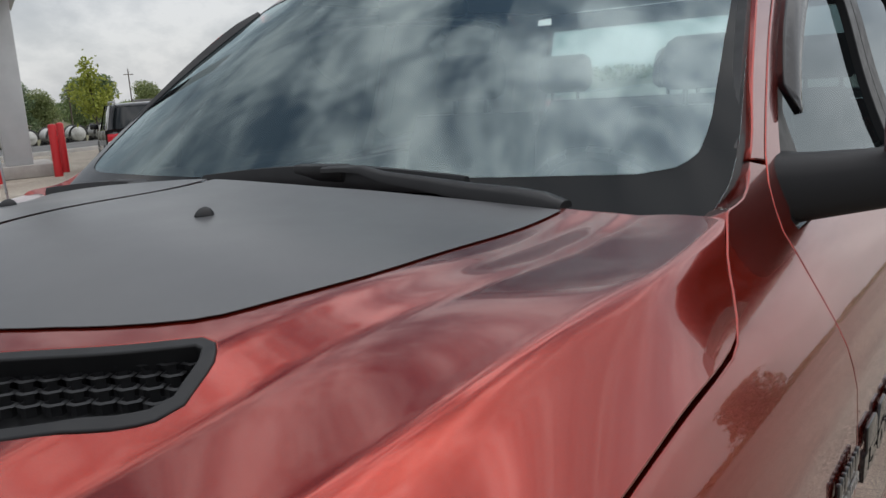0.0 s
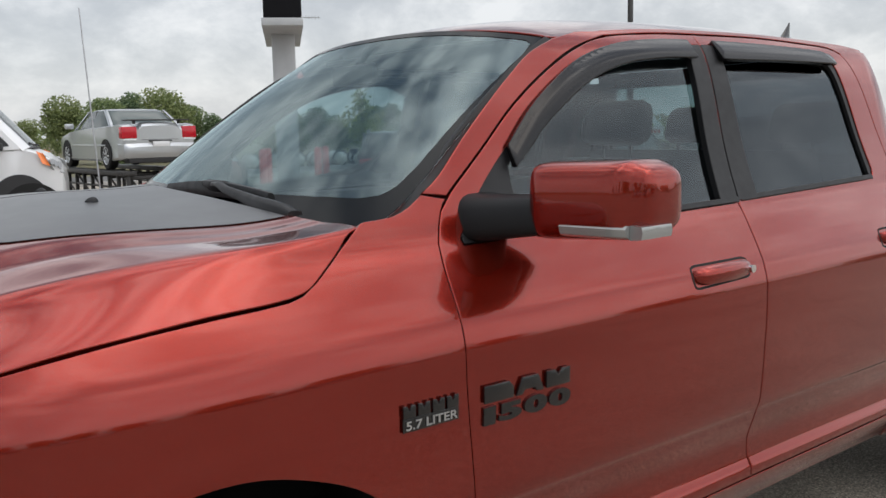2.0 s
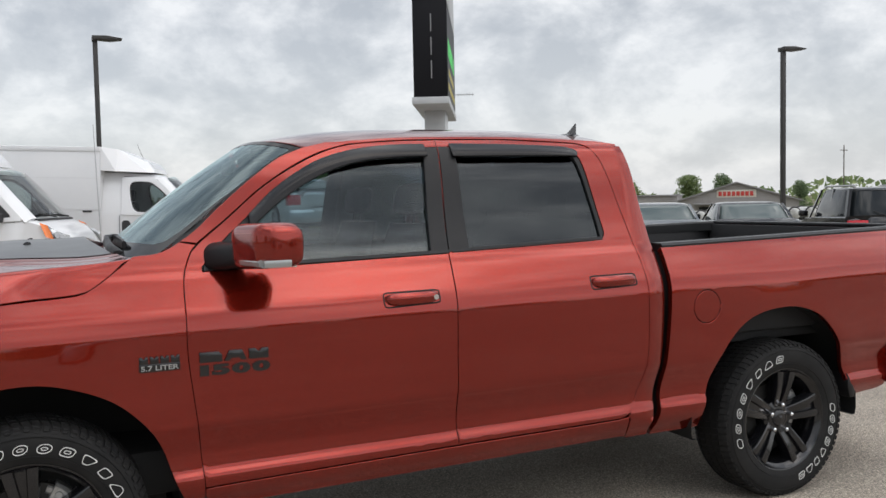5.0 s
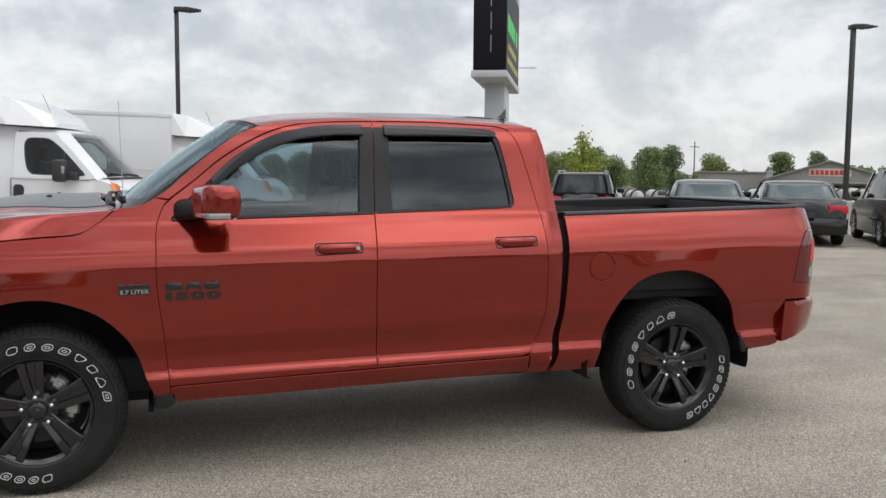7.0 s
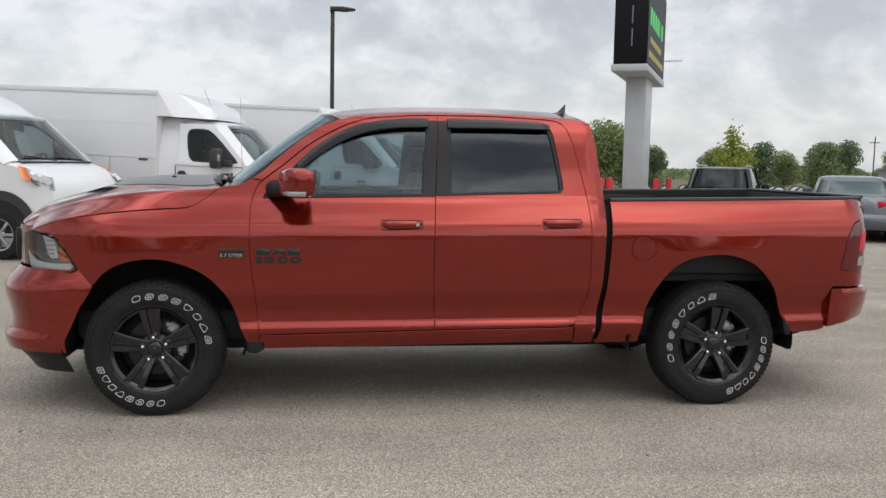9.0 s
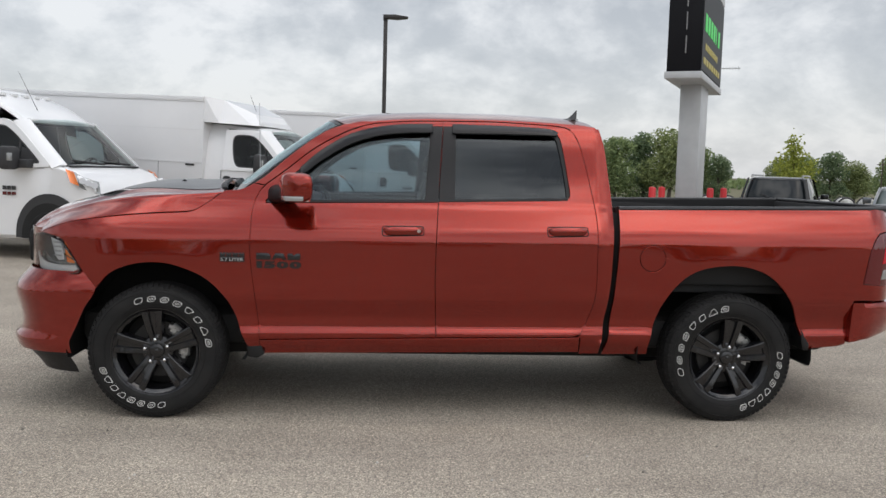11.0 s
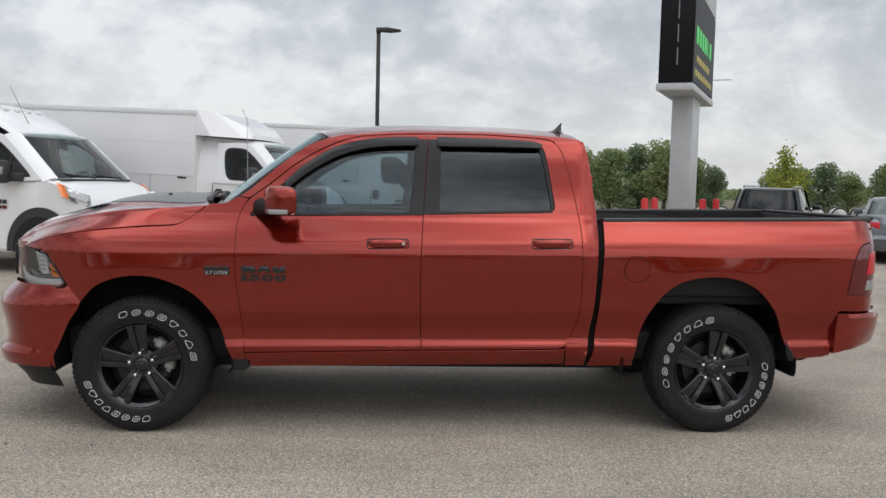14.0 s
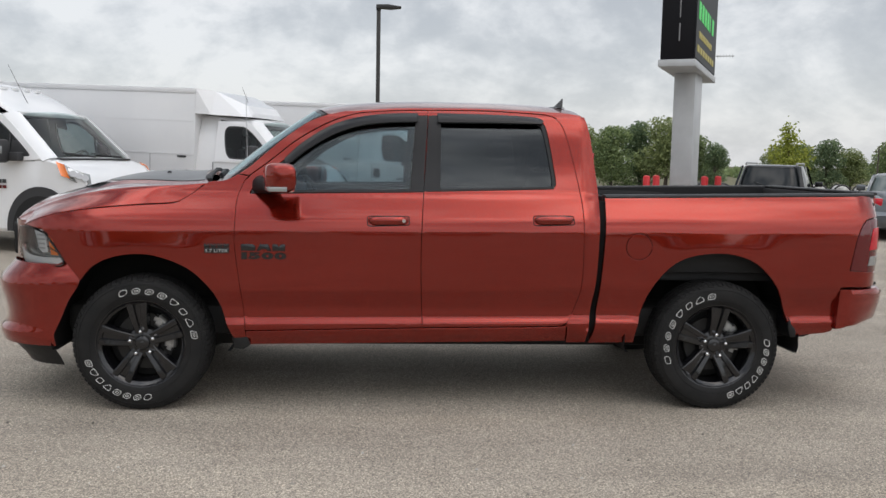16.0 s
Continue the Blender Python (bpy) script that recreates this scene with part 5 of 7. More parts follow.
def make_wheel(at, spokes=96, words=0):
    """Wheel about the y axis, outer face to -y; the angles of its spokes and of the marks on its tyre."""
    w = part("wheel", bm_lathe([(0.06, 0.03), (0.155, 0.03), (0.225, 0.045), (0.225, 0.06), (0.06, 0.06)], 40), DARK_VOID, truck, "black five-spoke alloy with white-lettered all-terrain tyre")
    prof = [(0.262, -0.100), (0.268, -0.116), (0.285, -0.126), (0.318, -0.131), (0.352, -0.130), (0.375, -0.125), (0.390, -0.115), (0.4005, -0.099), (0.405, -0.075), (0.4075, -0.03), (0.408, 0.0), (0.4075, 0.03), (0.405, 0.075), (0.401, 0.098), (0.391, 0.112), (0.375, 0.124), (0.33, 0.13), (0.285, 0.126), (0.262, 0.10)]
    ty = part("tyre", bm_lathe(prof, 96), RUBBER, w)
    # tread blocks
    b = bmesh.new()
    n = 78
    for k in range(n):
        for row, (y0, y1) in enumerate(((-0.120, -0.080), (-0.068, -0.030), (-0.018, 0.018), (0.030, 0.068), (0.080, 0.120))):
            a0 = 2 * math.pi * (k + 0.25 * row) / n
            a1 = a0 + 2 * math.pi / n * 0.72
            sk = 0.010 if row in (0, 4) else 0.02
            pts = []
            for r in (0.400, 0.4115):
                for a, yy in ((a0, y0), (a1, y0), (a1 + sk, y1), (a0 + sk, y1)):
                    rr = r - (0.016 if (abs(yy) > 0.1) else 0.0)
                    pts.append(b.verts.new((rr * math.cos(a), yy, rr * math.sin(a))))
            for q in ((4, 5, 6, 7), (0, 1, 5, 4), (1, 2, 6, 5), (2, 3, 7, 6), (3, 0, 4, 7)):
                b.faces.new([pts[i] for i in q])
    # low shoulder lugs on the outer wall
    for k in range(n):
        a0 = 2 * math.pi * (k + 0.1) / n
        a1 = a0 + 2 * math.pi / n * (0.50 if k % 2 else 0.62)
        ri = 0.384 if k % 2 else 0.377
        pts = [b.verts.new((r * math.cos(a), y, r * math.sin(a))) for r, a, y in ((ri, a0, -0.121), (ri, a1, -0.121), (0.399, a1, -0.106), (0.399, a0, -0.106), (ri + 0.003, a0, -0.1255), (ri + 0.003, a1, -0.1255), (0.4015, a1, -0.111), (0.4015, a0, -0.111))]
        for q in ((4, 5, 6, 7), (0, 1, 5, 4), (1, 2, 6, 5), (3, 0, 4, 7)):
            b.faces.new([pts[i] for i in q])
    bmesh.ops.recalc_face_normals(b, faces=b.faces[:])
    part("tread", b, RUBBER, ty, smooth=False)
    # fine raised rings on the wall
    part("wall_ring", bm_lathe([(0.2955, -0.128), (0.297, -0.1303), (0.2985, -0.128)], 72), RUBBER, ty)
    part("wall_ring", bm_lathe([(0.3645, -0.1275), (0.366, -0.1305), (0.3675, -0.1265)], 72), RUBBER, ty)
    # two raised white words, as plain outlined shapes
    for mid, count, pitch in ((59, 8, 0.240), (239, 8, 0.190)):
        for k in range(count):
            a = radians(mid + words) - (k - (count - 1) / 2) * pitch
            wide = (0.0255, 0.0245, 0.0250, 0.0245, 0.0205, 0.0215, 0.0235, 0.0240)[k] * (1.0 if count * pitch > 1.6 else 0.88)
            part("raised_block", wall_block(a, wide, (0.75, 0.95, 0.95, 0.62, 0.5, 0.5, 0.55, 0.5)[k], (0, 0, 0, 0, -0.45, 0.0, 0.55, 0.12)[k], k in (1, 2, 3, 7)), TYRE_WHITE, ty, smooth=False)
    # rim barrel and lip
    rim = part("rim", bm_lathe([(0.240, 0.08), (0.245, -0.05), (0.252, -0.085), (0.258, -0.098), (0.270, -0.104), (0.273, -0.112), (0.268, -0.118), (0.262, -0.116), (0.255, -0.104), (0.238, -0.092), (0.232, -0.06), (0.230, 0.08)], 72), RIM_BLACK, w)
    for k in range(5):
        b = bmesh.new()
        # two flat-topped ridges that part towards the rim, with a sunken web between them
        for sgn in (-1, 1):
            rings = []
            for t in np.linspace(0, 1, 11):
                r = 0.050 + 0.196 * t
                off = sgn * (0.0215 + 0.022 * t ** 1.15)
                wid = 0.0185 + 0.0045 * t
                yy = -0.060 - 0.036 * math.sin(math.pi * 0.56 * t) ** 1.1
                i, o = off - sgn * wid, off + sgn * wid
                rings.append([(r, yy + 0.050, i), (r, yy + 0.004, i), (r, yy - 0.006, i + sgn * 0.004), (r, yy - 0.010, off + sgn * wid * 0.45), (r, yy - 0.007, o - sgn * 0.005), (r, yy + 0.006, o), (r, yy + 0.050, o + sgn * 0.003)])
            b = bm_loft(rings, bm=b)
        rings = []
        for t in np.linspace(0, 1, 9):
            r = 0.045 + 0.196 * t
            o = 0.012 + 0.022 * t
            yy = -0.052 - 0.036 * math.sin(math.pi * 0.56 * t) ** 1.1
            rings.append([(r, yy + 0.03, -o), (r, yy + 0.001 + 0.006 * t, -o), (r, yy + 0.001 + 0.006 * t, o), (r, yy + 0.03, o)])
        b = bm_loft(rings, bm=b)
        part("spoke", turned(b, radians(spokes + 72 * k)), RIM_BLACK, rim, angle=30)
    hub = part("hub", bm_lathe([(0.094, 0.0), (0.096, -0.045), (0.090, -0.062), (0.060, -0.072), (0.046, -0.074), (0.043, -0.082), (0.036, -0.088), (0.020, -0.090), (0.0005, -0.0905)], 40), RIM_BLACK, rim)
    part("hub_emblem", bm_lathe([(0.0005, -0.0925), (0.013, -0.0915), (0.017, -0.0895), (0.018, -0.087)], 5), BADGE, hub)
    for k in range(5):
        a = radians(spokes + 72 * k)
        x, z = 0.0715 * math.cos(a), 0.0715 * math.sin(a)
        nut = bm_tube((x, -0.094, z), (x, -0.060, z), 0.0125, 0.0135, 6)
        bmesh.ops.create_uvsphere(nut, u_segments=12, v_segments=6, radius=0.0118, matrix=Matrix.Translation((x, -0.094, z)))
        part("lug_nut", nut, CHROME, rim)
    # brake parts behind the spokes
    b = bmesh.new()
    for a0, a1, r0, r1, y0 in ((-22, 68, 0.135, 0.172, -0.018), (-13, 8, 0.120, 0.186, -0.030), (40, 60, 0.120, 0.186, -0.030), (10, 38, 0.142, 0.200, -0.024)):
        rows = []
        for a in np.linspace(radians(a0), radians(a1), 9):
            c, s_ = math.cos(a), math.sin(a)
            rows.append([(r0 * c, 0.03, r0 * s_), (r0 * c, y0 + 0.006, r0 * s_), ((r0 + 0.010) * c, y0, (r0 + 0.010) * s_), ((r1 - 0.012) * c, y0, (r1 - 0.012) * s_), (r1 * c, y0 + 0.012, r1 * s_), (r1 * c, 0.03, r1 * s_)])
        b = bm_loft(rows, bm=b)
    for a in (-4, 50):
        c, s_ = math.cos(radians(a)), math.sin(radians(a))
        b = bm_tube((0.152 * c, -0.026, 0.152 * s_), (0.152 * c, -0.038, 0.152 * s_), 0.016, 0.012, 14, b)
    part("brake_caliper", b, CAST, w, "bare cast brake caliper", angle=30)
    part("brake_disc", bm_lathe([(0.10, -0.012), (0.172, -0.012), (0.175, 0.0), (0.172, 0.012), (0.10, 0.012)], 48), IRON, w)
    w.matrix_basis = at
    return w


make_wheel(pose(0.0, -0.868, 0.408))
make_wheel(pose(3.56, -0.862, 0.404), 84, 88)
make_wheel(pose(0.0, 0.868, 0.408, 0, 0, 180))
make_wheel(pose(3.56, 0.862, 0.404, 0, 0, 180))


# ---- badges ----
def on_door(b, x, z, proud=0.003):
    """Lays letters on the near body side."""
    for v in b.verts:
        X, Z = x + v.co.x, z + v.co.z
        v.co = Vector((X, -(side(X, Z) + proud) + v.co.y, Z))
    return b


near_door = [d for d in door_list if d.name.startswith("front") and d.data.vertices[0].co.y < 0][0]
near_fender = [o for o in truck.children if o.name.startswith("fender") and o.data.vertices[0].co.y < 0][0]
plaque = part("badge", on_door(bm_prism([(0.0, 0.0), (0.085, 0.0), (0.085, 0.026), (0.072, 0.040), (0.0, 0.040)], -0.006, 0.0, 0.0015), 0.601, 0.984), BADGE, near_door, "black block badge with model number")
for k, sh in enumerate(([(0.092, 0), (0.112, 0), (0.118, 0.010), (0.150, 0.010), (0.156, 0), (0.178, 0), (0.160, 0.040), (0.112, 0.040)], [(0.186, 0), (0.262, 0), (0.262, 0.040), (0.236, 0.040), (0.224, 0.026), (0.212, 0.040), (0.186, 0.040)])):
    part("badge_block", on_door(bm_prism(sh, -0.006, 0.0, 0.001), 0.601, 0.984), BADGE, plaque)
for ch, xx, ww in (("1", 0.602, 0.034), ("5", 0.646, 0.068), ("0", 0.722, 0.070), ("0", 0.799, 0.070)):
    part("digit", on_door(text_bm(ch, 0.058, 0.003, bold=0.0035, fit=(ww, 0.042)), xx, 0.932), BADGE, plaque)
plaque2 = part("badge", on_door(bm_prism([(0, 0.0), (0.146, 0.0), (0.146, 0.030), (0, 0.030)], -0.004, 0.0, 0.001), 0.385, 0.967), BADGE, near_fender, "black engine badge with silver lettering")
for k in range(4):
    part("badge_block", on_door(bm_prism([(0, 0), (0.031, 0), (0.031, 0.026), (0.021, 0.026), (0.0155, 0.014), (0.010, 0.026), (0, 0.026)], -0.006, 0.0, 0.001), 0.386 + k * 0.0375, 0.998), BADGE, plaque2)
part("lettering", on_door(text_bm("5.7 LITER", 0.030, 0.001, bold=0.0004, fit=(0.134, 0.0185)), 0.391, 0.9725, 0.0095), SILVER_TXT, plaque2)

# ---- cab inside ----
part("cab_floor", bm_box(0.5, -0.80, 0.62, 2.70, 0.80, 0.70), DASH, truck)
part("headliner", bm_box(1.15, -0.60, 1.83, 2.68, 0.60, 1.85, 0.008), LINER, truck)
for s in (-1, 1):
    part("door_card", bm_box(0.70, s * 0.80, 0.70, 2.66, s * 0.845, 1.335, 0.01), DASH, truck)
dash = [(0.38, 1.36), (0.60, 1.385), (0.80, 1.36), (0.90, 1.30), (0.92, 1.10), (0.85, 0.80), (0.40, 0.80)]
part("dashboard", bm_prism(dash, -0.80, 0.80, 0.03), DASH, truck)
b = bmesh.new()
ring_pts = [(0.19 * math.cos(a), 0.19 * math.sin(a)) for a in np.linspace(0, 2 * math.pi, 25)]
for p, q in zip(ring_pts, ring_pts[1:]):
    b = bm_tube((p[0], p[1], 0), (q[0], q[1], 0), 0.016, n=8, bm=b)
b = bm_tube((-0.18, 0, 0), (0.18, 0, 0), 0.02, n=8, bm=b)
b = bm_tube((0, -0.18, 0), (0, 0, 0), 0.02, n=8, bm=b)
b = bm_tube((0, 0, 0), (0, 0, -0.16), 0.03, n=8, bm=b)
b.transform(pose(1.02, -0.40, 1.24, 0, 65, 0) @ pose(0, 0, 0, 0, 0, 90))
part("steering_wheel", b, DASH, truck)


def seat(x, y, w, rear=False):
    """Seat with a stepped cushion, leaning back, side bolsters and headrests on posts."""
    b = bm_box(x - 0.02, y - w / 2, 0.80, x + 0.50, y + w / 2, 1.02, 0.05)
    rings = []
    for t in np.linspace(0, 1, 9):
        hw = w / 2 * (1 - 0.16 * t ** 2.5)
        d = 0.075 - 0.03 * t
        cx, cz = x + 0.46 + 0.155 * t, 0.95 + 0.52 * t
        ring = []
        for a in np.linspace(0, 2 * math.pi, 20, endpoint=False):
            c, s_ = math.cos(a), math.sin(a)
            ring.append((cx + d * math.copysign(abs(c) ** 0.8, c), y + hw * math.copysign(abs(s_) ** 0.45, s_), cz))
        rings.append(ring)
    b = bm_loft(rings, bm=b)
    st = part("seat", b, CLOTH, truck, angle=60)
    for yy in ((y,) if not rear else (y - w * 0.37, y, y + w * 0.37)):
        hx, hz = x + 0.60, (1.515 if not rear else 1.50)
        hw, hh = (0.135, 0.150) if not rear else (0.125, 0.155)
        rings = []
        for t in np.linspace(0, 1, 11):
            e = max(1 - abs(2 * t - 1) ** 4, 0.02) ** 0.5
            k = hw * (0.72 + 0.28 * e) * (1 - 0.10 * t)
            ring = []
            for a in np.linspace(0, 2 * math.pi, 18, endpoint=False):
                c, s_ = math.cos(a), math.sin(a)
                ring.append((hx + 0.03 * t + 0.055 * e * math.copysign(abs(c) ** 0.8, c), yy + k * math.copysign(abs(s_) ** 0.55, s_), hz + hh * t))
            rings.append(ring)
        h = bm_loft(rings)
        for dy in (-0.06, 0.06):
            h = bm_tube((x + 0.60, yy + dy, 1.44), (x + 0.61, yy + dy, hz + 0.02), 0.008, n=6, bm=h)
        part("headrest", h, CLOTH, st, angle=60)


seat(1.10, -0.40, 0.54)
seat(1.10, 0.40, 0.54)
seat(2.02, 0.0, 1.40, True)

# the cab glass lets daylight in
for ob in list(truck.children_recursive):
    if ob.name.startswith(("door_window", "windshield", "rear_window")):
        ob.visible_shadow = False

# ---- ground ----
LOT = (-90, -70, 70, 36)


def ground_z(x, y):
    d = math.hypot(max(LOT[0] - x, 0, x - LOT[2]), max(LOT[1] - y, 0, y - LOT[3]))
    return -0.06 - 4.4 * (1 - math.exp(-d / 60))


def build_ground():
    b = bmesh.new()
    axis = [-2600, -1400, -800, -500, -360, -270, -220, -180, -150, -125, -105, -95, -90, -80, -70, -50, -25, 0, 20, 36, 42, 50, 58, 64, 70, 78, 88, 100, 115, 130, 150, 175, 200, 240, 300, 380, 520, 800, 1400, 2600]
    V = [[b.verts.new((x, y, ground_z(x, y))) for y in axis] for x in axis]
    for i in range(len(axis) - 1):
        for j in range(len(axis) - 1):
            b.faces.new((V[i][j], V[i + 1][j], V[i + 1][j + 1], V[i][j + 1]))
    return tagged(part("ground", b, GRASS, None), "dry green and tan grassland falling away to the horizon", "ground", kind="structure")


build_ground()
b = bm_box(LOT[0], LOT[1], -0.3, LOT[2], 27.0, 0.0)
tagged(part("pavement", b, ASPHALT, None, smooth=False), "worn grey asphalt car park with pale stains", "pavement", kind="structure")
ROAD = base_mat("dark_road_asphalt", (0.10, 0.098, 0.095), 0.85)
vary(ROAD, (0.08, 0.078, 0.075), (0.13, 0.127, 0.12), 0.7, 8.0)
b = bm_box(LOT[0], 28.0, -0.3, LOT[2], 35.5, -0.03)
tagged(part("road", b, ROAD, None, smooth=False), "dark asphalt side road past the car park", "road", kind="structure")
b = bm_box(LOT[0], 27.0, -0.3, LOT[2], 27.2, 0.13, 0.02)
tagged(part("kerb", b, CONCRETE, None), "pale concrete kerb along the car park", "kerb", kind="structure")

# raised planting strip at the head of the parking bays
STRIP = pose(16.1, 15.3, 0, 0, 0, -32.7)
b = bmesh.new()
for x0, y0, x1, y1 in ((-2.0, 0.0, 2.2, 0.32), (-2.0, 5.7, 2.2, 6.0), (-2.0, 0.32, -1.72, 5.7), (1.92, 0.32, 2.2, 5.7)):
    b = bm_box(x0, y0, 0.0, x1, y1, 0.34, 0.025, b)
b.transform(STRIP)
tagged(part("planter_kerb", b, CONCRETE, None), "tall pale concrete kerb round a planting strip", "kerb", kind="structure")
b = bm_box(-1.72, 0.32, 0.0, 1.92, 5.7, 0.29, 0.0)
b.transform(STRIP)
tagged(part("verge", b, GRASS, None), "dry patchy grass inside the planting strip", "grass", kind="structure")

# ---- lamp posts and sign ----
def lamp_post(x, y, top, turn):
    t = thing("street_lamp", "tall dark bronze car park lamp on a concrete base", "street lamp", "car park lamps", pose(x, y, 0, 0, 0, turn))
    part("base", bm_lathe_z([(0.0, 0.0), (0.30, 0.0), (0.30, 0.72), (0.27, 0.76), (0.0, 0.76)], 24), CONCRETE, t, "round concrete pedestal")
    part("pole", bm_box(-0.065, -0.065, 0.76, 0.065, 0.065, top - 0.02, 0.012), LAMP_DARK, t)
    part("plate", bm_box(-0.14, -0.14, 0.76, 0.14, 0.14, 0.785, 0.005), LAMP_DARK, t)
    h = bm_prism([(-0.08, top - 0.10), (-0.08, top + 0.04), (0.30, top + 0.055), (0.72, top + 0.0), (0.72, top - 0.03), (0.40, top - 0.075), (0.10, top - 0.06)], -0.17, 0.17, 0.012)
    part("lamp_head", h, LAMP_DARK, t)
    return t


def bm_lathe_z(profile, n=24):
    b = bm_lathe(profile, n)
    b.transform(pose(0, 0, 0, 90, 0, 0))
    for v in b.verts:
        v.co.z = abs(v.co.z)
    bmesh.ops.recalc_face_normals(b, faces=b.faces[:])
    return b


lamp_post(1.337, 22.26, 6.36, 0)
lamp_post(21.11, 16.38, 6.12, -10)

# roadside display sign
SIGN_TURN = math.degrees(math.atan2(4.72, 2.40))
sign = thing("pylon_sign", "tall grey pylon sign with a black display cabinet", "sign", "", pose(10.60, 19.50, 0, 0, 0, SIGN_TURN))
SL, SW = 2.65, 0.50
part("plinth", bm_box(-1.1, -0.75, 0, 1.1, 0.75, 0.30, 0.03), CONCRETE, sign)
part("post", bm_box(-0.85, -0.30, 0.30, 0.85, 0.30, 4.20, 0.02), POLE_GREY, sign)
part("tray", bm_box(-SL, -SW, 4.17, SL, SW, 4.36, 0.02), POLE_GREY, sign)
part("cabinet", bm_box(-SL + 0.04, -SW + 0.05, 4.36, SL - 0.04, SW - 0.05, 6.95, 0.02), SIGN_BLACK, sign)
part("upper_cabinet", bm_box(-SL + 0.02, -SW + 0.03, 6.95, SL - 0.02, SW - 0.03, 9.2, 0.02), POLE_GREY, sign)
GREEN_LED = emit_mat("green_display", (0.02, 0.85, 0.10), 0.55)
YELLOW_LED = emit_mat("yellow_display", (0.75, 0.60, 0.03), 0.35)
screen = part("display", bm_box(-SL + 0.06, -SW + 0.03, 4.42, SL - 0.06, -SW + 0.05, 6.9), SIGN_BLACK, sign)
for k in range(6):
    x = -2.15 + k * 0.66
    part("display_bar", bm_box(x, -SW + 0.022, 5.50, x + (0.20 if k == 4 else 0.46), -SW + 0.03, 5.98, 0.006), GREEN_LED, screen)
for k in range(9):
    part("display_bar", bm_box(-1.9 + k * 0.36, -SW + 0.022, 5.02, -1.9 + k * 0.36 + 0.26, -SW + 0.03, 5.20, 0.004), YELLOW_LED, screen)
for k in range(7):
    part("display_bar", bm_box(-2.2 + k * 0.62, -SW + 0.022, 4.62, -2.2 + k * 0.62 + 0.46, -SW + 0.03, 4.80, 0.004), YELLOW_LED, screen)
for k in range(3):
    part("side_vent", bm_box(-SL + 0.03, -0.055, 4.85 + 0.62 * k, -SL + 0.043, -0.025, 5.32 + 0.62 * k), SEAM_GREY, sign)
b = bm_tube((2.0, -SW, 4.95), (2.0, -SW - 0.6, 4.95), 0.012, n=6)
for k in range(6):
    b = bm_tube((2.0, -SW - 0.1 - 0.09 * k, 4.90), (2.0, -SW - 0.1 - 0.09 * k, 5.0), 0.006, n=6, bm=b)
part("aerial", b, STEEL, sign)
bollards = []
first = thing("bollard", "red plastic sleeved safety bollard beside the sign", "bollard", "sign bollards", pose(8.70, 17.10, 0))
part("sleeve", bm_lathe_z([(0.0, 0.0), (0.095, 0.0), (0.095, 1.16), (0.08, 1.20), (0.0, 1.22)], 20), BOLLARD_RED, first)
for x, y in ((9.25, 17.97), (10.60, 17.82), (11.38, 18.8)):
    copy_thing(first, pose(x, y, 0))


# ---- vehicles ----
def road_wheel(parent, x, y, r, w, hub=SILVER_CAR, spokes=7):
    s = -1 if y < 0 else 1
    t = part("wheel", bm_lathe([(r * 0.62, -w / 2), (r * 0.72, -w / 2 - 0.008), (r * 0.93, -w / 2 + 0.006), (r, -w / 2 + 0.035), (r, w / 2 - 0.035), (r * 0.93, w / 2), (r * 0.62, w / 2)], 32), RUBBER, parent)
    rb = bm_lathe([(0.001, -w / 2 + 0.012), (r * 0.16, -w / 2 + 0.010), (r * 0.20, -w / 2 + 0.028), (r * 0.5, -w / 2 + 0.045), (r * 0.60, -w / 2 + 0.0), (r * 0.64, -w / 2 - 0.004), (r * 0.62, 0.0)], 28)
    for k in range(spokes):
        a = 2 * math.pi * k / spokes
        sp = bm_box(r * 0.12, -w / 2 - 0.004, -0.022, r * 0.61, -w / 2 + 0.035, 0.022, 0.006)
        sp.transform(Matrix.Rotation(a, 4, "Y"))
        rb = merged(rb, sp)
    part("hubcap", rb, hub, t)
    t.matrix_basis = pose(x, y, r, 0, 0, 0 if s < 0 else 180)
    return t


def body_rings(stations, n=9):
    """Rounded body sections: x, z low, z belt, z top, half width low, belt, top."""
    rings = []
    for x, z0, zb, zt, w0, wb, wt in stations:
        half = [(w0 * 0.96, z0), (w0, z0 + 0.05), (wb * 1.0, z0 + (zb - z0) * 0.5), (wb, zb - 0.02)]
        if zt > zb + 0.02:
            half += [(wb + (wt - wb) * 0.5 + 0.015, zb + (zt - zb) * 0.5), (wt, zt - 0.09), (wt - 0.05, zt - 0.03), (wt * 0.80, zt), (wt * 0.4, zt + 0.015)]
        else:
            half += [(wb - 0.02, zb), (wb - 0.06, zb + 0.01), (wb * 0.85, zt + 0.012), (wb * 0.6, zt + 0.018), (wb * 0.3, zt + 0.022)]
        ring = [(x, y, z) for y, z in half] + [(x, -y, z) for y, z in half[::-1]]
        rings.append(ring)
    return rings


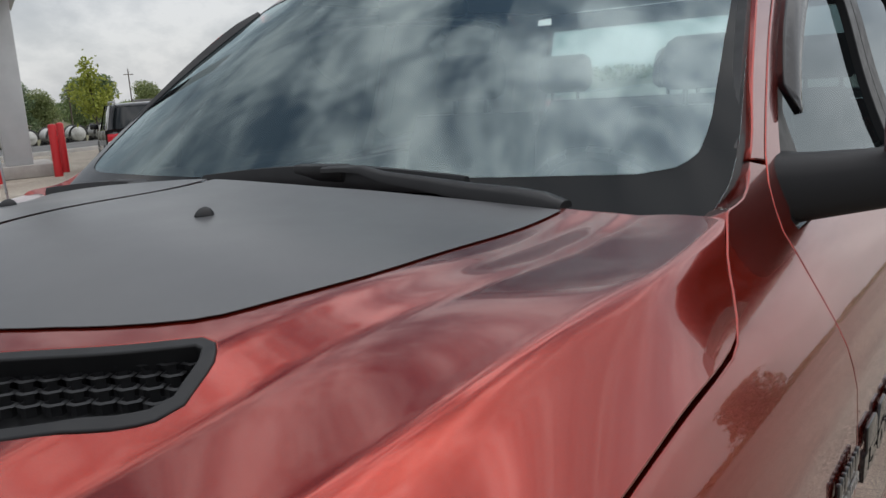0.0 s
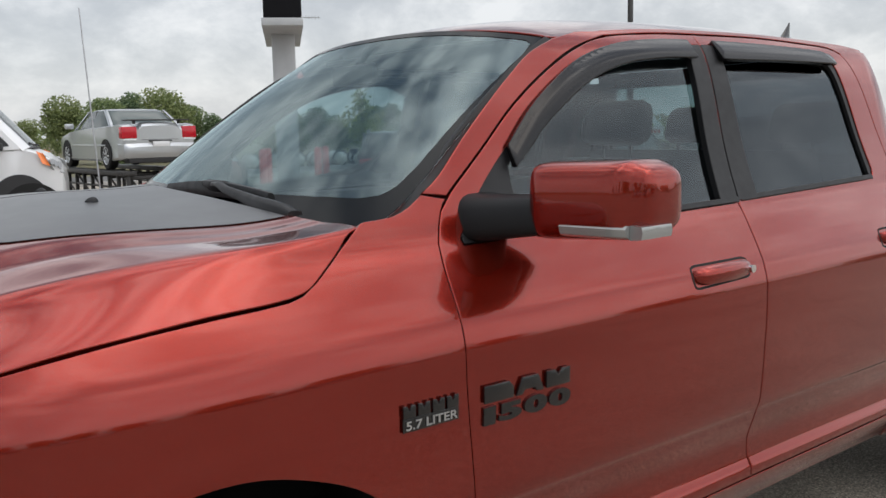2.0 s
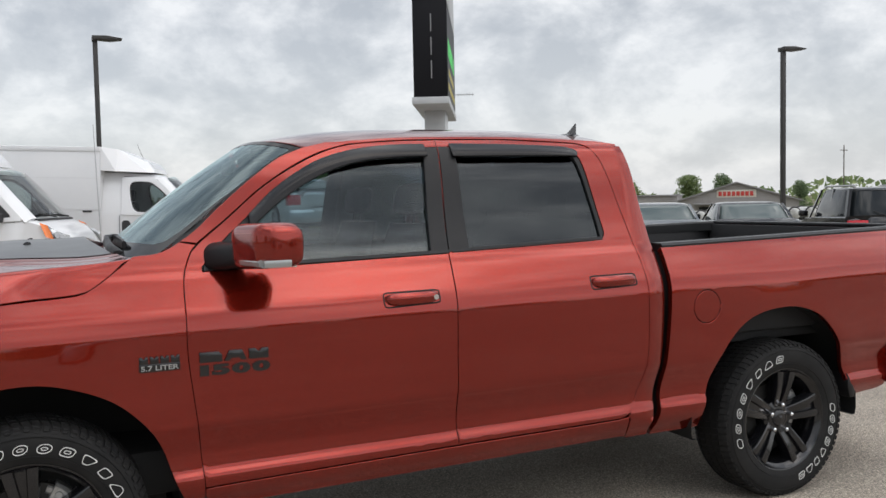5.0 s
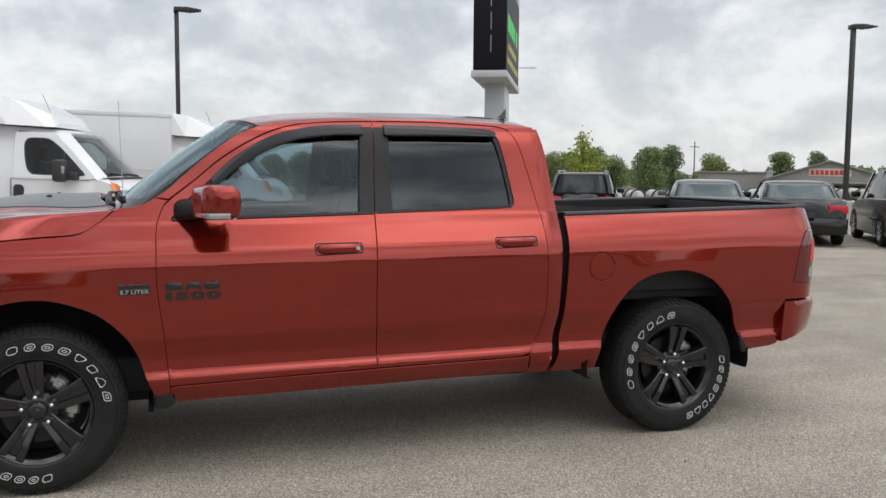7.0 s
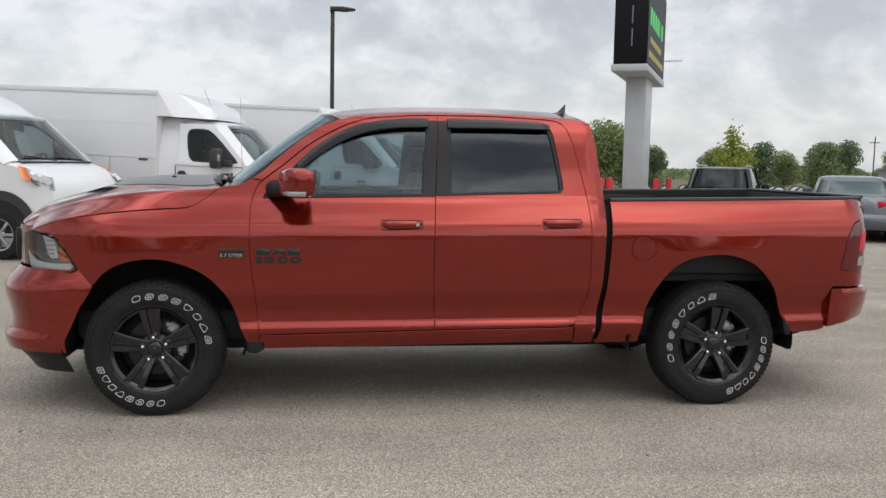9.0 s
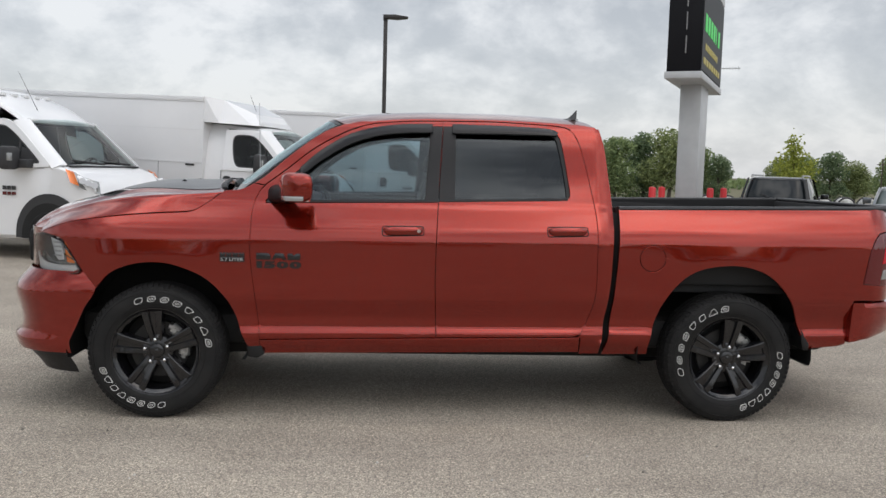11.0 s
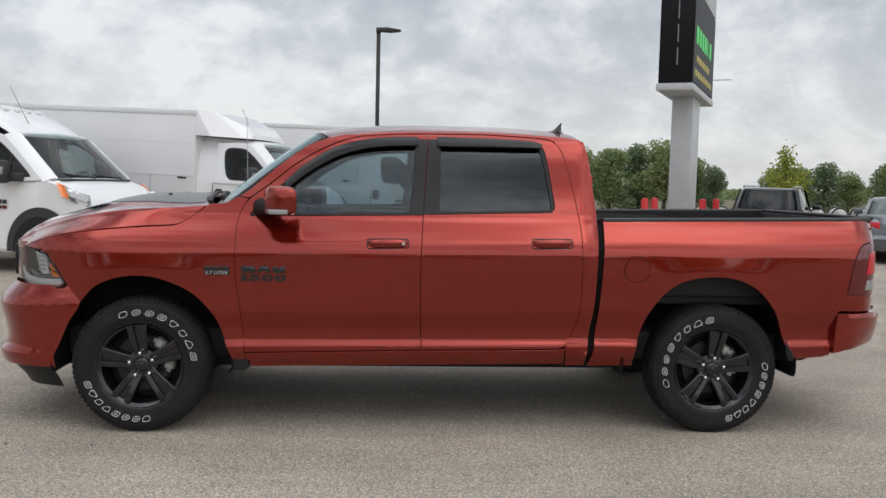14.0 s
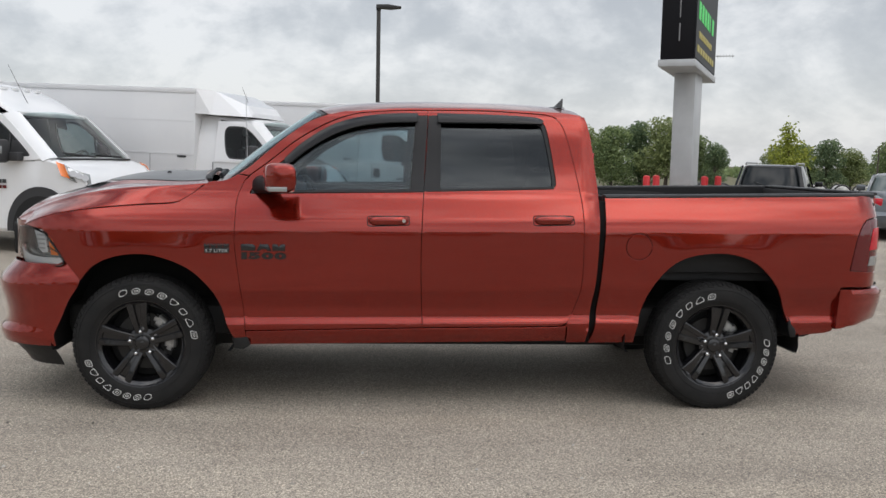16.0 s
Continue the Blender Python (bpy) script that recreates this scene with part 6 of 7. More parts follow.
def quad_patch(corners, bow, material, name, parent, n=6, label="", solid=True):
    """A gently bowed pane between four corners."""
    a, b_, c, d = [Vector(p) for p in corners]
    nrm = (b_ - a).cross(d - a).normalized()
    bm = bmesh.new()
    G = []
    for i in range(n + 1):
        row = []
        for j in range(n + 1):
            u, v = i / n, j / n
            p = (a.lerp(b_, u)).lerp(d.lerp(c, u), v) + nrm * bow * (1 - (2 * u - 1) ** 2)
            row.append(bm.verts.new(p))
        G.append(row)
    for i in range(n):
        for j in range(n):
            bm.faces.new((G[i][j], G[i + 1][j], G[i + 1][j + 1], G[i][j + 1]))
    if not solid:
        # glass: one refracting sheet, its thickness hidden in the seal
        return part(name, bm, material, parent, label)
    r = bmesh.ops.extrude_face_region(bm, geom=bm.faces[:])
    bmesh.ops.translate(bm, vec=-nrm * 0.012, verts=[g for g in r["geom"] if isinstance(g, bmesh.types.BMVert)])
    bmesh.ops.recalc_face_normals(bm, faces=bm.faces[:])
    return part(name, bm, material, parent, label)


def side_patch(pts, y_of, material, name, parent, s, depth=0.02, bevel=0.0, label=""):
    b = bmesh.new()
    lo = [b.verts.new((x, s * y_of(z), z)) for x, z in pts]
    b.faces.new(lo)
    r = bmesh.ops.extrude_face_region(b, geom=b.faces[:])
    bmesh.ops.translate(b, vec=(0, -s * depth, 0), verts=[g for g in r["geom"] if isinstance(g, bmesh.types.BMVert)])
    bmesh.ops.recalc_face_normals(b, faces=b.faces[:])
    return part(name, b, material, parent, label, smooth=False)


VAN_WIND = glass_mat("van_windscreen", (0.74, 0.84, 0.82), ior=1.4)
VAN_SIDE = glass_mat("van_side_glass", (0.36, 0.42, 0.42), ior=1.4)
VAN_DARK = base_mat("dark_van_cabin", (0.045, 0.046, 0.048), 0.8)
VAN_WINDOW = [(1.62, 1.47), (1.45, 1.46), (0.72, 1.46), (0.62, 1.475), (0.555, 1.53), (0.51, 1.66), (0.48, 1.86), (0.485, 1.98), (0.53, 2.04), (0.62, 2.06), (0.86, 2.055), (0.98, 2.02), (1.20, 1.87), (1.55, 1.57), (1.62, 1.50)]


def van_cab(t, high):
    st = [(2.58, 0.42, 0.88, 0.88, 0.62, 0.72, 0.6), (2.54, 0.34, 1.05, 1.05, 0.82, 0.86, 0.7), (2.42, 0.32, 1.20, 1.20, 0.95, 0.95, 0.8), (2.20, 0.32, 1.34, 1.34, 1.0, 1.0, 0.85), (1.98, 0.32, 1.41, 1.42, 1.01, 1.01, 0.9), (1.90, 0.32, 1.42, 1.46, 1.01, 1.01, 0.90)]
    st += [(x, 0.32, 1.42, 1.46 + (1.90 - x) * 0.96, 1.02, 1.02, 0.90 - 0.14 * (1.90 - x)) for x in (1.72, 1.55, 1.38, 1.22)]
    st += [(1.05, 0.32, 1.42, 2.18 if not high else 2.23, 1.02, 1.02, 0.79), (0.72, 0.32, 1.42, 2.22 if not high else 2.42, 1.02, 1.02, 0.80), (0.35, 0.32, 1.42, 2.25 if not high else 2.56, 1.02, 1.02, 0.82)]
    if high:
        st += [(0.0, 0.32, 1.42, 2.64, 1.02, 1.02, 0.84), (-0.6, 0.32, 1.42, 2.68, 1.02, 1.02, 0.85), (-3.3, 0.36, 1.42, 2.68, 1.02, 1.02, 0.85), (-3.42, 0.40, 1.42, 2.58, 0.98, 0.98, 0.80)]
    else:
        st += [(-0.02, 0.32, 1.42, 2.26, 1.02, 1.02, 0.82)]
    b = bm_loft(body_rings(st))
    # openings for the screen and the door windows
    gone = []
    for f in b.faces:
        c = f.calc_center_median()
        up = abs(c.z - (1.46 + (1.90 - c.x) * 0.96)) < 0.07
        if 1.22 < c.x < 1.90 and up and abs(c.y) < 0.84:
            gone.append(f)
        elif 0.36 < c.x < 1.55 and abs(c.y) > 0.83 and 1.42 < c.z < 2.14 and abs(f.normal.y) > 0.75:
            gone.append(f)
    bmesh.ops.delete(b, geom=gone, context="FACES")
    part("body", b, WHITE_VAN, t, angle=28)
    screen_ = quad_patch([(1.95, -0.87, 1.45), (1.95, 0.87, 1.45), (1.22, 0.77, 2.11), (1.22, -0.77, 2.11)], 0.09, VAN_WIND, "windshield", t, solid=False)
    screen_.visible_shadow = False
    part("screen_header", bm_box(1.14, -0.74, 2.09, 1.24, 0.74, 2.16, 0.02), WHITE_VAN, t)
    part("cowl_panel", bm_box(1.88, -0.84, 1.425, 2.04, 0.84, 1.452, 0.01), GREY_PLASTIC, t)
    for y in (-0.35, 0.30):
        part("wiper", bm_tube((2.03, y + 0.3, 1.475), (1.95, y - 0.35, 1.53), 0.014, n=6), GREY_PLASTIC, t)
    # cabin seen through the glass
    part("dashboard", bm_prism([(1.90, 1.40), (1.55, 1.44), (1.40, 1.40), (1.34, 1.15), (1.50, 0.80), (1.90, 0.80)], -0.95, 0.95, 0.03), VAN_DARK, t)
    part("bulkhead", bm_box(0.0, -0.78, 0.5, 0.04, 0.78, 2.12), VAN_DARK, t)
    part("headliner", bm_box(0.04, -0.74, 2.10, 1.14, 0.74, 2.14, 0.01), VAN_DARK, t)
    for y in (-0.50, 0.48):
        sb = bm_box(0.30, y - 0.25, 0.80, 0.85, y + 0.25, 1.05, 0.05)
        sb = bm_box(0.16, y - 0.25, 1.0, 0.34, y + 0.25, 1.66, 0.06, sb)
        sb = bm_box(0.18, y - 0.14, 1.68, 0.30, y + 0.14, 1.90, 0.05, sb)
        part("seat", sb, VAN_DARK, t)
    wh = bmesh.new()
    for q in range(20):
        a0, a1 = q * math.pi / 10, (q + 1) * math.pi / 10
        wh = bm_tube((0.20 * math.cos(a0), 0.20 * math.sin(a0), 0), (0.20 * math.cos(a1), 0.20 * math.sin(a1), 0), 0.017, n=6, bm=wh)
    wh = bm_tube((-0.19, 0, 0), (0.19, 0, 0), 0.022, n=6, bm=wh)
    wh.transform(pose(1.28, 0.46, 1.42, 0, -50, 0))
    part("steering_wheel", wh, GREY_PLASTIC, t)
    part("bumper", bm_loft(body_rings([(2.60, 0.34, 0.52, 0.52, 0.70, 0.72, 0.6), (2.575, 0.28, 0.62, 0.62, 0.90, 0.9, 0.8), (2.30, 0.28, 0.66, 0.66, 1.015, 1.02, 0.9), (2.02, 0.30, 0.66, 0.66, 1.02, 1.025, 0.95)])), GREY_PLASTIC, t, "black plastic bumper")
    part("grille", bm_box(2.44, -0.45, 0.70, 2.575, 0.45, 0.86, 0.03), GREY_PLASTIC, t)
    yo = lambda z: 1.028 if z < 1.42 else 1.028 - (z - 1.42) * 0.17
    pane = outline([VAN_WINDOW], 0.03)
    for s in (-1, 1):
        frame_line = outline([[(1.80, 1.43), (1.30, 1.405), (0.34, 1.405)], [(0.34, 2.13), (0.86, 2.135), (1.03, 2.10), (1.24, 1.96), (1.58, 1.66), (1.78, 1.48)]], 0.04)
        door = panel("door_frame", frame_line, lambda x, z, s=s: (x, s * (yo(z) + 0.010), z), WHITE_VAN, t, (0, s, 0), holes=[pane], step=0.12, gap=0.0, thick=0.03, edge=0.008)
        # windscreen pillar between the screen and the door
        rows = []
        for u in np.linspace(0, 1, 9):
            p, q = Vector((1.97 - 0.75 * u, s * (0.855 - 0.10 * u), 1.45 + 0.68 * u)), Vector((1.86 - 0.80 * u, s * (yo(1.42 + 0.70 * u) + 0.008), 1.40 + 0.71 * u))
            mid = (p + q) / 2 + Vector((0.035, s * 0.03, 0.03))
            rows.append([p - Vector((0.05, 0, 0.03)), p + Vector((0.01, 0, 0.012)), mid, q + Vector((0, 0.003 * s, 0)), q - Vector((0.03, s * 0.04, 0.02))])
        part("screen_pillar", bm_loft(rows), WHITE_VAN, t, angle=50)
        panel("side_window", pane, lambda x, z, s=s: (x, s * (yo(z) + 0.002), z), VAN_SIDE, door, (0, s, 0), step=0.2, gap=-0.004, thick=0.005, edge=0.001).visible_shadow = False
        panel("window_seal", pane, lambda x, z, s=s: (x, s * (yo(z) + 0.006), z), GREY_PLASTIC, door, (0, s, 0), holes=[shrink(pane, 0.028)], step=0.2, gap=0.001, thick=0.02)
        side_patch([(1.60, 1.475), (1.26, 1.47), (1.28, 1.72), (1.40, 1.68), (1.57, 1.53)], lambda z: yo(z) + 0.012, GREY_PLASTIC, "mirror_sail", t, s, 0.02)
        side_patch([(1.22, 1.46), (1.25, 1.46), (1.25, 1.82), (1.22, 1.84)], lambda z: yo(z) + 0.010, GREY_PLASTIC, "window_bar", t, s, 0.02)
        side_patch([(1.70, 1.40), (0.32, 1.40), (0.32, 1.408), (1.70, 1.408)], lambda z: 1.031, SEAM_GREY, "door_seam", t, s, 0.02)
        side_patch([(0.30, 0.55), (0.312, 0.55), (0.312, 1.40), (0.30, 1.40)], lambda z: yo(z) + 0.012, SEAM_GREY, "door_seam", t, s, 0.04)
        side_patch([tuple(p) for p in outline([[(0.36, 1.10), (0.46, 1.09), (0.50, 1.13)], [(0.51, 1.24), (0.47, 1.30), (0.38, 1.30)], [(0.35, 1.26), (0.35, 1.13)]], 0.03)], lambda z: 1.045, GREY_PLASTIC, "door_handle", t, s, 0.04)
        m = bm_box(1.14, s * 1.10, 1.37, 1.36, s * 1.36, 1.72, 0.06)
        m = bm_box(1.22, s * 0.98, 1.40, 1.52, s * 1.16, 1.53, 0.03, m)
        part("door_mirror", m, GREY_PLASTIC, t)
        part("mirror_signal", bm_box(1.33, s * 1.29, 1.50, 1.372, s * 1.365, 1.62, 0.01), BLINK, t)
        hl = [Vector((x + 0.03, s * (y + 0.03), z + 0.012)) for x, y, z in ((2.29, 1.000, 1.13), (2.545, 0.83, 1.02), (2.46, 0.76, 1.20), (2.17, 0.960, 1.345))]
        lamp = quad_patch(hl if s > 0 else [hl[1], hl[0], hl[3], hl[2]], 0.035, BLINK, "headlight", t)
        for k in range(3):
            u = 0.25 + 0.25 * k
            p = (hl[0].lerp(hl[1], u) + hl[3].lerp(hl[2], u)) / 2
            part("lamp_bowl", bm_tube(p + Vector((0.0, 0, 0.0)), p + Vector((0.045, s * 0.05, 0.01)), 0.045, 0.05, 12), STEEL, lamp)
        am = [Vector((x + 0.025, s * (y + 0.03), z + 0.015)) for x, y, z in ((2.17, 1.018, 1.18), (2.31, 1.008, 1.14), (2.185, 0.972, 1.345), (2.06, 0.990, 1.385))]
        quad_patch(am if s > 0 else [am[1], am[0], am[3], am[2]], 0.02, AMBER, "turn_signal", t)
        arch = [(1.78 + 0.60 * math.cos(a), 0.40 + 0.62 * math.sin(a)) for a in np.linspace(-0.1, math.pi + 0.1, 23)]
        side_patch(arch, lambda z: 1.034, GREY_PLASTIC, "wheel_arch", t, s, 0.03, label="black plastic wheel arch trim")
        # no opening is cut: a flat dark disc paints the shade behind the wheel
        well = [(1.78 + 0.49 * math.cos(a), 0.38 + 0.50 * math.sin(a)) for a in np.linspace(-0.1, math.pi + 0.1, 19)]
        side_patch(well, lambda z: 1.038, DARK_VOID, "wheel_well_shade", t, s, 0.02)
        road_wheel(t, 1.78, s * 0.955, 0.375, 0.22, STEEL)
        for k in range(3):
            part("badge_bar", bm_box(0.95 + 0.085 * k, s * 1.034, 1.06, 1.02 + 0.085 * k, s * 1.04, 1.12), GREY_PLASTIC, t)
            part("badge_bar", bm_box(0.95 + 0.085 * k, s * 1.034, 0.98, 1.02 + 0.085 * k, s * 1.04, 1.03), REDLENS, t)
    a = bm_tube((0.95 if high else 0.75, -0.25, 2.24 if not high else 2.28), (0.62 if high else 0.50, -0.30, 2.80 if not high else 2.92), 0.006, 0.003, 6)
    part("aerial", a, GREY_PLASTIC, t)


def shorten_nose(t, k):
    """The chassis cab has a shorter nose: everything ahead of the door's rear edge moves back."""
    for ob in t.children_recursive:
        if ob.name.startswith(("wheel", "hubcap")) and not ob.name.startswith("wheel_arch"):
            if ob.location.x > 0.6:
                ob.location.x = 0.6 + (ob.location.x - 0.6) * k
            continue
        for v in ob.data.vertices:
            if v.co.x > 0.6:
                v.co.x = 0.6 + (v.co.x - 0.6) * k


def cargo_van(at):
    t = thing("cargo_van", "white high-roof cargo van with black plastic trim", "van", "parked white vans", at)
    van_cab(t, True)
    for s in (-1, 1):
        arch = [(-2.45 + 0.44 * math.cos(a), 0.36 + 0.44 * math.sin(a)) for a in np.linspace(-0.1, math.pi + 0.1, 13)]
        side_patch(arch, lambda z: 1.034, GREY_PLASTIC, "wheel_arch", t, s, 0.03)
        road_wheel(t, -2.45, s * 0.935, 0.355, 0.22, STEEL)
    for k in range(5):
        part("marker_lamp", bm_box(0.42, -0.5 + 0.25 * k - 0.05, 2.52, 0.52, -0.5 + 0.25 * k + 0.05, 2.575, 0.01), WHITE_VAN, t)
    return t


def box_van(at):
    t = thing("service_van", "white service body van with a wedge roof cap", "van", "parked white vans", at)
    van_cab(t, False)
    shorten_nose(t, 0.84)
    part("box", bm_box(-4.3, -1.10, 0.52, -0.02, 1.10, 2.66, 0.02), BOX_WHITE, t)
    part("roof_rim", bm_box(-4.32, -1.115, 2.60, -0.02, 1.115, 2.70, 0.015), BOX_WHITE, t)
    cap = [[(-0.02, -1.10, 2.25), (-0.02, 1.10, 2.25), (-0.02, 1.08, 2.70), (-0.02, -1.08, 2.70)], [(0.25, -1.05, 2.24), (0.25, 1.05, 2.24), (0.25, 0.85, 2.67), (0.25, -0.85, 2.67)], [(0.80, -0.86, 2.23), (0.80, 0.86, 2.23), (0.78, 0.66, 2.44), (0.78, -0.66, 2.44)], [(0.92, -0.78, 2.23), (0.92, 0.78, 2.23), (0.90, 0.62, 2.31), (0.90, -0.62, 2.31)]]
    part("roof_cap", bm_loft(cap), WHITE_VAN, t, smooth=False)
    for s in (-1, 1):
        part("body_seam", bm_box(-4.3, s * 1.10, 1.50, -0.02, s * 1.108, 1.53), BOX_WHITE, t)
        part("body_seam", bm_box(-4.3, s * 1.10, 2.10, -0.02, s * 1.103, 2.106), BOX_WHITE, t)
        for k in range(3):
            part("locker_seam", bm_box(-0.9 - 1.1 * k, s * 1.10, 0.6, -0.893 - 1.1 * k, s * 1.103, 1.5), GREY_PLASTIC, t)
        part("latch", bm_box(-0.35, s * 1.10, 1.455, -0.18, s * 1.115, 1.49, 0.005), GREY_PLASTIC, t)
        road_wheel(t, -2.6, s * 0.95, 0.355, 0.22, STEEL)
    for k in range(5):
        part("marker_lamp", bm_box(0.74, -0.5 + 0.25 * k - 0.04, 2.225, 0.82, -0.5 + 0.25 * k + 0.04, 2.255, 0.01), WHITE_VAN, t)
    return t


VAN_YAW, BOX_YAW, VAN_DIP = -20, -16, 1.6
cargo_van(pose(-4.98, 8.78, 0.0, 0, 0, VAN_YAW))
box_van(pose(-1.62, 10.83, 0.03, 0, VAN_DIP, BOX_YAW))
box_van(pose(1.20, 14.5, 0.03, 0, VAN_DIP, BOX_YAW))


def passenger_car(label, at, L, W, H, paint, hood=0.98, deck=1.05, belt=0.98, glass_x=(0.28, 0.42, 0.78, 0.95), wagon=False, rails=False, lamp=REDLIT, glass=CAR_GLASS, spoiler=False, group="parked cars"):
    """Car with its rear at -L/2; glass_x: screen base, screen top, rear top, rear base as shares of L from the nose."""
    t = thing("car", label, "car", group, at)
    X = lambda f: L / 2 - f * L
    w = W / 2
    st = [(X(0.0), 0.35, 0.55, 0.55, w * 0.70, w * 0.72, 0.5), (X(0.015), 0.25, 0.66, 0.66, w * 0.86, w * 0.86, 0.5), (X(0.05), 0.22, 0.74, 0.76, w * 0.95, w * 0.95, 0.5), (X(0.12), 0.21, 0.84, 0.87, w * 0.985, w * 0.985, 0.5), (X(glass_x[0]), 0.20, belt - 0.05, hood, w, w, 0.5), (X(0.5), 0.20, belt, belt, w, w, 0.5), (X(0.75), 0.20, belt + 0.02, belt + 0.02, w, w, 0.5), (X(glass_x[3]), 0.22, min(deck, belt + 0.04), deck, w * 0.985, w * 0.98, 0.5), (X(0.965), 0.26, deck - 0.06, deck - 0.02, w * 0.94, w * 0.93, 0.5), (X(0.99), 0.32, deck - 0.16, deck - 0.12, w * 0.88, w * 0.88, 0.5), (X(1.0), 0.40, deck - 0.28, deck - 0.25, w * 0.78, w * 0.80, 0.5)]
    if spoiler:
        # tall square stern
        st[-3:] = [(X(0.965), 0.26, deck - 0.03, deck, w * 0.97, w * 0.95, 0.5), (X(0.988), 0.32, deck - 0.06, deck - 0.02, w * 0.94, w * 0.92, 0.5), (X(1.0), 0.40, deck - 0.14, deck - 0.09, w * 0.88, w * 0.86, 0.5)]
    part("body", bm_loft(body_rings(st)), paint, t, angle=35)
    gx = [X(f) for f in glass_x]
    zb = belt - 0.03

    def ringz(xa, xb, ww, z, n=32, p=0.42):
        cx, hx = (xa + xb) / 2, (xa - xb) / 2
        ring = []
        for k in range(n):
            c, s_ = math.cos(2 * math.pi * (k + 0.5) / n), math.sin(2 * math.pi * (k + 0.5) / n)
            ring.append((cx + hx * math.copysign(abs(c) ** p, c), ww * math.copysign(abs(s_) ** p, s_), z))
        return ring
    lev = []
    for k in range(7):
        f = k / 6
        e = f ** 1.15
        lev.append(ringz(gx[0] + (gx[1] - gx[0]) * e, gx[3] + (gx[2] - gx[3]) * e, w * (0.93 - 0.165 * f ** 1.4), zb + (H - 0.05 - zb) * f))
    part("window_band", bm_loft(lev), glass, t, "dark glasshouse windows", angle=50)
    rf = [ringz(gx[1] + 0.03, gx[2] - 0.03, w * 0.775, H - 0.075), ringz(gx[1] - 0.03, gx[2] + 0.03, w * 0.745, H - 0.045), ringz(gx[1] - 0.14, gx[2] + 0.16, w * 0.67, H - 0.018), ringz(gx[1] - 0.34, gx[2] + 0.42, w * 0.50, H - 0.004), ringz(gx[1] - 0.5, gx[2] + 0.6, w * 0.25, H)]
    part("roof", bm_loft(rf), paint, t, angle=60)
    for s in (-1, 1):
        for xa, xb in ((gx[0], gx[1]), (gx[3], gx[2])):
            sgn = -1 if xa == gx[0] else 1
            part("pillar", bm_loft([[(xa + sgn * 0.10, s * w * 0.93, zb), (xa + sgn * 0.22, s * w * 0.945, zb), (xa + sgn * 0.22, s * w * 0.90, zb), (xa + sgn * 0.10, s * w * 0.86, zb)], [(xb + sgn * 0.06, s * w * 0.775, H - 0.04), (xb + sgn * 0.18, s * w * 0.785, H - 0.04), (xb + sgn * 0.18, s * w * 0.74, H - 0.04), (xb + sgn * 0.06, s * w * 0.72, H - 0.04)]]), paint, t)
        xm = (gx[1] + gx[2]) / 2 + 0.05
        part("pillar", bm_loft([[(xm - 0.04, s * w * 0.94, zb), (xm + 0.04, s * w * 0.94, zb), (xm + 0.04, s * w * 0.90, zb), (xm - 0.04, s * w * 0.90, zb)], [(xm - 0.04, s * w * 0.782, H - 0.04), (xm + 0.04, s * w * 0.782, H - 0.04), (xm + 0.04, s * w * 0.74, H - 0.04), (xm - 0.04, s * w * 0.74, H - 0.04)]]), BLACK_GLOSS if not wagon else paint, t)
        # tail lamps wrapped round the corner
        zl = deck - (0.30 if not wagon else 0.25)
        tail = bm_box(X(0.992) - 0.02, s * w * 0.52, zl - 0.01, X(0.955), s * w * 0.945, zl + 0.17, 0.025)
        if spoiler:
            tail = bm_box(X(1.0) - 0.012, s * w * 0.57, deck - 0.37, X(0.955), s * w * 0.955, deck - 0.09, 0.03)
            part("reverse_light", bm_box(X(1.0) - 0.014, s * w * 0.60, deck - 0.41, X(0.96), s * w * 0.93, deck - 0.375, 0.01), LAMP_TUBE, t)
        part("tail_light", tail, lamp, t)
        part("door_mirror", bm_box(gx[0] - 0.20, s * w * 0.96, belt, gx[0] - 0.05, s * (w + 0.17), belt + 0.14, 0.03), paint, t)
        part("door_trim", bm_box(X(0.80), s * (w - 0.01), 0.56, X(0.28), s * (w + 0.012), 0.60, 0.005), paint, t)
        for f in (0.185, 0.795):
            road_wheel(t, X(f), s * (w - 0.10), 0.335 if not wagon else 0.36, 0.21)
            # the arch is only a dark sheet on the flank, painted as shade round the tyre
            arch = [(X(f) + 0.40 * math.cos(a), 0.33 + 0.40 * math.sin(a)) for a in np.linspace(-0.15, math.pi + 0.15, 15)]
            side_patch(arch, lambda z: w + 0.004, DARK_VOID, "wheel_arch", t, s, 0.03)
        if rails:
            part("roof_rail", bm_tube((gx[1] - 0.1, s * w * 0.66, H + 0.030), (gx[2] + 0.1, s * w * 0.66, H + 0.030), 0.022, n=8), STEEL, t)
            for q in (gx[1] - 0.1, gx[2] + 0.1):
                part("rail_foot", bm_box(q - 0.05, s * w * 0.66 - 0.02, H - 0.03, q + 0.05, s * w * 0.66 + 0.02, H + 0.03, 0.008), STEEL, t)
    part("rear_bumper", bm_loft(body_rings([(X(1.012), 0.36, 0.52, 0.52, w * 0.80, w * 0.82, 0.5), (X(1.0), 0.28, 0.60, 0.60, w * 0.92, w * 0.92, 0.5), (X(0.955), 0.24, 0.62, 0.62, w * 0.985, w * 0.985, 0.5)])), paint, t)
    part("number_plate", bm_box(X(1.0) - 0.065, -0.20, 0.54 if spoiler else 0.64, X(1.0) - 0.035, 0.20, 0.66 if spoiler else 0.75, 0.005), WHITE_VAN if spoiler else GREY_PLASTIC, t)
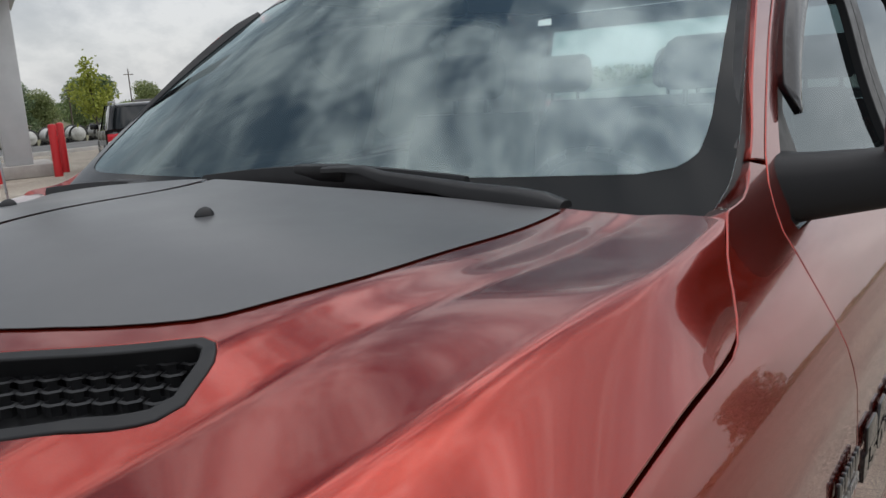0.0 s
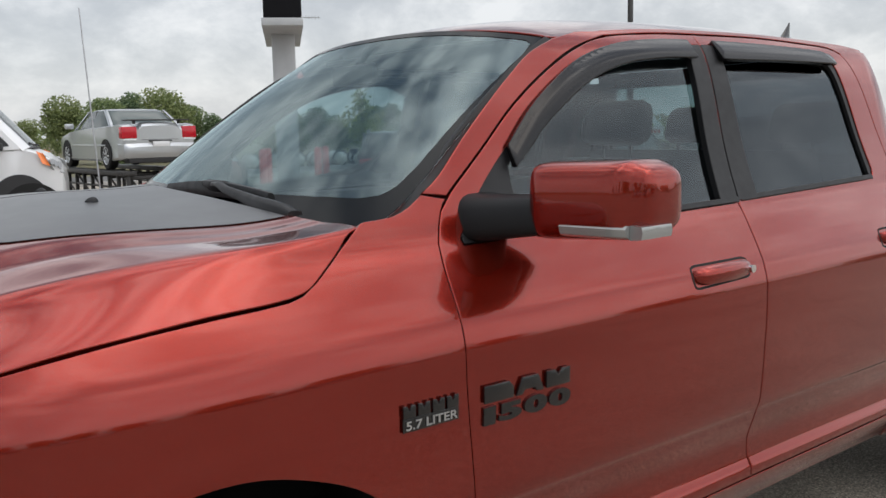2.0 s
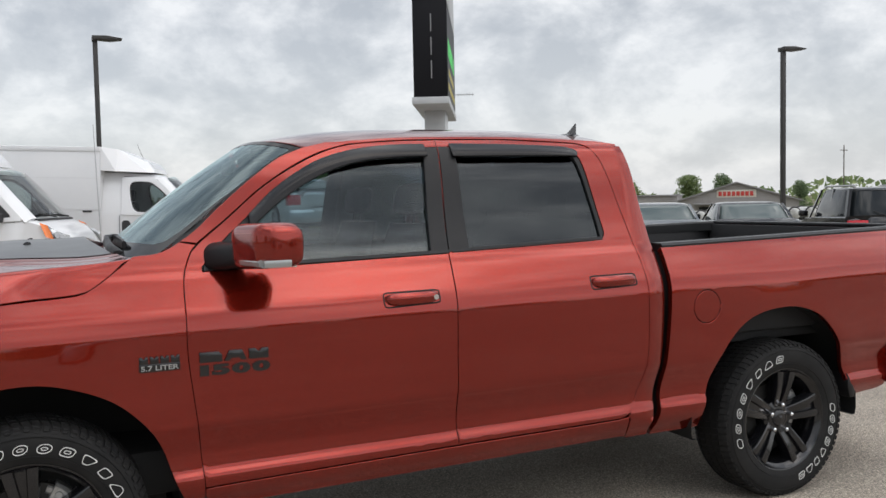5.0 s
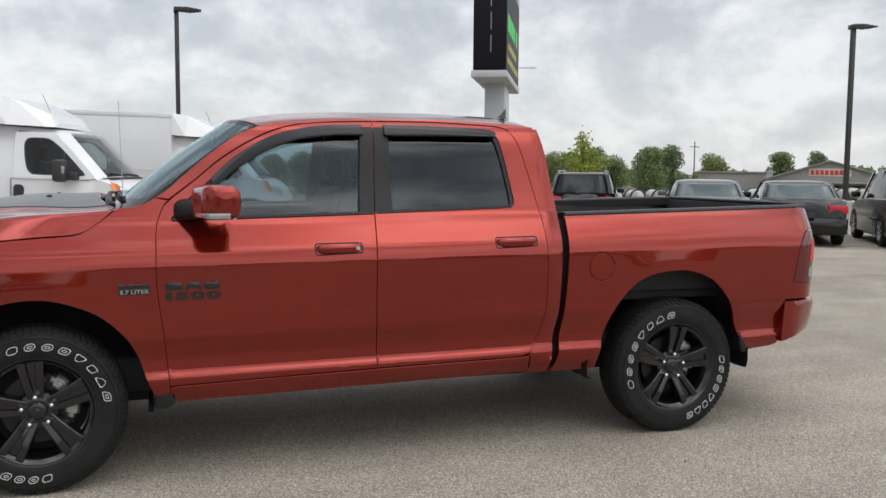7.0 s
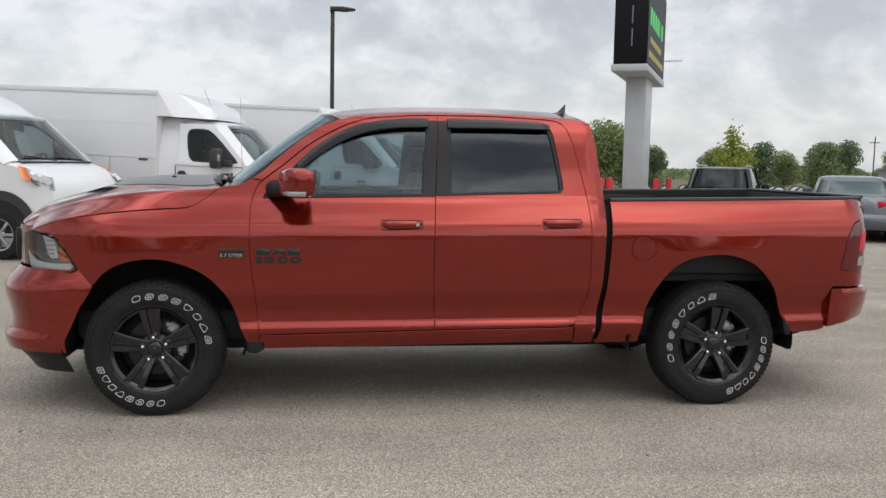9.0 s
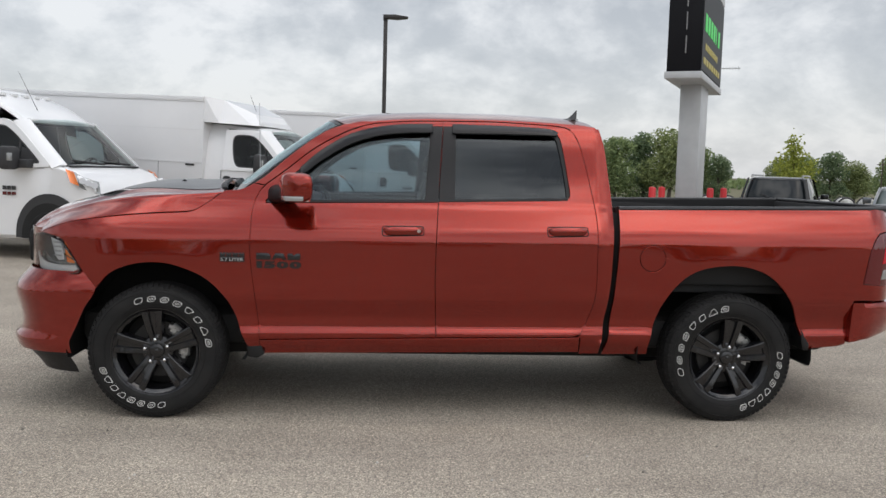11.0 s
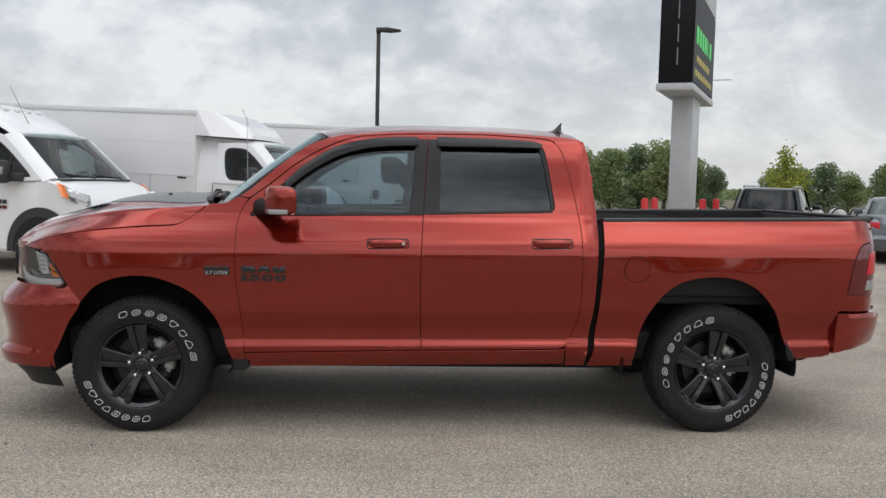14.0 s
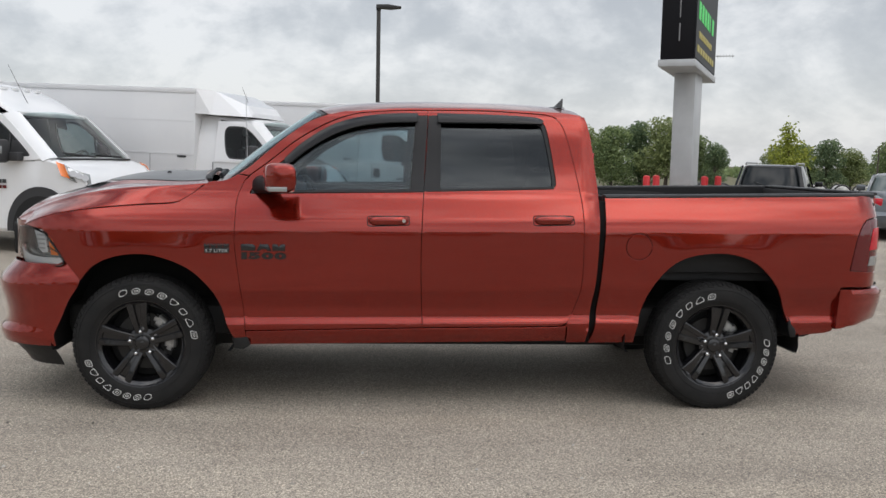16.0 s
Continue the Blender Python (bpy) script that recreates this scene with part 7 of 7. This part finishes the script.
    if spoiler:
        part("boot_seam", bm_box(X(1.0) - 0.012, -w * 0.47, deck - 0.40, X(0.99), w * 0.47, deck - 0.388, 0.002), SEAM_GREY, t)
        part("plate_recess", bm_box(X(1.0) - 0.045, -0.27, 0.66, X(0.99), 0.27, 0.69, 0.004), GREY_PLASTIC, t)
        part("rear_valance", bm_box(X(1.0) + 0.02, -w * 0.80, 0.16, X(0.93), w * 0.80, 0.30, 0.02), GREY_PLASTIC, t)
        part("spoiler", bm_box(X(0.995), -w * 0.80, deck + 0.045, X(0.935), w * 0.80, deck + 0.075, 0.01), LAMP_DARK, t)
        for s in (-1, 1):
            part("spoiler_foot", bm_box(X(0.975), s * w * 0.55, deck - 0.03, X(0.955), s * w * 0.6, deck + 0.055, 0.005), LAMP_DARK, t)
    if wagon:
        part("rear_wiper", bm_tube((X(glass_x[3]) - 0.03, 0.0, belt + 0.02), (X(glass_x[3]) + 0.02, 0.35, belt + 0.16), 0.010, n=6), BLACK_TRIM, t)
    return t


passenger_car("silver four-door saloon on a raised display rack", pose(6.5, 20.7, 0.80, 0, 0, 92), 5.08, 1.89, 1.47, SILVER_CAR, deck=1.10, belt=1.0, glass_x=(0.27, 0.44, 0.72, 0.88), glass=LIGHT_GLASS, spoiler=True, group="")
rack = thing("display_rack", "black steel vehicle display rack with ramp rails", "display rack", "", pose(6.5, 20.7, 0, 0, 0, 92))
for s in (-1, 1):
    part("ramp_rail", bm_box(-2.7, s * 0.84 - 0.18, 0.68, 2.9, s * 0.84 + 0.18, 0.79, 0.01), LAMP_DARK, rack)
    for x in (-2.6, -1.95, -1.3, -0.65, 0.0, 0.65, 1.3, 1.95, 2.6):
        part("rack_leg", bm_box(x - 0.04, s * 0.84 - 0.04, 0, x + 0.04, s * 0.84 + 0.04, 0.68, 0.005), LAMP_DARK, rack)
    part("lower_rail", bm_box(-2.6, s * 0.84 - 0.025, 0.36, 2.6, s * 0.84 + 0.025, 0.41, 0.005), LAMP_DARK, rack)
    for x in (-2.5, -1.3, 0.0, 1.3):
        part("rack_brace", bm_tube((x, s * 0.84, 0.05), (x + 1.25, s * 0.84, 0.66), 0.025, n=6), LAMP_DARK, rack)
for x in (-2.5, -1.3, 0.0, 1.3, 2.6):
    part("rack_beam", bm_box(x - 0.035, -0.84, 0.58, x + 0.035, 0.84, 0.66, 0.005), LAMP_DARK, rack)

# side walk-off frame of the rack, with bent corners
for x in (-2.62, -1.5):
    for p, q in (((-0.9, 0.73), (-1.48, 0.73)), ((-1.48, 0.73), (-1.62, 0.60)), ((-1.62, 0.60), (-1.66, 0.0)), ((-1.22, 0.73), (-1.22, 0.0)), ((-0.9, 0.36), (-1.64, 0.36))):
        part("end_frame", bm_tube((x, p[0], p[1]), (x, q[0], q[1]), 0.042, n=8), LAMP_DARK, rack)
part("end_rail", bm_box(-2.62, -1.50, 0.70, -1.5, -1.42, 0.77, 0.01), LAMP_DARK, rack)

passenger_car("dark sport utility with roof rails and silver roof", pose(12.3, 16.9, -0.04, 0, 0, 59), 4.5, 1.84, 1.62, BLACK_CAR, deck=1.06, belt=1.02, glass_x=(0.26, 0.38, 0.90, 0.965), wagon=True, rails=True)
passenger_car("grey saloon parked with its rear to the lot", pose(13.7, 13.25, 0.0, 0, 0, 59), 4.8, 1.83, 1.43, GREY_CAR, deck=1.03, glass_x=(0.27, 0.43, 0.74, 0.90), glass=LIGHT_GLASS)
passenger_car("black saloon with a full-width red tail lamp", pose(15.3, 11.9, 0.0, 0, 0, 56), 4.82, 1.84, 1.42, BLACK_CAR, deck=1.04, glass_x=(0.27, 0.43, 0.73, 0.88), glass=LIGHT_GLASS)
passenger_car("black sport utility with roof rails", pose(17.2, 10.2, 0.0, 0, 0, 57), 4.6, 1.86, 1.70, BLACK_CAR, deck=1.08, belt=1.03, glass_x=(0.26, 0.38, 0.90, 0.965), wagon=True, rails=True)

# ---- trees ----
def leaf_mat(name, dark, light):
    m = base_mat(name, dark, 0.75)
    nt = m.node_tree
    g = nt.nodes.new("ShaderNodeNewGeometry")
    c = ramp_of(m, g.outputs["Random Per Island"], [(0.0, dark), (0.6, tuple((a + b) / 2 for a, b in zip(dark, light))), (1.0, light)])
    nt.links.new(c, nt.nodes["Principled BSDF"].inputs["Base Color"])
    # thin leaves let some light through
    tr = nt.nodes.new("ShaderNodeBsdfTranslucent")
    mx = nt.nodes.new("ShaderNodeMixShader")
    mx.inputs[0].default_value = 0.42
    nt.links.new(c, tr.inputs["Color"])
    nt.links.new(nt.nodes["Principled BSDF"].outputs[0], mx.inputs[1])
    nt.links.new(tr.outputs[0], mx.inputs[2])
    nt.links.new(mx.outputs[0], nt.nodes["Material Output"].inputs[0])
    return m


LEAF = leaf_mat("summer_leaves", (0.128, 0.186, 0.083), (0.32, 0.384, 0.166))
LEAF_DEEP = leaf_mat("dark_summer_leaves", (0.109, 0.166, 0.09), (0.256, 0.32, 0.166))
LEAF_OLIVE = leaf_mat("olive_summer_leaves", (0.154, 0.198, 0.083), (0.358, 0.397, 0.166))
LEAF_YOUNG = leaf_mat("pale_young_leaves", (0.20, 0.24, 0.035), (0.42, 0.45, 0.09))
BARK = base_mat("grey_brown_bark", (0.09, 0.07, 0.055), 0.9)
vary(BARK, (0.06, 0.047, 0.037), (0.13, 0.105, 0.085), 6, 6.0)
bump(BARK, 25, 0.6, 0.02)
rng = np.random.default_rng(7)


def leaf_mesh(name, centres, sizes, material):
    """Many small folded leaf clumps in one mesh."""
    n = len(centres)
    d = rng.normal(size=(n, 3))
    d /= np.linalg.norm(d, axis=1, keepdims=True)
    e = np.cross(d, rng.normal(size=(n, 3)))
    e /= np.linalg.norm(e, axis=1, keepdims=True)
    f = np.cross(d, e)
    s = np.array(sizes)[:, None]
    c = np.array(centres)
    q = np.stack([c - d * s, c + e * s * 0.6 + f * s * 0.2, c + d * s, c - e * s * 0.6 + f * s * 0.2], 1).reshape(-1, 3)
    me = bpy.data.meshes.new(name)
    me.from_pydata([tuple(map(float, v)) for v in q], [], [(4 * i, 4 * i + 1, 4 * i + 2, 4 * i + 3) for i in range(n)])
    me.materials.append(material)
    return me


def crown_points(h, r, lobes, n, low=0.28):
    """Leaf places over several uneven lobes."""
    P, S = [], []
    L = []
    for k in range(lobes):
        a = rng.uniform(0, 2 * math.pi)
        f = rng.uniform(0, 1)
        rad = r * (0.30 + 0.32 * rng.uniform())
        rad *= 1.12 - 0.30 * f
        off = (r - rad * 0.8) * math.sqrt(rng.uniform()) * (1 - 0.62 * f ** 1.2)
        L.append((off * math.cos(a), off * math.sin(a), h * (low + (0.90 - low) * f), rad))
    L.append((0, 0, h - r * 0.45, r * 0.45))
    w = np.array([q[3] ** 2 for q in L])
    pick = rng.choice(len(L), size=n, p=w / w.sum())
    for i in pick:
        x, y, z, rad = L[i]
        d = rng.normal(size=3)
        d /= np.linalg.norm(d)
        t = rad * (0.55 + 0.5 * rng.uniform() ** 0.6)
        P.append((x + d[0] * t, y + d[1] * t, z + d[2] * t * 0.8))
        S.append(rng.uniform(0.6, 1.3))
    return P, S, L


def tree_kind(h, r, lobes, n, leaf, material, low=0.28):
    t = thing("tree", "broad green deciduous tree in full summer leaf", "tree", "far trees")
    b = bm_tube((0, 0, -0.3), (0.05 * r, 0, h * 0.32), h * 0.028, h * 0.018, 8)
    P, S, L = crown_points(h, r, lobes, n, low)
    for x, y, z, rad in L[:7]:
        b = bm_tube((0.05 * r, 0, h * 0.28), (x * 0.8, y * 0.8, z), h * 0.012, h * 0.003, 6, b)
    b = bm_tube((0.05 * r, 0, h * 0.30), (0, 0, h * 0.85), h * 0.018, h * 0.003, 6, b)
    part("trunk", b, BARK, t)
    me = leaf_mesh("crown", P, [s * leaf for s in S], material)
    c = new("crown", me)
    c.parent = t
    return t


kinds = [tree_kind(14, 6.0, 22, 6400, 0.30, LEAF, 0.14), tree_kind(14, 4.6, 24, 5600, 0.28, LEAF_DEEP, 0.12), tree_kind(14, 6.6, 20, 6400, 0.31, LEAF_OLIVE, 0.15)]
EYE = (1.2, -5.5)
placed = 0
# bearing from the car park, distance, height
for bear, dist, high in ((7.2, 200, 10.5), (9.0, 215, 11), (13.2, 205, 13.5), (15.2, 196, 15.2), (17.0, 205, 15.6), (18.6, 198, 14.5), (20.2, 206, 13.6), (21.6, 200, 10.5), (25.4, 235, 10.2), (26.6, 222, 11.6), (28.0, 214, 11.9), (29.4, 220, 10.6), (31.6, 205, 12.2), (33.0, 212, 12.0), (35.4, 245, 11.6), (39.5, 300, 13.5), (41.5, 310, 13), (11.0, 225, 10.5), (4.5, 230, 10.5), (1.5, 240, 11), (-3, 235, 12), (-8, 230, 12), (-14, 220, 13), (-21, 225, 12), (-30, 230, 13), (46, 330, 12), (52, 300, 12), (60, 290, 12), (70, 260, 12)):
    x, y = EYE[0] + dist * math.sin(radians(bear)), EYE[1] + dist * math.cos(radians(bear))
    k = kinds[placed % 3]
    m = pose(x, y, ground_z(x, y), 0, 0, placed * 77 % 360)
    s = high / 14 * (0.90 + 0.16 * ((placed * 37) % 11) / 10)
    if placed < 3:
        k.matrix_basis = m
        k.scale = (s * 1.15, s * 1.15, s)
    else:
        c = copy_thing(k, m)
        c.scale = (s * 1.15, s * 1.15, s)
    placed += 1
# trees across the road behind the viewer
for bear, dist, high in ((150, 95, 11), (158, 88, 12.5), (166, 92, 11.5), (173, 100, 13), (181, 90, 12), (189, 97, 11.5), (197, 92, 13), (206, 96, 12), (215, 90, 12), (226, 98, 12.5), (238, 100, 12), (140, 100, 12), (128, 110, 12), (115, 120, 12), (252, 110, 12), (268, 120, 13)):
    x, y = EYE[0] + dist * math.sin(radians(bear)), EYE[1] + dist * math.cos(radians(bear))
    c = copy_thing(kinds[placed % 3], pose(x, y, ground_z(x, y), 0, 0, placed * 77 % 360))
    c.scale = (high / 14 * 1.5, high / 14 * 1.5, high / 14 * 0.95)
    placed += 1

# low far woods all round the horizon
P, S = [], []
for k in range(14000):
    a = rng.uniform(0, 2 * math.pi)
    d = 420 + 60 * rng.uniform()
    hh = (5.5 + 3.0 * math.sin(a * 9) + 2.0 * math.sin(a * 23 + 1) + 1.2 * math.sin(a * 61))
    P.append((EYE[0] + d * math.sin(a), EYE[1] + d * math.cos(a), -4.4 + max(2.5, hh + 2.0) * rng.uniform() ** 0.7))
    S.append(rng.uniform(1.2, 2.4))
far_woods = new("woods", leaf_mesh("woods", P, S, LEAF))
tagged(far_woods, "low dark line of distant woods", "woods", kind="stuff")

# young tree with thin pale foliage by the road
young = thing("young_tree", "slender young tree with sparse yellow-green leaves", "tree", "", pose(16.55, 25.1, 0))
b = bm_tube((0, 0, 0), (0.05, 0.02, 1.4), 0.045, 0.03, 8)
b = bm_tube((0.05, 0.02, 1.4), (-0.12, 0.0, 3.0), 0.03, 0.006, 6, b)
LP, LS = [], []
branches = [((0.04, 0, 0.9), (0.75, 0.2, 1.9)), ((0.04, 0, 1.0), (-0.7, -0.2, 1.95)), ((0.05, 0, 1.3), (0.5, -0.3, 2.2)), ((0.02, 0, 1.5), (-0.55, 0.3, 2.2)), ((0.0, 0, 1.7), (0.25, 0.2, 2.45)), ((-0.03, 0, 1.9), (-0.30, -0.1, 2.6)), ((-0.06, 0, 2.2), (-0.12, 0.0, 3.0)), ((0.04, 0, 1.1), (0.2, 0.6, 1.8)), ((0.04, 0, 1.1), (-0.1, -0.6, 1.9))]
for p, q in branches:
    b = bm_tube(p, q, 0.014, 0.004, 6, b)
    p, q = np.array(p), np.array(q)
    for k in range(170):
        t = 0.25 + 0.8 * rng.uniform()
        LP.append(tuple(p + (q - p) * t + rng.normal(size=3) * np.array([0.15, 0.15, 0.13])))
        LS.append(rng.uniform(0.04, 0.09))
part("trunk", b, BARK, young)
c = new("crown", leaf_mesh("crown", LP, LS, LEAF_YOUNG))
c.parent = young

# ---- far buildings and yard ----
METAL_WALL = base_mat("tan_grey_metal_siding", (0.30, 0.28, 0.26), 0.6)
vary(METAL_WALL, (0.27, 0.25, 0.235), (0.34, 0.32, 0.30), 0.4)
METAL_ROOF = base_mat("grey_metal_roofing", (0.26, 0.25, 0.25), 0.5)
RED_SIGN = base_mat("red_sign_face", (0.55, 0.05, 0.04), 0.5)
CREAM = base_mat("cream_sign_panel", (0.62, 0.58, 0.50), 0.5)


def bearing(b, d):
    x, y = EYE[0] + d * math.sin(radians(b)), EYE[1] + d * math.cos(radians(b))
    return x, y, ground_z(x, y)


x, y, z = bearing(42.2, 205)
shop = thing("shop_building", "tan metal-sided shop with a low gable and red sign", "building", "", pose(x, y, z, 0, 0, -42.2))
part("wall", bm_prism([(-13, 0), (13, 0), (13, 4.2), (0, 8.2), (-13, 4.2)], 0, 30, 0.0), METAL_WALL, shop)
for s in (-1, 1):
    part("roof", bm_prism([(s * 13.8, 3.95), (0, 8.2), (0, 8.5), (s * 13.8, 4.25)], -0.8, 30.5), METAL_ROOF, shop)
part("wall", bm_box(-28, 4, 0, -13, 28, 5.6), METAL_WALL, shop)
part("roof", bm_box(-28.4, 3.6, 5.6, -12.8, 28.4, 5.95, 0.05), METAL_ROOF, shop)
part("canopy", bm_box(-9, -2.5, 3.4, 8, 0, 3.8, 0.05), METAL_ROOF, shop)
part("shop_window", bm_box(-8, -0.05, 0.6, -1, 0.02, 3.0), CAR_GLASS, shop)
part("shop_window", bm_box(1, -0.05, 0.6, 7, 0.02, 3.0), CAR_GLASS, shop)
sp = part("sign_panel", bm_box(-4.2, -0.12, 5.0, 4.2, 0.0, 6.7, 0.02), CREAM, shop)
for k in range(8):
    part("sign_bar", bm_box(-3.8 + k * 0.95, -0.2, 5.35, -3.1 + k * 0.95, -0.1, 6.35, 0.02), RED_SIGN, sp)
x, y, z = bearing(49.0, 150)
ps = thing("post_sign", "small white roadside sign with red bars on posts", "sign", "", pose(x, y, z, 0, 0, -49))
part("post", bm_box(-0.1, -0.1, 0, 0.1, 0.1, 2.6), POLE_GREY, ps)
pp = part("panel", bm_box(-2.2, -0.15, 2.4, 2.2, 0.15, 4.6, 0.05), WHITE_VAN, ps)
for k in range(6):
    part("sign_bar", bm_box(-1.7 + k * 0.58, -0.2, 3.5, -1.3 + k * 0.58, -0.14, 4.1), RED_SIGN, pp)

# utility poles
for bq, d, h in ((34.3, 190, 12.0), (30.8, 185, 9.5), (48.3, 210, 16)):
    x, y, z = bearing(bq, d)
    up = thing("utility_pole", "thin weathered utility pole with a crossarm", "utility pole", "utility poles", pose(x, y, z))
    part("pole", bm_tube((0, 0, 0), (0, 0, h), 0.16, 0.10, 8), BARK, up)
    part("crossarm", bm_box(-1.1, -0.06, h - 1.2, 1.1, 0.06, h - 1.05), BARK, up)

# row of white tanks on dark frames across the road
TANK_WHITE = base_mat("weathered_white_tank_paint", (0.5, 0.5, 0.48), 0.6)
vary(TANK_WHITE, (0.30, 0.29, 0.27), (0.62, 0.62, 0.60), 2.2)
first_tank = None
for k in range(5, 27):
    x, y = 19.0 + k * 1.75, 66.0 - k * 0.45
    m = pose(x, y, ground_z(x, y) + 0.0, 0, 0, -14 + (k * 37 % 11) - 5)
    if first_tank is None:
        first_tank = thing("trailer_tank", "white rounded tank on a dark wheeled frame", "tank", "row of tanks", m)
        tb = bm_lathe([(0.001, -1.3), (0.30, -1.27), (0.52, -1.12), (0.58, -0.9), (0.58, 0.9), (0.52, 1.12), (0.30, 1.27), (0.001, 1.3)], 20)
        tb.transform(pose(0, 0, 1.05))
        part("tank", tb, TANK_WHITE, first_tank)
        part("chassis", bm_box(-0.5, -1.2, 0.30, 0.5, 1.3, 0.48, 0.02), LAMP_DARK, first_tank)
        for s in (-1, 1):
            wv = bm_lathe([(0.001, -0.10), (0.16, -0.10), (0.32, -0.08), (0.33, 0.08), (0.16, 0.1), (0.001, 0.1)], 16)
            wv.transform(pose(s * 0.62, 0.2, 0.33, 0, 0, 90))
            part("wheel", wv, RUBBER, first_tank)
            hoop = bmesh.new()
            for q in range(8):
                a0, a1 = math.pi * q / 8, math.pi * (q + 1) / 8
                hoop = bm_tube((0.66 * math.cos(a0), s * 0.95, 0.9 + 0.75 * math.sin(a0)), (0.66 * math.cos(a1), s * 0.95, 0.9 + 0.75 * math.sin(a1)), 0.09, n=6, bm=hoop)
            part("hoop", hoop, LAMP_DARK, first_tank)
            part("strap", bm_box(-0.60, s * 0.6 - 0.05, 0.45, 0.60, s * 0.6 + 0.05, 0.75, 0.01), LAMP_DARK, first_tank)
    else:
        copy_thing(first_tank, m)

# cars standing across the lot behind the viewer
for k, dx in enumerate((-15, -12.4, -8.2, -5.7, -3.2, 1.5, 4.1, 10.4, 12.9, 15.5)):
    pnt = (SILVER_CAR, GREY_CAR, SILVER_CAR, GREY_CAR, BLACK_CAR)[k * 7 % 5]
    passenger_car("parked saloon in a row across the car park", pose(dx, -25 - 0.1 * k, 0, 0, 0, 90), 4.8, 1.84, 1.46, pnt, group="row of cars")


# loose pale gravel swept up on the asphalt beside the truck
def scatter_gravel():
    verts, faces = [], []
    g = np.random.default_rng(11)
    for k in range(420):
        if k % 3:
            x, y = g.normal(-1.2, 0.9), g.normal(-2.6, 0.7)
        else:
            x, y = g.uniform(-2.5, 6.5), g.uniform(-4.2, -1.3)
        r = 0.0035 + 0.0075 * g.uniform() ** 3
        i = len(verts)
        ring = [(x + r * math.cos(a) * g.uniform(0.7, 1.2), y + r * math.sin(a) * g.uniform(0.7, 1.2), 0.0006) for a in np.linspace(0, 2 * math.pi, 6, endpoint=False)]
        verts += ring + [(x + (p[0] - x) * 0.55, y + (p[1] - y) * 0.55, r * g.uniform(0.7, 1.1)) for p in ring]
        faces += [(i + q, i + (q + 1) % 6, i + 6 + (q + 1) % 6, i + 6 + q) for q in range(6)] + [tuple(i + 6 + q for q in range(6))]
    me = bpy.data.meshes.new("gravel")
    me.from_pydata([tuple(map(float, v)) for v in verts], [], faces)
    me.materials.append(GRAVEL)
    return tagged(new("gravel", me), "loose pale and dark gravel chips on the asphalt", "gravel", kind="stuff")


GRAVEL = base_mat("gravel_chips", (0.4, 0.38, 0.35), 0.85)
gi = GRAVEL.node_tree.nodes.new("ShaderNodeNewGeometry")
GRAVEL.node_tree.links.new(ramp_of(GRAVEL, gi.outputs["Random Per Island"], [(0.0, (0.10, 0.09, 0.08)), (0.5, (0.36, 0.33, 0.29)), (1.0, (0.62, 0.60, 0.56))]), GRAVEL.node_tree.nodes["Principled BSDF"].inputs["Base Color"])
scatter_gravel()
